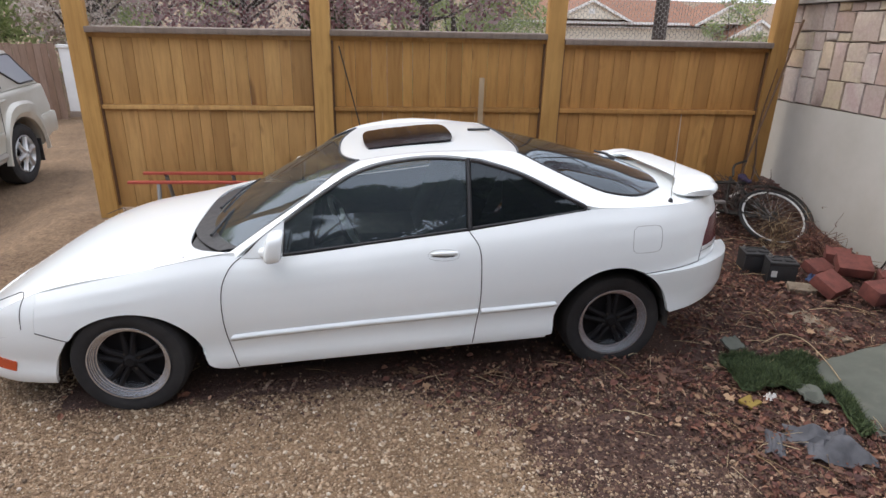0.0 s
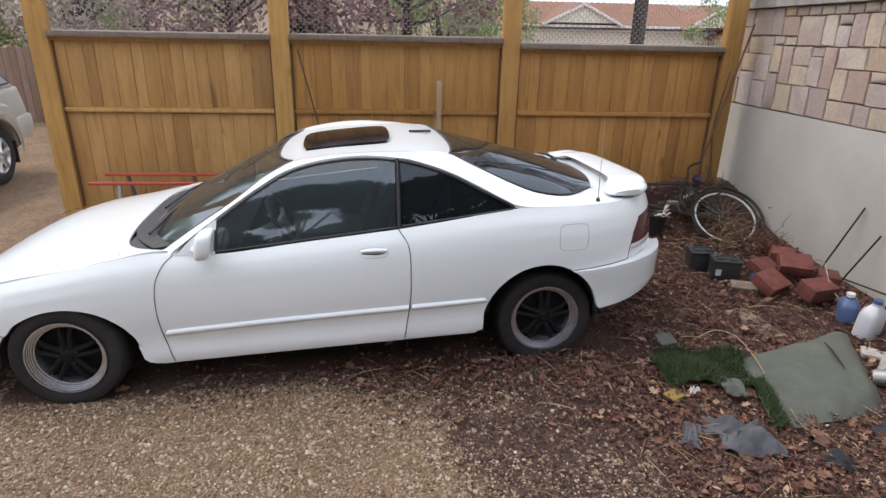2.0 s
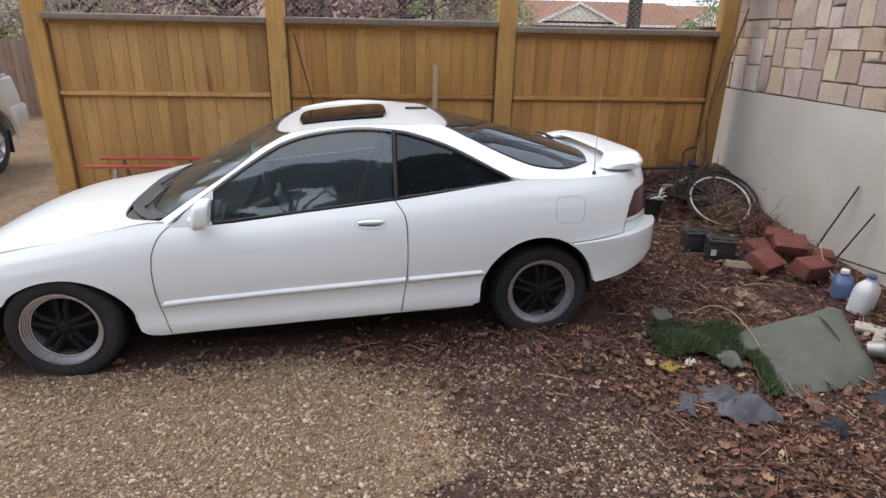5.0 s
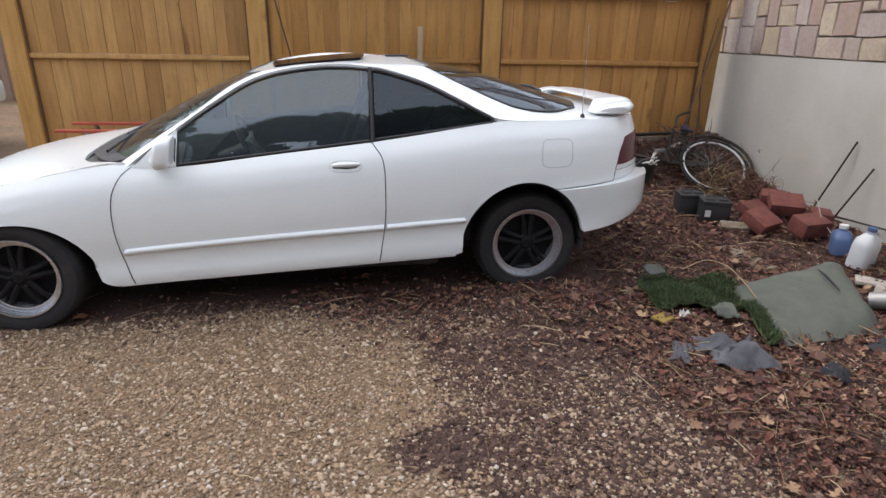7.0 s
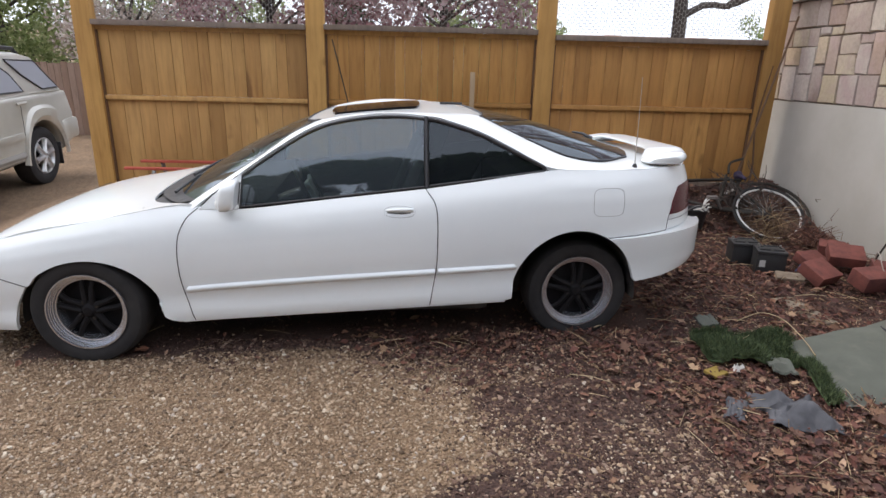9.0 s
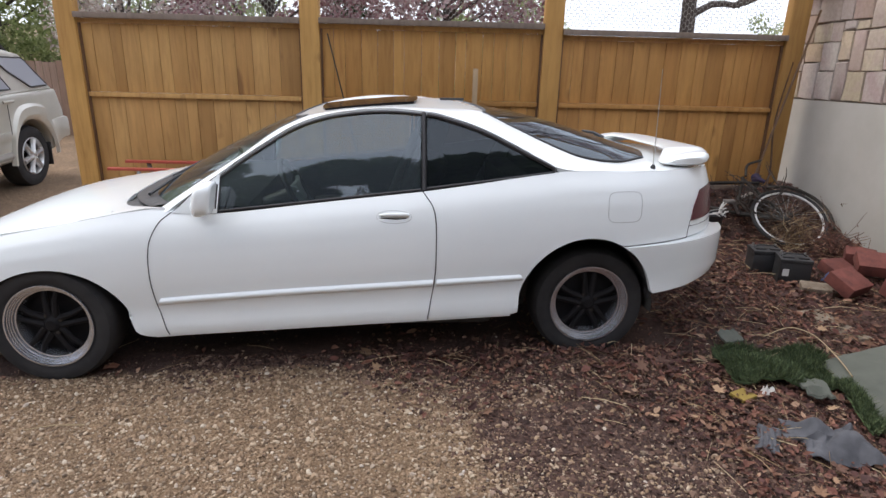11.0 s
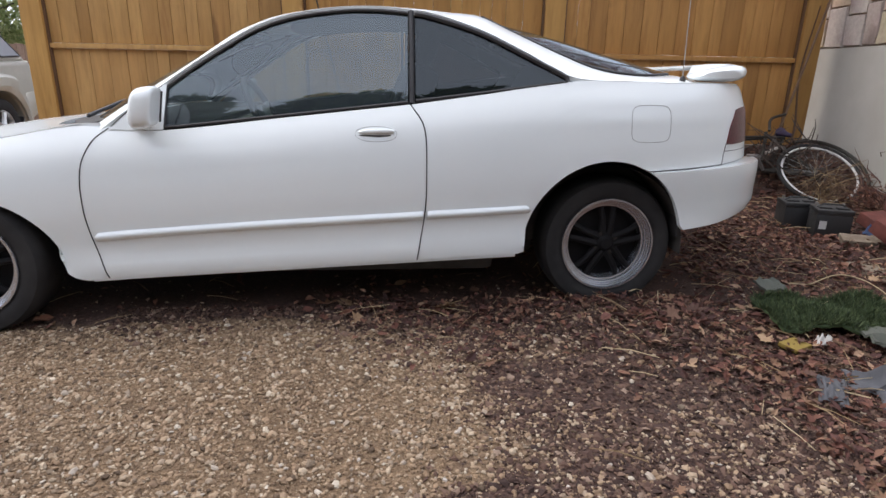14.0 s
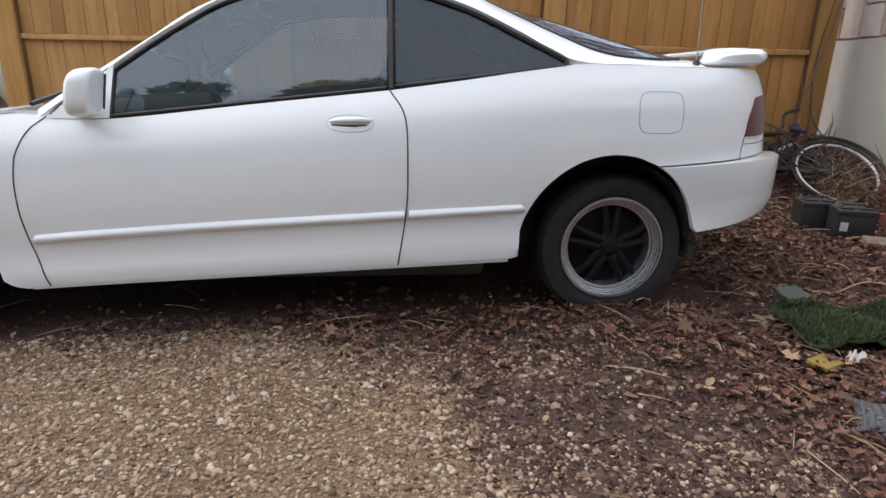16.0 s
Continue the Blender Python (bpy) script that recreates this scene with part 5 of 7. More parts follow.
def tree(name, x, y, h, crown_r, leaf, count, size, seed, label, category="tree", trunk=0.14, fork=0.35, bare=0.0, clumps=26):
    rs, rr = np.random.RandomState(seed), random.Random(seed)
    z0 = gz(x, y) - 0.1
    t = thing(name, pose(x, y, z0), label, category)
    bm = bmesh.new()
    top = Vector((rr.uniform(-0.3, 0.3), rr.uniform(-0.3, 0.3), h * 0.75))
    tube(bm, [(0, 0, 0), (0.05, 0.02, h * fork * 0.5), (0.02, 0.05, h * fork), tuple(top * 0.8), tuple(top)], [trunk * 1.25, trunk, trunk * 0.85, trunk * 0.4, trunk * 0.12], 9)
    cs, rds = [], []
    for i in range(clumps):
        a = i * 2.4 + rr.uniform(-0.4, 0.4)
        f = rr.uniform(0, 1)
        zc = h * (fork + bare + (1 - fork - bare) * f)
        rc = crown_r * math.sqrt(max(0.05, 1 - (2 * f - 0.85) ** 2 * 0.75)) * rr.uniform(0.45, 1)
        c = Vector((math.cos(a) * rc, math.sin(a) * rc, zc))
        cs.append(tuple(c))
        rds.append(crown_r * rr.uniform(0.2, 0.42))
        if i % 2 == 0:
            s = Vector((0, 0, h * (fork + (zc / h - fork) * 0.45)))
            m_ = s.lerp(c, 0.5) + Vector((rr.uniform(-0.2, 0.2), rr.uniform(-0.2, 0.2), -0.05 * h * 0.3))
            tube(bm, [s, m_, c], [trunk * 0.38, trunk * 0.22, trunk * 0.07], 6)
    part("trunk", bm, BARK, t)
    v_, f_ = leaf_cloud(rs, cs, rds, count, size)
    from_arrays("crown", v_.tolist(), f_.tolist(), leaf, t)
    return t


def conifer(name, x, y, h, r, count, seed, label):
    rs = np.random.RandomState(seed)
    t = thing(name, pose(x, y, gz(x, y) - 0.1), label, "tree")
    part("trunk", tube(bmesh.new(), [(0, 0, 0), (0, 0, h * 0.95)], [0.16, 0.02], 8), BARK, t)
    cs, rd = [], []
    for k in range(46):
        f = (k + 0.5) / 46
        a = k * 2.4
        rc = r * (1 - f) * 0.75
        cs.append((math.cos(a) * rc, math.sin(a) * rc, h * (0.06 + 0.92 * f)))
        rd.append(r * (0.42 - 0.3 * f))
    v_, f_ = leaf_cloud(rs, cs, rd, count, 0.07)
    from_arrays("crown", v_.tolist(), f_.tolist(), DARK_LEAF, t)


conifer("conifer", -1.15, 17.0, 6.2, 1.25, 9000, 3, "dark green conifer behind the fence")
tree("plum_tree", -3.3, 17.5, 6.0, 2.7, PLUM_LEAF, 15000, 0.07, 11, "dark red-leaved plum tree behind the fence", fork=0.22, clumps=34)
tree("plum_tree", 1.2, 15.5, 9.0, 3.3, PLUM_LEAF, 15000, 0.09, 12, "tall dark red-leaved plum tree behind the fence", fork=0.36, clumps=40)
tree("blossom_tree", -6.6, 16.6, 4.8, 2.1, BLOSSOM_LEAF, 9000, 0.06, 13, "pale blossoming tree behind the fence", fork=0.18)
tree("green_tree", 2.4, 19.0, 5.5, 2.3, GREEN_LEAF, 10000, 0.07, 14, "fresh green leafy tree behind the fence", fork=0.2)
tree("green_tree", 3.9, 26.0, 7.0, 2.2, GREEN_LEAF, 9000, 0.08, 15, "fresh green leafy tree behind the fence", fork=0.2)
tree("green_tree", -11.5, 19.5, 8.0, 3.8, GREEN_LEAF, 30000, 0.075, 16, "fresh green leafy tree beyond the old fence", fork=0.18, clumps=40)
tree("green_tree", -15.5, 17.0, 8.5, 3.6, GREEN_LEAF, 24000, 0.075, 17, "fresh green leafy tree beyond the old fence", fork=0.18, clumps=40)
tree("green_tree", -8.0, 25.0, 9.0, 3.6, GREEN_LEAF, 20000, 0.085, 18, "fresh green leafy tree beyond the old fence", fork=0.15, clumps=40)
tree("green_tree", 8.9, 16.0, 4.4, 0.9, GREEN_LEAF, 2600, 0.05, 19, "thin young tree with fresh green leaves", trunk=0.05, fork=0.4)
# dark bare tree seen over the third bay: trunk and one long limb
bare = thing("bare_tree", pose(6.05, 13.6, gz(6.05, 13.6) - 0.1), "dark bare-limbed tree trunk behind the fence", "tree")
bm = bmesh.new()
tube(bm, [(0, 0, 0), (0.03, 0, 2.2), (0.0, 0, 4.0), (-0.1, 0.1, 6.0), (-0.3, 0.2, 9.0)], [0.2, 0.15, 0.14, 0.12, 0.05], 12)
part("trunk", bm, BARK, bare)
for pts in ([(0, 0, 3.95), (0.5, 0, 4.22), (1.0, 0.1, 4.2), (1.5, 0.1, 4.4), (2.3, 0.2, 4.75), (3.2, 0.2, 5.4)], [(1.0, 0.1, 4.2), (1.5, 0.2, 4.62), (2.0, 0.3, 5.3)], [(0, 0, 5.2), (-0.8, 0.2, 6.0), (-1.6, 0.3, 7.2)], [(-0.05, 0, 5.8), (0.9, -0.3, 6.8), (1.4, -0.4, 8.0)]):
    part("limb", tube(bmesh.new(), spline(pts, 14), [0.075 * (1 - i / 17) for i in range(15)], 8), BARK, bare)
rs = np.random.RandomState(4)
v_, f_ = leaf_cloud(rs, [(-1.5, 0.3, 7.3), (1.4, -0.4, 8.0), (-0.3, 0.2, 9), (3.0, 0.2, 6.2), (0.5, 0, 8.2)], [1.2, 1.2, 1.4, 0.8, 1.2], 5000, 0.07)
from_arrays("crown", v_.tolist(), f_.tolist(), PLUM_LEAF, bare)
# trees and hedge behind the camera, which the paint and glass mirror
for k, (x, y, h, r_) in enumerate(((-10, -13, 8.6, 3.6), (-5.5, -14, 9.2, 3.8), (-1, -13.5, 8.4, 3.6), (3.4, -14.5, 9.0, 3.7), (7.8, -13.5, 8.2, 3.6), (12, -13, 8.6, 3.6), (-14, -9, 8.0, 3.4))):
    tree("green_tree", x, y, h * 1.2, r_, DARK_LEAF, 14000, 0.26, 30 + k, "leafy tree on the far side of the drive", fork=0.12, clumps=34)

# ---- clutter round the car ----
RED_PAINT = material("red_paint", (0.42, 0.075, 0.05), 0.5)
rough_to(RED_PAINT, noise_tex(RED_PAINT, coords(RED_PAINT), 20), 0.35, 0.7)
GALV = material("grey_metal", (0.3, 0.29, 0.28), 0.5, 0.7)
PALE_WOOD = wood("pale_stake_wood", (0.38, 0.29, 0.19), (0.28, 0.2, 0.13), knots=False)
PAD = material("olive_foam_pad", (0.135, 0.15, 0.115), 0.85)
p = coords(PAD)
c = ramp(PAD, noise_tex(PAD, p, 3.5, 6, 0.65), [(0.3, (0.072, 0.078, 0.064)), (0.7, (0.112, 0.118, 0.098))])
c = mix(PAD, ramp(PAD, noise_tex(PAD, p, 12, 5), [(0.55, (0, 0, 0)), (0.78, (0.4, 0.4, 0.4))]), c, (0.16, 0.145, 0.12))
color_to(PAD, c)
bump(PAD, noise_tex(PAD, p, 45, 6), 0.18, 0.004)
CLOTH = material("grey_blue_cloth", (0.13, 0.135, 0.16), 0.95)
p = coords(CLOTH)
color_to(CLOTH, ramp(CLOTH, noise_tex(CLOTH, p, 8, 5), [(0.3, (0.055, 0.056, 0.064)), (0.7, (0.115, 0.116, 0.128))]))
bump(CLOTH, noise_tex(CLOTH, p, 120), 0.4, 0.003)
DARK_CLOTH = material("dark_cloth", (0.03, 0.03, 0.035), 0.95)
bump(DARK_CLOTH, noise_tex(DARK_CLOTH, coords(DARK_CLOTH), 60), 0.5, 0.005)
PURPLE = material("purple_cloth", (0.025, 0.016, 0.045), 0.8)
TURF = material("artificial_turf", (0.03, 0.085, 0.025), 0.8)
color_to(TURF, ramp(TURF, random_of(TURF, True), [(0, (0.025, 0.04, 0.017)), (0.6, (0.06, 0.092, 0.034)), (1, (0.13, 0.16, 0.068))]))
JUG_WHITE = material("milky_plastic", (0.48, 0.49, 0.51), 0.4)
JUG_BLUE = material("blue_plastic", (0.06, 0.095, 0.2), 0.5)
YELLOW = material("yellow_plastic", (0.24, 0.165, 0.035), 0.85)
PAPER = material("white_paper", (0.6, 0.58, 0.55), 0.8)
SCRAP = material("pale_rubble", (0.4, 0.35, 0.31), 0.9)
color_to(SCRAP, ramp(SCRAP, noise_tex(SCRAP, coords(SCRAP, shift=20), 9, 5), [(0.3, (0.28, 0.24, 0.2)), (0.7, (0.5, 0.46, 0.42))]))
TWIG = material("twig_bark", (0.09, 0.055, 0.04), 0.9)
color_to(TWIG, ramp(TWIG, random_of(TWIG, True), [(0, (0.05, 0.026, 0.02)), (0.5, (0.13, 0.075, 0.045)), (1, (0.27, 0.19, 0.11))]))
DIRTY = material("soil_stained_concrete", (0.2, 0.16, 0.12), 0.95)
color_to(DIRTY, ramp(DIRTY, noise_tex(DIRTY, coords(DIRTY), 14, 6, 0.7), [(0.3, (0.1, 0.07, 0.05)), (0.7, (0.27, 0.22, 0.165))]))
LABEL = material("white_label", (0.6, 0.6, 0.58), 0.6)


def at_ground(x, y, rz=0, dz=0.0):
    return pose(x, y, gz(x, y) + dz, 0, 0, rz)


# red-topped sawhorse before the fence
saw = thing("sawhorse", pose(0, 5.3, 0), "red-topped folding metal sawhorse before the fence", "sawhorse")
part("top_bar", boxed((-1.80, -0.02, 0.424), (-0.78, 0.02, 0.446), 0.004), RED_PAINT, saw)
part("top_bar", boxed((-1.74, 0.18, 0.448), (-0.72, 0.22, 0.47), 0.004), RED_PAINT, saw)
for lx in (-1.55, -0.98):
    for ly in (0.0, 0.2):
        part("leg", tube(bmesh.new(), [(lx, ly, 0.42 + 0.12 * ly), (lx + 0.02, ly + (0.16 if ly else -0.16), gz(lx, 5.3))], 0.018, 8), GALV, saw)

# stake, leaning rods and pole
stake = part("garden_stake", boxed((1.195, 5.66, gz(1.2, 5.7)), (1.238, 5.70, 1.28), 0.003), PALE_WOOD)
tagged(stake, "pale wooden stake standing against the board fence", "stake")
rod = part("thin_rod", tube(bmesh.new(), [(0.36, 5.45, gz(0.36, 5.45)), (-0.03, 5.7, 1.53)], 0.006, 6), STEEL_DARK)
tagged(rod, "thin dark metal rod leaning on the board fence", "rod")
pole = part("leaning_pole", tube(bmesh.new(), [(3.64, 5.5, gz(3.64, 5.5)), (3.84, 5.6, 0.9), (4.07, 5.67, 1.82)], 0.010, 8), TWIG)
tagged(pole, "long brown pole leaning into the fence corner", "pole")
vine = part("dry_vine", tube(bmesh.new(), spline([(3.86, 5.6, gz(3.86, 5.6)), (3.9, 5.66, 0.5), (3.87, 5.68, 0.9), (3.93, 5.68, 1.4)], 14), [0.01 - 0.0004 * i for i in range(15)], 6), TWIG)
tagged(vine, "dry brown vine stem climbing the fence post", "vine")
for (a, b_) in (((4.02, 4.02, 0.1), (4.14, 3.88, 0.67)), ((4.0, 3.78, 0.08), (4.14, 3.67, 0.535)), ((4.03, 3.98, 0.12), (4.14, 3.35, 0.2))):
    a = (a[0], a[1], gz(a[0], a[1]) + (0.006 if b_[2] > 0.3 else 0.05))
    r_ = part("steel_bar", tube(bmesh.new(), [a, b_], 0.0065, 8), STEEL_DARK)
    tagged(r_, "dark steel bar leaning on the stucco wall", "bar", "bars by the wall")

# batteries


def battery(x, y, rz, marked=False):
    b_ = thing("car_battery", at_ground(x, y, rz), "black car battery with a white label standing on leaves" if marked else "black car battery standing on leaves", "battery", "batteries")
    part("case", boxed((-0.1, -0.075, 0), (0.1, 0.075, 0.15), 0.006), BLACK_PLASTIC, b_)
    part("lid", boxed((-0.103, -0.078, 0.151), (0.103, 0.078, 0.178), 0.006), BLACK_PLASTIC, b_)
    for s in (-1, 1):
        part("terminal", lathe(bmesh.new(), [(0, 0.2), (0.008, 0.199), (0.01, 0.177)], 12, "z", (s * 0.075, 0.045, 0)), GALV, b_)
        part("vent_cap", boxed((s * 0.048 - 0.035, -0.045, 0.178), (s * 0.048 + 0.035, -0.01, 0.188), 0.003), BLACK_PLASTIC, b_)
    if marked:
        part("label_plate", boxed((-0.08, -0.0785, 0.06), (-0.04, -0.0765, 0.11)), LABEL, b_)
    part("handle", tube(bmesh.new(), [(-0.085, 0, 0.178), (-0.05, 0, 0.2), (0.05, 0, 0.2), (0.085, 0, 0.178)], 0.006, 6), BLACK_PLASTIC, b_)


battery(3.24, 4.33, -8)
battery(3.34, 4.14, -14, True)

# bicycle lying against the corner
RIM_PALE = material("pale_worn_metal", (0.62, 0.61, 0.6), 0.45, 0.3)
bike = thing("bicycle", pose(3.755, 4.98, 0.045, 0, 0, 0), "old rusty bicycle leaning against the stucco wall", "bicycle")
tilt = Matrix.Translation((0, 0, 0.17)) @ Matrix.Rotation(radians(-6), 4, "Z") @ Matrix.Rotation(radians(-54), 4, "X")
circle = lambda r_, n_: [tilt @ Vector((r_ * math.cos(q), 0, r_ * math.sin(q))) for q in np.linspace(0, 2 * math.pi, n_, endpoint=False)]
bw = part("wheel", tube(bmesh.new(), circle(0.285, 48), 0.015, 8, True), RUBBER, bike)
part("rim", tube(bmesh.new(), circle(0.262, 48), 0.009, 6, True), RIM_PALE, bw, "pale metal rim")
bm = bmesh.new()
for k in range(28):
    a = 2 * math.pi * k / 28
    tube(bm, [tilt @ Vector((0.02 * math.cos(a + 1), 0.02 * (-1) ** k, 0.02 * math.sin(a + 1))), tilt @ Vector((0.27 * math.cos(a), 0, 0.27 * math.sin(a)))], 0.0013, 3)
part("spokes", bm, GALV, bw)
part("hub", tube(bmesh.new(), [tilt @ Vector((0, -0.05, 0)), tilt @ Vector((0, 0.05, 0))], 0.018, 10), STEEL_DARK, bw)
for a, b_ in (((0, 0.05, 0.17), (-0.36, 0.2, 0.16)), ((0, -0.05, 0.17), (-0.36, 0.14, 0.16)), ((-0.36, 0.17, 0.16), (-0.2, 0.46, 0.4)), ((0, 0.06, 0.17), (-0.2, 0.44, 0.38)), ((-0.36, 0.17, 0.16), (-0.8, 0.5, 0.2)), ((-0.22, 0.44, 0.36), (-0.82, 0.56, 0.3))):
    part("frame_tube", tube(bmesh.new(), [a, b_], 0.014, 8), STEEL_DARK, bike)
part("saddle", lathe(bmesh.new(), [(0, -0.09), (0.015, -0.08), (0.022, 0.0), (0.042, 0.06), (0.03, 0.09), (0, 0.095)], 12, "y", (-0.12, 0.34, 0.41)), PURPLE, bike)
part("crank", tube(bmesh.new(), [(-0.36, 0.12, 0.17), (-0.43, 0.1, 0.27)], 0.012, 6), GALV, bike)
part("pedal", boxed((-0.5, 0.08, 0.262), (-0.41, 0.14, 0.285), 0.004), GALV, bike)
part("handlebar", tube(bmesh.new(), spline([(-0.20, 0.42, 0.42), (-0.16, 0.5, 0.5), (-0.04, 0.52, 0.54)], 8), 0.011, 8), STEEL_DARK, bike)
part("seat_post", tube(bmesh.new(), [(-0.2, 0.30, 0.2), (-0.12, 0.34, 0.40)], 0.013, 8), STEEL_DARK, bike)
part("handlebar", tube(bmesh.new(), [(-0.62, 0.33, 0.375), (-0.3, 0.33, 0.385), (-0.12, 0.33, 0.38)], 0.011, 8), STEEL_DARK, bike)
part("grip", tube(bmesh.new(), [(-0.28, 0.27, 0.27), (-0.19, 0.28, 0.31)], 0.013, 8), SCRAP, bike, "pale handlebar grip")
part("mudguard", tube(bmesh.new(), [tilt @ Vector((0.335 * math.cos(q), 0.0, 0.335 * math.sin(q))) for q in np.linspace(-0.3, 1.9, 20)], 0.014, 6), STEEL_DARK, bike)

# black tub of scrap behind the bumper
tub = thing("plastic_tub", at_ground(3.14, 5.05, 10) @ Matrix.Scale(0.75, 4), "black plastic tub with a pale rag behind the car", "tub")
tb = lathe(bmesh.new(), [(0, 0), (0.11, 0), (0.14, 0.22), (0.15, 0.23), (0.135, 0.225), (0.105, 0.02), (0, 0.02)], 24, "z")
part("bucket", tb, BLACK_PLASTIC, tub)
part("bail", tube(bmesh.new(), [(0.14 * math.cos(q), -0.06 - 0.05 * math.sin(q), 0.2 + 0.1 * math.sin(q)) for q in np.linspace(0, math.pi, 12)], 0.004, 6), GALV, tub)


rs = np.random.RandomState(52)
for k in range(7):
    a_ = Vector((rs.uniform(-0.09, 0.09), rs.uniform(-0.12, -0.02), 0.22 + rs.uniform(0, 0.05)))
    d_ = Vector((rs.uniform(-1, 1), rs.uniform(-0.5, 0.2), rs.uniform(-0.4, 1))).normalized() * rs.uniform(0.08, 0.16)
    part("white_strip", tube(bmesh.new(), [a_, a_ + d_ * 0.5 + Vector((0, 0, 0.02)), a_ + d_], [0.008, 0.011, 0.006], 6), PAPER, tub, "torn white plastic strip")


def crumple(name, x, y, sx, sy, h, mat, seed, label, category, rz=0, fold=7.0):
    """A rumpled sheet of cloth or paper lying on the ground."""
    n_ = 34
    rr = np.random.RandomState(seed)
    o = rr.uniform(0, 50)
    m_ = Matrix.Rotation(radians(rz), 3, "Z")
    rows = []
    for j in range(n_ + 1):
        row = []
        for i in range(n_ + 1):
            a, b_ = 2 * i / n_ - 1, 2 * j / n_ - 1
            k = 1 + 0.38 * noise.noise((math.atan2(b_, a) * 1.3 + o, 3.1, o))
            px, py = a * sx * k, b_ * sy * k
            w = m_ @ Vector((px, py, 0))
            f = abs(noise.noise((a * fold * 0.35 + o, b_ * fold * 0.2, o))) + 0.3 * abs(noise.noise((a * fold * 0.8 + o, b_ * fold * 0.45, o)))
            rim = 1 - max(abs(a), abs(b_)) ** 3
            row.append((x + w.x, y + w.y, gz(x + w.x, y + w.y) + 0.014 + h * (f + 0.25 * rim) * (0.3 + 0.7 * rim)))
        rows.append(row)
    ob = part(name, sheet(bmesh.new(), rows, 0.006), mat)
    return tagged(ob, label, category)


crumple("rag", 2.50, 2.27, 0.15, 0.115, 0.12, CLOTH, 3, "crumpled grey-blue cloth rag lying on dead leaves", "cloth", -12, 4.6)
crumple("rag", 2.25, 2.32, 0.045, 0.10, 0.06, CLOTH, 5, "small strip of grey-blue cloth on dead leaves", "cloth", -30, 3.0)
crumple("dark_cloth", 2.86, 2.08, 0.06, 0.055, 0.05, DARK_CLOTH, 9, "dark crumpled cloth lying on dead leaves", "cloth", 30)
crumple("dark_bag", 3.42, 2.2, 0.22, 0.18, 0.14, DARK_CLOTH, 12, "dark plastic bag slumped beside the foam pad", "bag", 10, 4)
crumple("paper_scrap", 2.42, 2.66, 0.03, 0.02, 0.05, PAPER, 15, "scrap of white paper on dead leaves", "paper", 0)

# foam pad: a thick worn sheet, its near edge rolled under
rows = []
TL, TR, BL, BR = Vector((2.80, 2.98, 0.03)), Vector((3.66, 3.2, 0.10)), Vector((2.76, 2.33, 0.03)), Vector((3.38, 2.44, 0.08))
for j in range(25):
    t = j / 24
    row = []
    for i in range(31):
        s = i / 30
        q = (TL.lerp(TR, s)).lerp(BL.lerp(BR, s), t)
        arch_ = 0.055 * math.sin(math.pi * s) * math.sin(math.pi * min(1, t * 1.1))
        w = 0.012 * noise.noise((s * 4, t * 4, 2.0)) + 0.006 * noise.noise((s * 14, t * 14, 5.0))
        e = 0.02 * noise.noise((s * 7, t * 7, 9.0))
        tau = max(0, (t - 0.82) / 0.18)
        droop = -(q.z + arch_ + 0.03) * (1 - math.sqrt(max(0, 1 - tau * tau))) - 0.05 * max(0, (s - 0.85) / 0.15) ** 2 - 0.045 * max(0, (0.1 - t) / 0.1) ** 2 - 0.03 * max(0, (0.08 - s) / 0.08) ** 2
        row.append((q.x + e, q.y + e * 0.7, max(q.z + arch_ + w + droop, 0.012) + gz(q.x, q.y)))
    rows.append(row)
rows = rows[::-1]
pad = part("foam_pad", sheet(bmesh.new(), rows, 0.035), PAD, smooth=70)
tagged(pad, "worn olive-grey foam pad with a torn slit, on leaves", "mat")
part("slit", tube(bmesh.new(), [(x_, y_, gz(x_, y_) + h_) for x_, y_, h_ in ((3.36, 2.97, 0.131), (3.335, 2.87, 0.138), (3.30, 2.76, 0.142), (3.275, 2.67, 0.14))], [0.003, 0.007, 0.006, 0.003], 6), DARK_CLOTH, pad)


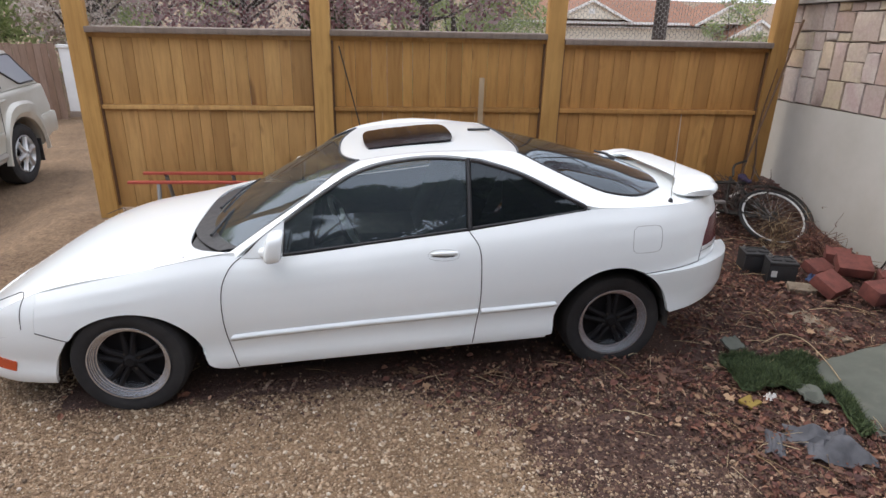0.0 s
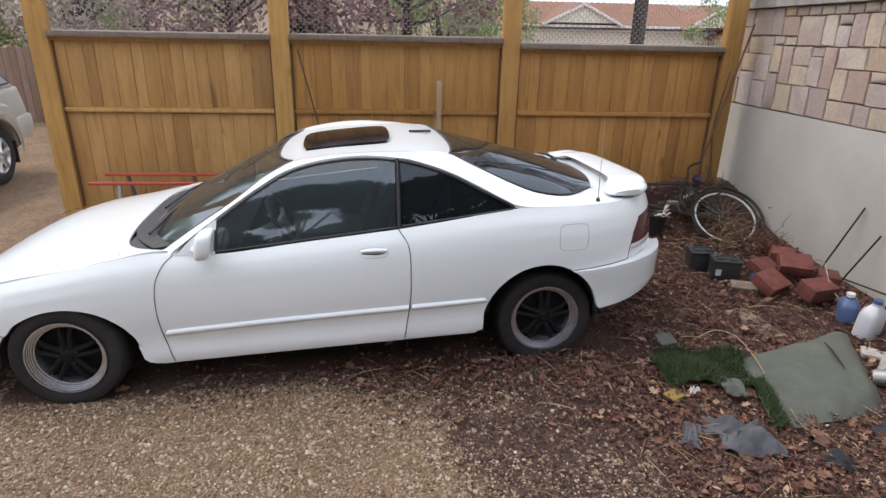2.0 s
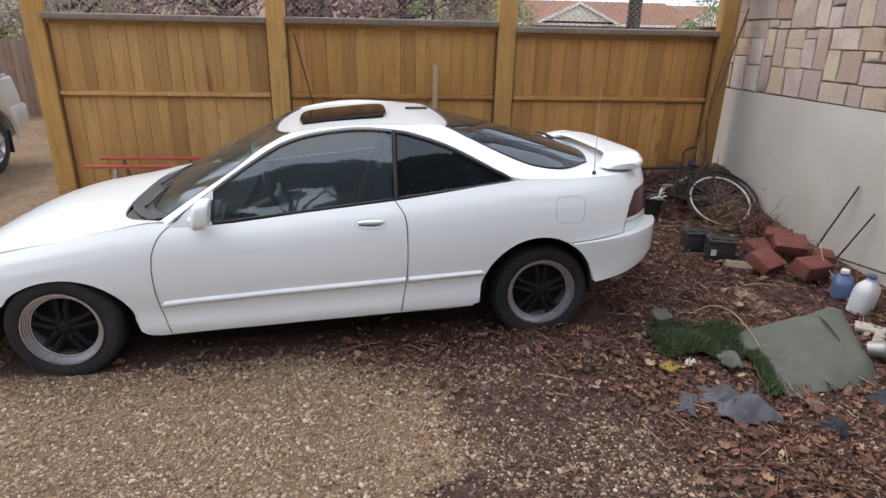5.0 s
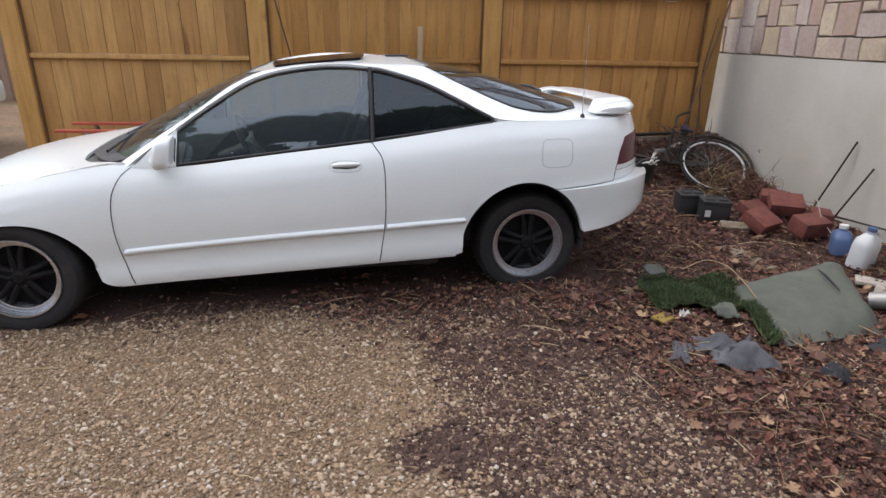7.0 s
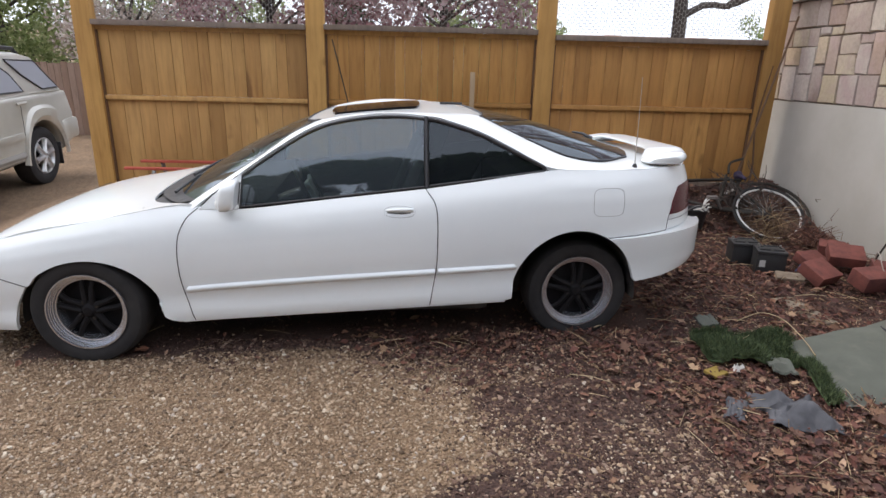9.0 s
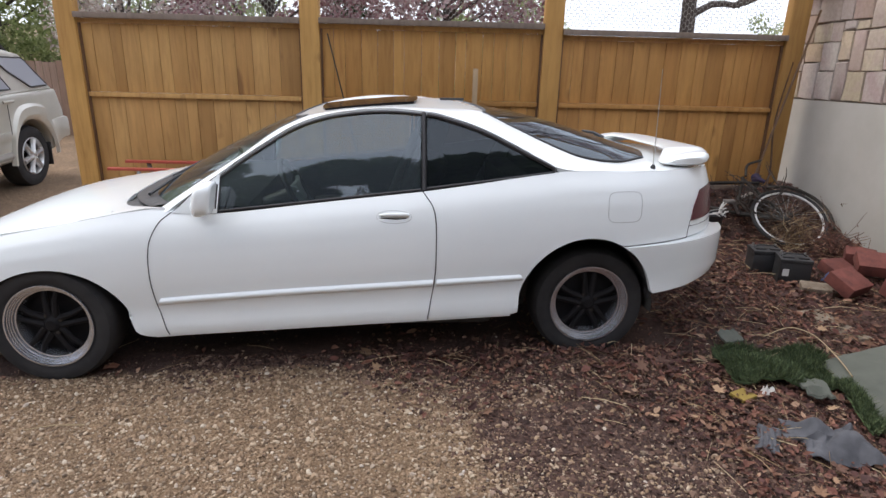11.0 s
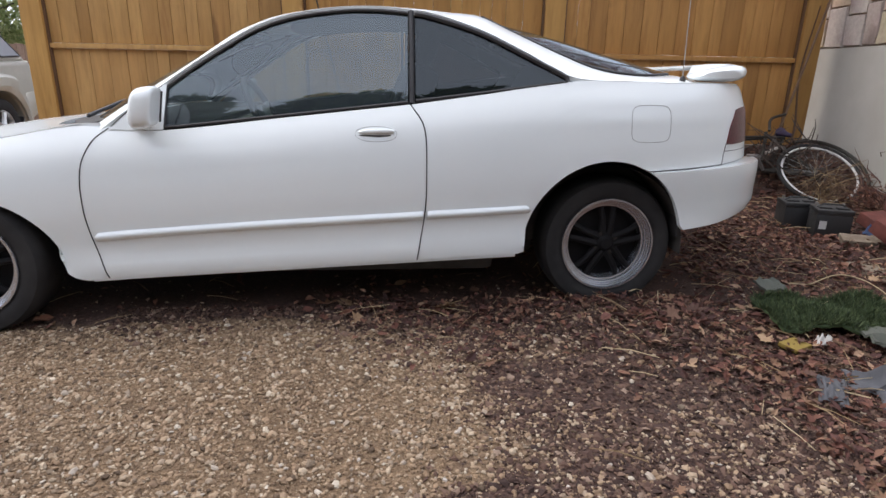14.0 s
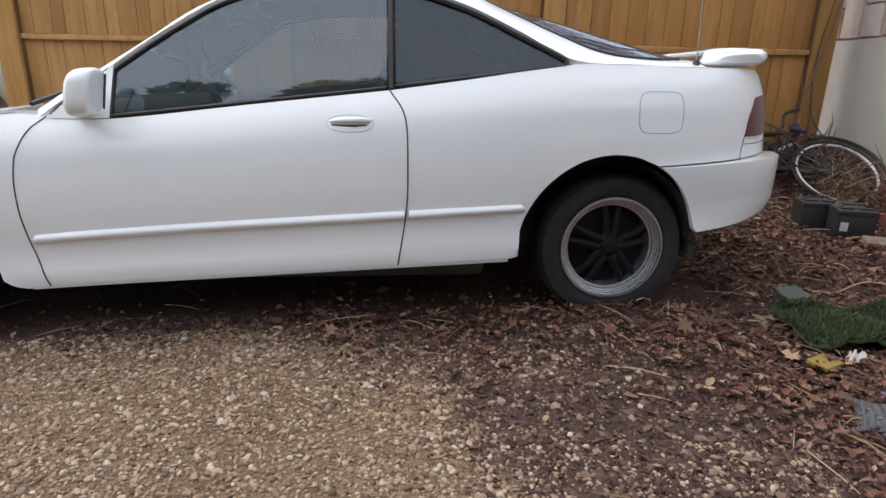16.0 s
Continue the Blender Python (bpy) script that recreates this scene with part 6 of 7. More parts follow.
def turf(x, y, sx, sy, rz, count, seed, label):
    """A scrap of artificial turf: a backing and its many short blades."""
    rs = np.random.RandomState(seed)
    t = thing("turf_scrap", pose(x, y, 0, 0, 0, rz), label, "turf", "turf scraps")
    m_ = Matrix.Rotation(radians(rz), 3, "Z")

    def lift(a, b_):
        w = m_ @ Vector((a, b_, 0))
        return gz(x + w.x, y + w.y) + 0.03 + 0.06 * (noise.noise((w.x * 5, w.y * 5, seed)) + 0.4)

    rows_ = [[(sx * (2 * i / 16 - 1) * (1 + 0.25 * noise.noise((i * 0.5, j * 0.4, seed + 3.0))), sy * (2 * j / 12 - 1) * (1 + 0.3 * noise.noise((i * 0.4, j * 0.5, seed + 8.0))), 0) for i in range(17)] for j in range(13)]
    rows_ = [[(a, b_, lift(a, b_)) for a, b_, c_ in r_] for r_ in rows_]
    part("backing", sheet(bmesh.new(), rows_, 0.01), TURF, t)
    vs, fs = [], []
    for k in range(count):
        i, j = rs.uniform(0, 15.9), rs.uniform(0, 11.9)
        q = rows_[int(j)][int(i)]
        q2 = rows_[int(j) + 1][int(i) + 1]
        a, b_ = q[0] + (q2[0] - q[0]) * (i % 1), q[1] + (q2[1] - q[1]) * (j % 1)
        z = lift(a, b_)
        d = rs.normal(size=2) * 0.015
        w = rs.normal(size=2) * 0.0022
        n0 = len(vs)
        vs += [(a - w[0], b_ - w[1], z), (a + w[0], b_ + w[1], z), (a + d[0], b_ + d[1], z + rs.uniform(0.016, 0.042))]
        fs.append((n0, n0 + 1, n0 + 2))
    from_arrays("tuft", vs, fs, TURF, t)


turf(2.55, 2.86, 0.25, 0.17, -4, 13000, 2, "scrap of dark green artificial turf on leaves")
turf(2.755, 2.51, 0.035, 0.19, -13, 2600, 5, "narrow strip of green artificial turf by the pad")
pd = part("pad_scrap", sheet(bmesh.new(), [[(2.58 + 0.10 * i / 6 - 0.02 * j / 5, 2.74 - 0.16 * j / 5 - 0.03 * i / 6, 0.068 + 0.04 * noise.noise((i * 0.6, j * 0.6, 1.0))) for i in range(7)] for j in range(6)], 0.012, True), PAD)
tagged(pd, "small piece of olive-grey foam on turf", "mat")
pd = part("pad_scrap", sheet(bmesh.new(), [[(2.40 + 0.11 * i / 6, 3.2 - 0.13 * j / 5 + 0.03 * i / 6, 0.07 + 0.02 * noise.noise((i * 0.7, j * 0.6, 4.0))) for i in range(7)] for j in range(6)], 0.012, True), PAD)
tagged(pd, "small piece of olive-grey foam among leaves", "mat")

yel = part("sponge", boxed((-0.05, -0.04, 0), (0.05, 0.04, 0.02), 0.009, at_ground(2.29, 2.63, 28, 0.012)), YELLOW)
tagged(yel, "small yellow sponge lying on dead leaves", "sponge")

# jugs, pot, rubble and plank


def jug(x, y, rz, mat, h, label, lean=0.0):
    t = thing("plastic_jug", at_ground(x, y, rz), label, "jug", "jugs by the wall")
    t.matrix_world = at_ground(x, y, rz) @ Matrix.Rotation(radians(lean), 4, "X")
    bm = bmesh.new()
    rings = []
    for z, w, d in ((0, 0.07, 0.05), (0.01, 0.085, 0.062), (h * 0.62, 0.085, 0.062), (h * 0.78, 0.07, 0.055), (h * 0.9, 0.035, 0.032), (h * 0.93, 0.024, 0.024), (h, 0.024, 0.024)):
        rings.append([bm.verts.new((w * (abs(math.cos(a)) ** 0.6) * math.copysign(1, math.cos(a)), d * (abs(math.sin(a)) ** 0.6) * math.copysign(1, math.sin(a)), z)) for a in np.linspace(0, 2 * math.pi, 24, endpoint=False)])
    for r0, r1 in zip(rings, rings[1:]):
        for j in range(24):
            bm.faces.new((r0[j], r0[(j + 1) % 24], r1[(j + 1) % 24], r1[j]))
    bm.faces.new(rings[0][::-1])
    bm.faces.new(rings[-1])
    part("bottle", bm, mat, t)
    part("grip", tube(bmesh.new(), spline([(0.03, 0, h * 0.92), (0.08, 0, h * 0.9), (0.088, 0, h * 0.75), (0.08, 0, h * 0.6)], 10), 0.011, 8), mat, t)
    part("cap", lathe(bmesh.new(), [(0.027, h), (0.027, h + 0.022), (0, h + 0.022)], 16, "z"), LABEL if mat is JUG_BLUE else JUG_BLUE, t)


jug(3.78, 3.16, 25, JUG_WHITE, 0.24, "milky white plastic jug by the stucco wall", 4)
jug(3.80, 3.37, 60, JUG_BLUE, 0.17, "blue plastic jug by the stucco wall", -3)
pot = part("tin_can", lathe(bmesh.new(), [(0, 0.0), (0.045, 0.0), (0.05, 0.1), (0.053, 0.1), (0.05, 0.095), (0.044, 0.006), (0, 0.006)], 24, "z"), GALV)
pot.matrix_world = at_ground(3.48, 2.68, 40, 0.06) @ Matrix.Rotation(radians(70), 4, "X")
tagged(pot, "open silver tin can lying in rubble", "can")
rng = random.Random(21)
for k in range(16):
    x, y = 3.72 + rng.uniform(-0.12, 0.34), 2.88 + rng.uniform(-0.28, 0.22)
    bm = boxed((-rng.uniform(0.05, 0.13), -rng.uniform(0.03, 0.07), -0.012), (rng.uniform(0.05, 0.13), rng.uniform(0.03, 0.07), 0.012), 0.006)
    r_ = part("rubble_piece", bm, SCRAP)
    r_.matrix_world = at_ground(x, y, rng.uniform(0, 180), 0.02 + 0.012 * (k % 4)) @ Matrix.Rotation(radians(rng.uniform(-16, 16)), 4, "X") @ Matrix.Rotation(radians(rng.uniform(-12, 12)), 4, "Y")
    tagged(r_, "pale flat piece of broken rubble", "rubble", "rubble by the pad")
plank = part("paving_slab", boxed((-0.08, -0.2, -0.02), (0.08, 0.2, 0.018), 0.012), DIRTY)
plank.matrix_world = at_ground(3.2, 3.42, 12, 0.0)
tagged(plank, "worn tan concrete slab sunk in leaves", "slab")
slab2 = part("broken_slab", boxed((-0.12, -0.06, -0.02), (0.12, 0.06, 0.025), 0.012), DIRTY)
slab2.matrix_world = at_ground(3.42, 3.92, -20, 0.02) @ Matrix.Rotation(radians(6), 4, "X")
tagged(slab2, "broken piece of concrete by the bricks", "slab")
crumple("blue_scrap", 3.56, 4.06, 0.045, 0.035, 0.07, JUG_BLUE, 17, "crumpled scrap of blue plastic by the bricks", "scrap", 20)

# loose red blocks
BLOCKS = ((3.52, 3.84, 0.06, 28, 24, 0.26, 0.20, 0.09), (3.81, 4.01, 0.09, -22, 20, 0.26, 0.19, 0.09), (3.74, 3.63, 0.05, 12, 12, 0.25, 0.16, 0.12), (3.96, 3.83, 0.0, 62, 4, 0.2, 0.15, 0.12), (3.70, 4.22, 0.0, 15, 16, 0.22, 0.16, 0.08),
          (3.90, 4.30, 0.02, -30, 10, 0.2, 0.15, 0.1), (3.62, 3.97, -0.02, 70, 0, 0.2, 0.15, 0.08), (3.86, 3.72, -0.03, 40, 0, 0.2, 0.15, 0.08))
for x, y, dz, rz, rx, w, d, h in BLOCKS:
    w, d, h = w * 0.88, d * 0.92, h * 0.92
    bl = part("red_block", boxed((-w / 2, -d / 2, 0), (w / 2, d / 2, h), 0.009), BRICK)
    bl.matrix_world = at_ground(x, y, rz, dz) @ Matrix.Rotation(radians(rx), 4, "X")
    tagged(bl, "loose red clay paving block in the heap", "brick", "loose red blocks")

# pale cord on the turf, tangle of twigs by the bicycle, hose end
cord = part("pale_cord", tube(bmesh.new(), spline([(2.62, 3.12, 0.08), (2.78, 3.17, 0.11), (2.88, 3.1, 0.1), (2.90, 2.92, 0.07), (2.87, 2.75, 0.06)], 24), 0.0034, 6), STRAW)
tagged(cord, "pale dry stem bent over the turf", "stem")
cord = part("white_cable", tube(bmesh.new(), spline([(3.92, 3.86, 0.2), (3.84, 3.74, 0.3), (3.82, 3.62, 0.2), (3.84, 3.5, 0.12)], 20), 0.0035, 6), SCRAP)
tagged(cord, "short white cable end by the jugs", "cable")


def tangle(name, cx, cy, cz, r_, count, seed, mat, label, thick=0.003, length=0.35):
    rr = random.Random(seed)
    bm = bmesh.new()
    for k in range(count):
        a = Vector((rr.gauss(0, r_ * 0.5), rr.gauss(0, r_ * 0.5), abs(rr.gauss(0, 0.1))))
        d = Vector((rr.uniform(-1, 1), rr.uniform(-1, 1), rr.uniform(-0.3, 0.8))).normalized() * length * rr.uniform(0.4, 1)
        m_ = a + d * 0.5 + Vector((rr.uniform(-1, 1), rr.uniform(-1, 1), rr.uniform(-1, 1))) * 0.06
        tube(bm, [a, m_, a + d], [thick, thick * 0.8, thick * 0.4], 4, caps=False)
    ob = part(name, bm, mat)
    ob.location = (cx, cy, cz)
    return tagged(ob, label, "twigs", kind="stuff")


tangle("dry_twigs", 3.72, 4.82, gz(3.72, 4.82), 0.2, 110, 3, TWIG, "tangle of dry brown twigs in the bicycle wheel", length=0.32)
tangle("dark_twigs", 3.6, 5.2, gz(3.6, 5.2) + 0.05, 0.22, 90, 4, BARK, "dark tangle of dead stems behind the bicycle", 0.005, 0.36)
tangle("dry_stalks", 3.62, 4.7, gz(3.62, 4.7), 0.16, 40, 6, STRAW, "pale dry stalks in the bicycle wheel", 0.0025, 0.28)
tangle("red_twigs", 3.86, 4.52, gz(3.86, 4.52), 0.18, 90, 9, LEAF, "reddish dry twigs by the red blocks", 0.0035, 0.17)

# ---- loose ground cover ----


def scatter_points(rs, count, x0, x1, y0, y1, keep):
    out = []
    while len(out) < count:
        xs, ys = rs.uniform(x0, x1, 4000), rs.uniform(y0, y1, 4000)
        k = rs.uniform(0, 1, 4000)
        for a, b_, q in zip(xs, ys, k):
            if q < keep(a, b_):
                out.append((a, b_, gz(a, b_)))
    return np.array(out[:count])


def turned(rs, n_, tilt):
    """n random turns: any heading, leaning by about tilt radians."""
    yaw = rs.uniform(0, 2 * np.pi, n_)
    a, b_ = rs.normal(0, tilt, n_), rs.normal(0, tilt, n_)
    cz_, sz_, ca, sa_, cb, sb_ = np.cos(yaw), np.sin(yaw), np.cos(a), np.sin(a), np.cos(b_), np.sin(b_)
    Z, o = np.zeros(n_), np.ones(n_)
    rz_ = np.stack([np.stack([cz_, -sz_, Z], 1), np.stack([sz_, cz_, Z], 1), np.stack([Z, Z, o], 1)], 1)
    rx_ = np.stack([np.stack([o, Z, Z], 1), np.stack([Z, ca, -sa_], 1), np.stack([Z, sa_, ca], 1)], 1)
    ry_ = np.stack([np.stack([cb, Z, sb_], 1), np.stack([Z, o, Z], 1), np.stack([-sb_, Z, cb], 1)], 1)
    return rz_ @ rx_ @ ry_


def many(name, base, faces, pos, rot, scale, mat, label, category, jitter=0.0, rs=None, smooth=False):
    """One mesh of many turned, scaled copies of a small shape."""
    n_, k = len(pos), len(base)
    b_ = np.repeat(base[None], n_, 0)
    if jitter:
        b_ = b_ * (1 + rs.uniform(-jitter, jitter, b_.shape))
    v_ = np.einsum("nij,nkj->nki", rot, b_ * scale[:, None, :]) + pos[:, None, :]
    f_ = np.array(faces)[None] + (np.arange(n_) * k)[:, None, None]
    ob = from_arrays(name, v_.reshape(-1, 3).tolist(), f_.reshape(-1, len(faces[0])).tolist(), mat, smooth=smooth)
    return tagged(ob, label, category, kind="stuff")


phi = (1 + 5 ** 0.5) / 2
ICO = np.array([(-1, phi, 0), (1, phi, 0), (-1, -phi, 0), (1, -phi, 0), (0, -1, phi), (0, 1, phi), (0, -1, -phi), (0, 1, -phi), (phi, 0, -1), (phi, 0, 1), (-phi, 0, -1), (-phi, 0, 1)], float) / 1.9
ICO_F = [(0, 11, 5), (0, 5, 1), (0, 1, 7), (0, 7, 10), (0, 10, 11), (1, 5, 9), (5, 11, 4), (11, 10, 2), (10, 7, 6), (7, 1, 8), (3, 9, 4), (3, 4, 2), (3, 2, 6), (3, 6, 8), (3, 8, 9), (4, 9, 5), (2, 4, 11), (6, 2, 10), (8, 6, 7), (9, 8, 1)]
rs = np.random.RandomState(77)


def leaf_keep(x, y):
    xs, ys = zip(*LEAF_EDGE)
    m_ = step(-0.3, 0.3, y - float(np.interp(x, xs, ys)) + 0.28 * noise.noise((x * 2.3, y * 2.3, 4.0)))
    patch_ = 0.5 + 0.5 * noise.noise((x * 2.1, y * 2.1, 3.0))
    near = 0.3 + 0.7 * step(0.1, 0.9, x)
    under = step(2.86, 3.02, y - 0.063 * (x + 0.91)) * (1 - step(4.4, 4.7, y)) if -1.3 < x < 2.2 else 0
    return m_ * (0.25 + 0.75 * patch_) * near * (1 - 0.9 * under)


def gravel_keep(x, y):
    m_ = mould_and_shade(x, y)
    patch_ = 0.5 + 0.5 * noise.noise((x * 1.7, y * 1.7, 7.0))
    edge_ = step(-3.4, -2.3, x) * (1 - step(3.2, 4.0, x)) * step(0.35, 1.05, y) * (1 - step(3.0, 3.6, y))
    # pebbles thinned beneath the car so the painted shade shows
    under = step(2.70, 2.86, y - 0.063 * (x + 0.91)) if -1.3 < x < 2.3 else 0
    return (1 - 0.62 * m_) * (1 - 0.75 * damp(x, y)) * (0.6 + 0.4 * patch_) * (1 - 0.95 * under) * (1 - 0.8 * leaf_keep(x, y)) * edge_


pos = scatter_points(rs, 150000, -3.4, 4.0, 0.35, 3.6, gravel_keep)
n_ = len(pos)
sz = 0.0034 * np.exp(rs.normal(0, 0.5, n_)).clip(0.45, 3.4)
scale = sz[:, None] * np.stack([rs.uniform(0.9, 1.5, n_), rs.uniform(0.8, 1.15, n_), rs.uniform(0.5, 0.9, n_)], 1)
pos[:, 2] += sz * 0.25
turn_ = turned(rs, n_, 0.3)
big = sz > 0.0046
OCT = np.array([(1, 0, 0), (-1, 0, 0), (0, 1, 0), (0, -1, 0), (0, 0, 1), (0, 0, -1)], float)
OCT_F = [(0, 2, 4), (2, 1, 4), (1, 3, 4), (3, 0, 4), (2, 0, 5), (1, 2, 5), (3, 1, 5), (0, 3, 5)]
many("gravel", ICO, ICO_F, pos[big], turn_[big], scale[big], PEBBLE, "loose tan gravel pebbles", "gravel", 0.22, rs)
many("fine_gravel", OCT, OCT_F, pos[~big], turn_[~big], scale[~big], PEBBLE, "fine tan gravel between the pebbles", "gravel", 0.3, rs, True)

pos = scatter_points(rs, 5200, -2.6, 2.6, 0.5, 3.0, lambda x, y: gravel_keep(x, y) * (1 - 0.6 * mould_and_shade(x, y)) * (0.25 + 0.75 * step(2.6, 1.4, y)))
n_ = len(pos)
sz = 0.0062 * np.exp(rs.normal(0, 0.3, n_)).clip(0.6, 2.0)
scale = sz[:, None] * np.stack([rs.uniform(1.0, 1.6, n_), rs.uniform(0.8, 1.2, n_), rs.uniform(0.5, 0.85, n_)], 1)
pos[:, 2] += sz * 0.3
many("loose_pebbles", ICO, ICO_F, pos, turned(rs, n_, 0.3), scale, PALE_PEBBLE, "larger pale tan and grey pebbles on the gravel", "gravel", 0.2, rs)

LEAF_V = np.array([(-0.5, 0, 0.02), (-0.25, 0.22, 0.09), (-0.22, 0, 0.0), (-0.25, -0.22, 0.08), (0.1, 0.3, 0.13), (0.12, 0, 0.0), (0.1, -0.3, 0.11), (0.38, 0.14, 0.06), (0.38, -0.14, 0.08), (0.55, 0, 0.05)])
LEAF_F = [(0, 2, 1), (0, 3, 2), (1, 2, 5), (1, 5, 4), (2, 3, 6), (2, 6, 5), (4, 5, 7), (5, 6, 8), (5, 8, 9), (5, 9, 7)]


rs = np.random.RandomState(31)
pos = scatter_points(rs, 54000, -1.3, 4.12, 1.1, 5.7, leaf_keep)
n_ = len(pos)
sz = 0.0148 * np.exp(rs.normal(0, 0.6, n_)).clip(0.35, 3.4)
scale = sz[:, None] * np.stack([rs.uniform(0.8, 1.3, n_), rs.uniform(0.7, 1.3, n_), rs.uniform(0.5, 2.6, n_)], 1)
pos[:, 2] += rs.uniform(0.004, 0.034, n_)
many("fallen_leaves", LEAF_V, LEAF_F, pos, turned(rs, n_, 0.35), scale, LEAF, "brown dead leaves lying thick on the ground", "leaves", 0.25, rs)

# leaf crumbs and grit over the damp soil and the edge of the gravel
pos = scatter_points(rs, 26000, -0.4, 2.6, 1.0, 3.0, lambda x, y: mould_and_shade(x, y) * (1 - 0.7 * leaf_keep(x, y)) * (1 - 0.5 * damp(x, y)))
n_ = len(pos)
sz = 0.0062 * np.exp(rs.normal(0, 0.5, n_)).clip(0.4, 2.6)
scale = sz[:, None] * np.stack([rs.uniform(0.8, 1.6, n_), rs.uniform(0.6, 1.3, n_), rs.uniform(0.5, 2.0, n_)], 1)
pos[:, 2] += rs.uniform(0.0, 0.004, n_)
many("leaf_crumbs", OCT, OCT_F, pos, turned(rs, n_, 0.4), scale * np.array([1, 1, 0.35]), CRUMB, "brown leaf crumbs and grit on damp soil", "leaves", 0.3, rs)

# larger lobed leaves, curled and dry
lobes = [(0.5, 0.0), (0.26, 0.12), (0.34, 0.36), (0.1, 0.2), (-0.02, 0.46), (-0.12, 0.17), (-0.34, 0.24), (-0.4, 0.0)]
rim_ = lobes + [(a, -b_) for a, b_ in lobes[-2:0:-1]]
MAPLE_V = np.array([(0, 0, 0)] + [(a, b_, 0.55 * (a * a + b_ * b_)) for a, b_ in rim_])
MAPLE_F = [(0, 1 + k, 1 + (k + 1) % len(rim_)) for k in range(len(rim_))]
pos = scatter_points(rs, 520, -0.6, 3.9, 1.2, 5.4, lambda x, y: 0.01 + leaf_keep(x, y) * (0.35 + 0.65 * step(2.9, 2.2, y)))
named = [(0.525, 3.0), (0.93, 2.93), (0.99, 2.95), (1.62, 2.79), (1.86, 2.78), (1.98, 2.86), (0.45, 2.96), (1.25, 2.84), (1.75, 2.62), (2.72, 2.0), (2.6, 1.93), (2.84, 2.2)]
pos = np.concatenate([pos, np.array([(x, y, gz(x, y)) for x, y in named])])
n_ = len(pos)
pos[:, 2] += rs.uniform(0.014, 0.04, n_)
sz = np.concatenate([rs.uniform(0.03, 0.075, n_ - len(named)), rs.uniform(0.08, 0.115, len(named))])
scale = sz[:, None] * np.stack([rs.uniform(0.85, 1.15, n_), rs.uniform(0.7, 1.1, n_), rs.uniform(0.3, 1.7, n_)], 1)
many("pale_leaves", MAPLE_V, MAPLE_F, pos, turned(rs, n_, 0.38), scale, PALE_LEAF, "curled tan and brown lobed leaves lying on the litter", "leaves", 0.22, rs)

STEM_V = np.array([(-0.5, 0.5, 0), (-0.5, -0.5, 0), (-0.5, 0, 0.8), (0.0, 0.5, 2.0), (0.0, -0.5, 2.0), (0.0, 0, 2.8), (0.5, 0.3, 0.3), (0.5, -0.3, 0.3), (0.5, 0, 0.8)])
STEM_F = [(0, 1, 4, 3), (1, 2, 5, 4), (2, 0, 3, 5), (3, 4, 7, 6), (4, 5, 8, 7), (5, 3, 6, 8)]
pos = scatter_points(rs, 900, -0.8, 4.1, 1.4, 5.2, lambda x, y: 0.02 + leaf_keep(x, y))
n_ = len(pos)
pos[:, 2] += rs.uniform(0.01, 0.04, n_)
scale = np.stack([rs.uniform(0.04, 0.24, n_), rs.uniform(0.0015, 0.0035, n_), rs.uniform(0.002, 0.006, n_)], 1)
many("dry_stems", STEM_V, STEM_F, pos, turned(rs, n_, 0.12), scale, STRAW, "dry straw stems and twigs among leaves", "stems")

# ---- stones of the wall, each a block of its own ----
rng = random.Random(14)
NH, CELL = 11, 0.0785
NW = 100
grid_ = [[False] * NH for _ in range(NW)]
stone_meshes = {}


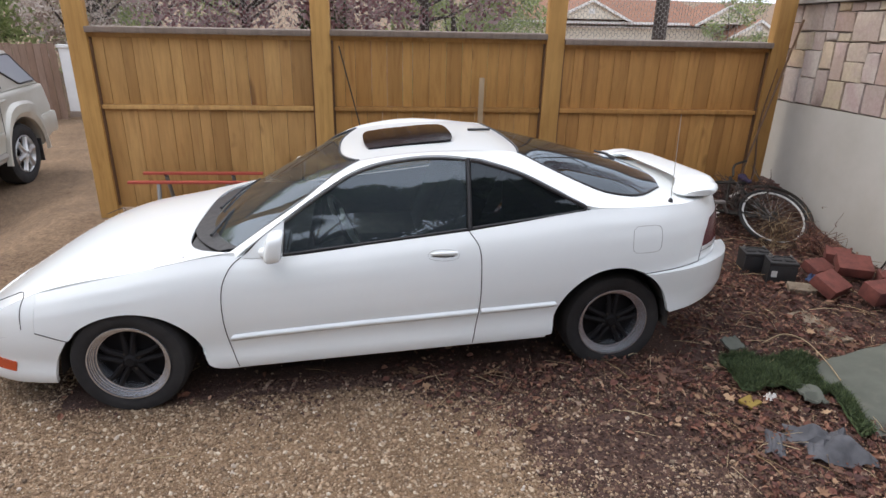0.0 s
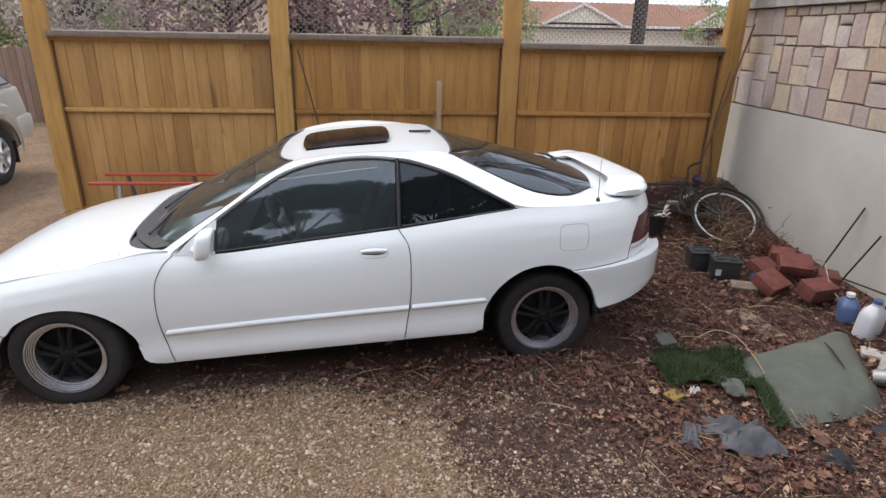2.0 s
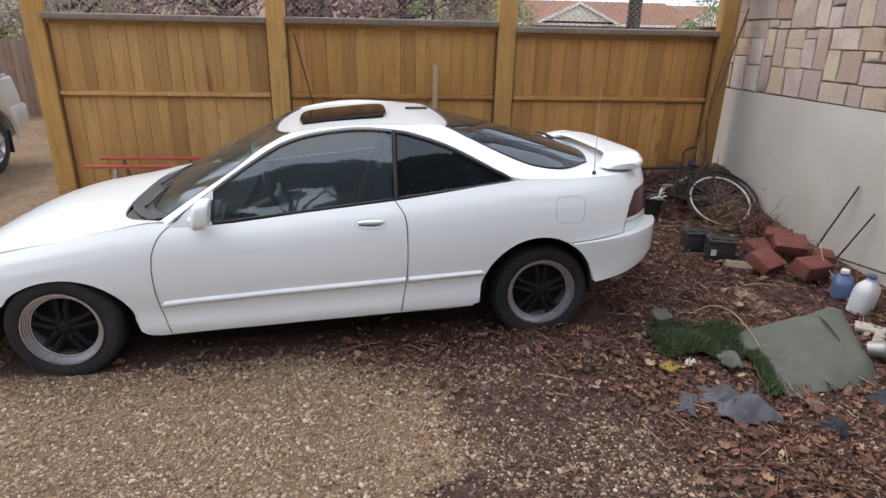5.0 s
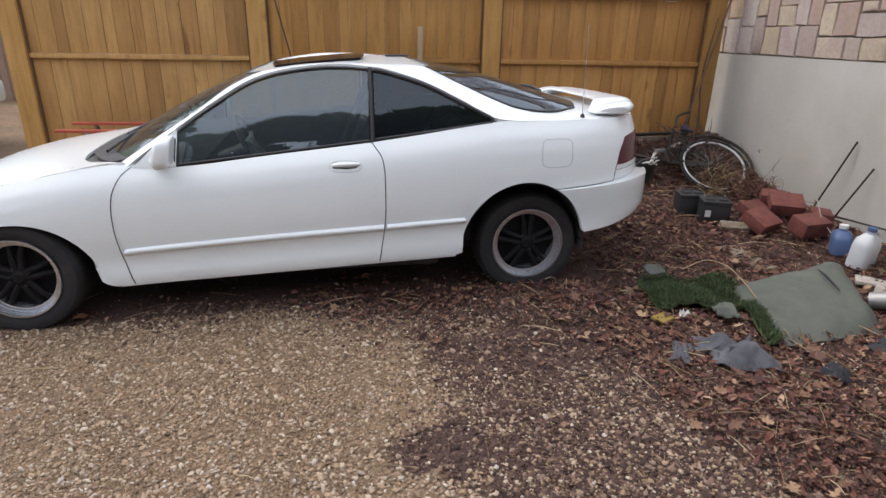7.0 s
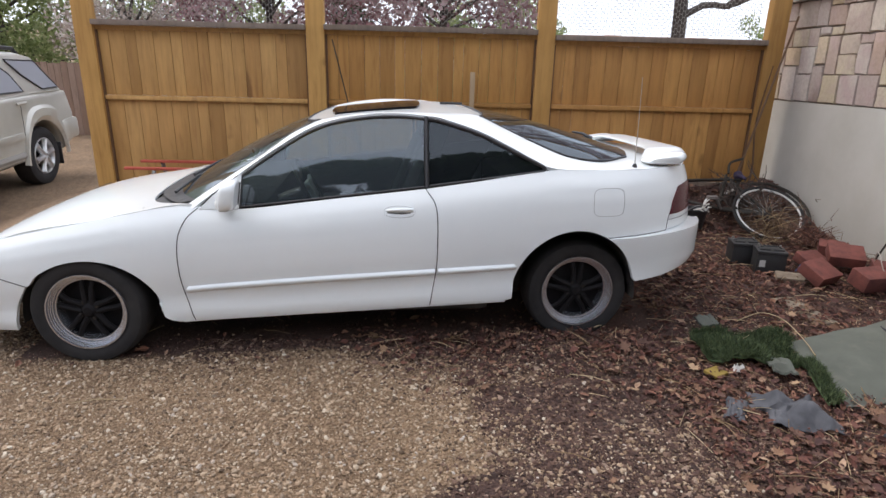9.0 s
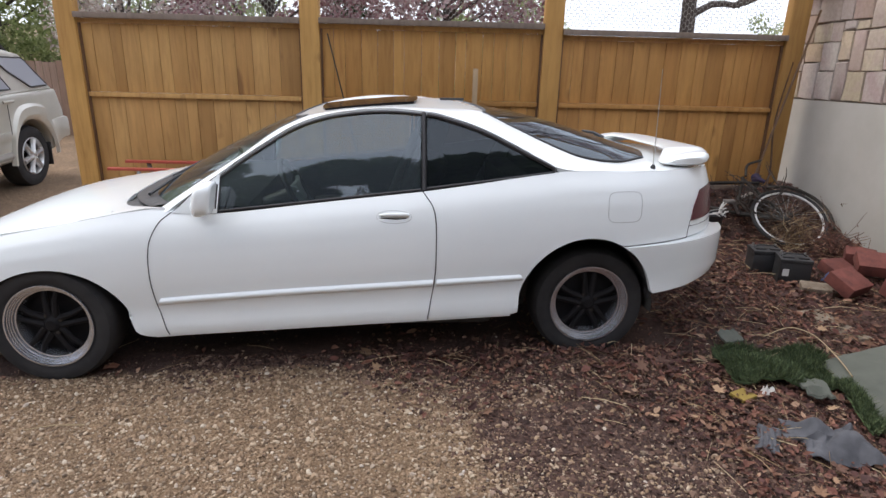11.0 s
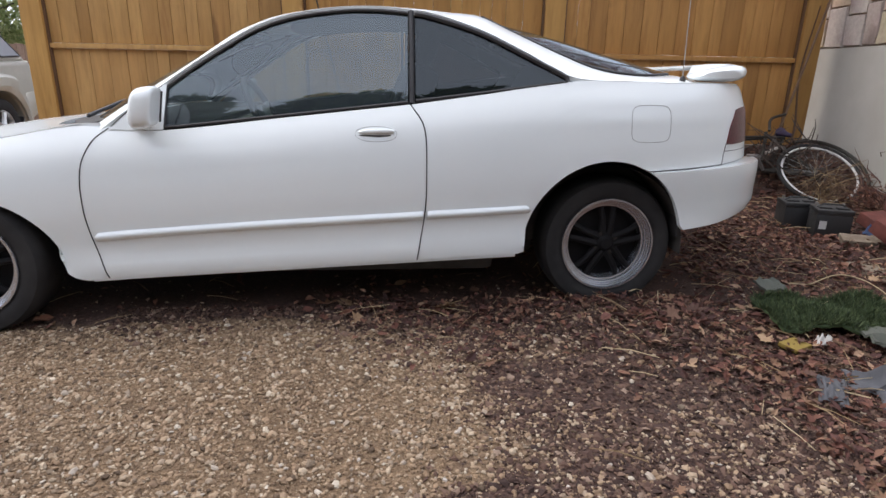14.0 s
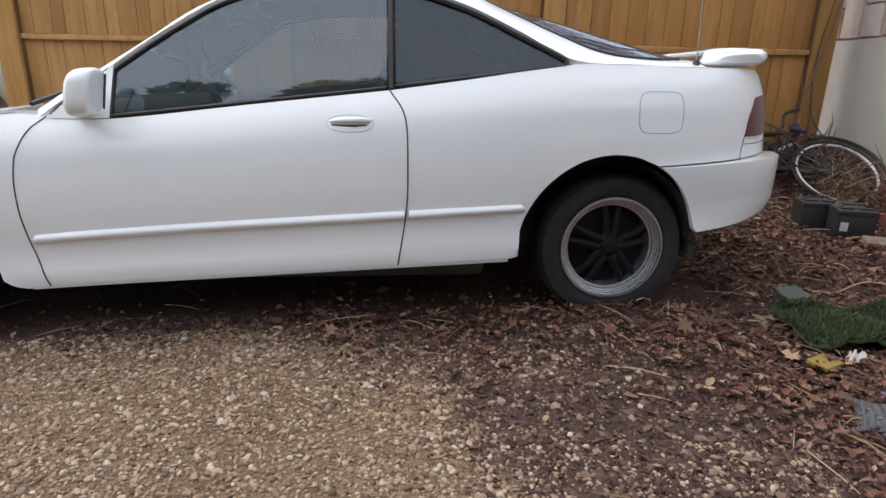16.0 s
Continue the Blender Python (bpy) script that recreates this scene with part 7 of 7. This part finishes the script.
def stone_mesh(w, h, k):
    key = (w, h, k)
    if key not in stone_meshes:
        bm = bmesh.new()
        a, b_ = w * CELL / 2 - 0.004, h * CELL / 2 - 0.004
        rr = random.Random(w * 100 + h * 10 + k)
        j = lambda s: rr.uniform(-s, s)
        cor = [(-a + j(0.006), -b_ + j(0.006)), (a + j(0.006), -b_ + j(0.006)), (a + j(0.006), b_ + j(0.006)), (-a + j(0.006), b_ + j(0.006))]
        pts = []
        for q in range(4):
            p0, p1 = cor[q], cor[(q + 1) % 4]
            pts += [p0, ((p0[0] + p1[0]) / 2 + j(0.005), (p0[1] + p1[1]) / 2 + j(0.005))]
        back = [bm.verts.new((0.05, y, z)) for y, z in pts]
        mid = [bm.verts.new((0.006, y, z)) for y, z in pts]
        front = [bm.verts.new((-0.006 + j(0.004), y * 0.94 if abs(y) > 0.02 else y, z * 0.94 if abs(z) > 0.02 else z)) for y, z in pts]
        for q in range(8):
            bm.faces.new((back[q], back[(q + 1) % 8], mid[(q + 1) % 8], mid[q]))
            bm.faces.new((mid[q], mid[(q + 1) % 8], front[(q + 1) % 8], front[q]))
        c_ = bm.verts.new((-0.012 + j(0.006), j(0.02), j(0.02)))
        for q in range(8):
            bm.faces.new((front[q], front[(q + 1) % 8], c_))
        bmesh.ops.recalc_face_normals(bm, faces=bm.faces)
        stone_meshes[key] = mesh_of(bm, "stone", STONE, 50)
    return stone_meshes[key]


SIZES = [(3, 3), (2, 3), (3, 2), (2, 2), (3, 4), (2, 4), (4, 3), (3, 3), (2, 2), (4, 2), (2, 3), (3, 2)]
for i in range(NW):
    for j in range(NH):
        if grid_[i][j]:
            continue
        rng.shuffle(SIZES)
        for w, h in SIZES + [(1, 3), (1, 2), (2, 1), (3, 1), (1, 1)]:
            if i + w <= NW and j + h <= NH and not any(grid_[i + a][j + b_] for a in range(w) for b_ in range(h)):
                break
        for a in range(w):
            for b_ in range(h):
                grid_[i + a][j + b_] = True
        y = 6.08 - (i + w / 2) * CELL
        z = bandz(y) + 0.004 + (j + h / 2) * CELL
        st = new("stone", stone_mesh(w, h, rng.randrange(2)))
        st.parent = wall
        st.matrix_basis = Matrix.Translation((WALLX + 0.004, y, z)) @ Matrix.Rotation(math.atan(GRADE) * -1, 4, "X")
for k in range(12):
    y0 = 6.1 - k * 0.62
    part("cap_stone", slab(bmesh.new(), WALLX - 0.05, WALLX + 0.4, y0 - 0.614, y0, lambda y: bandz(y) + 0.872, lambda y: bandz(y) + 0.96, 2), CONCRETE, wall, "pale stone cap")
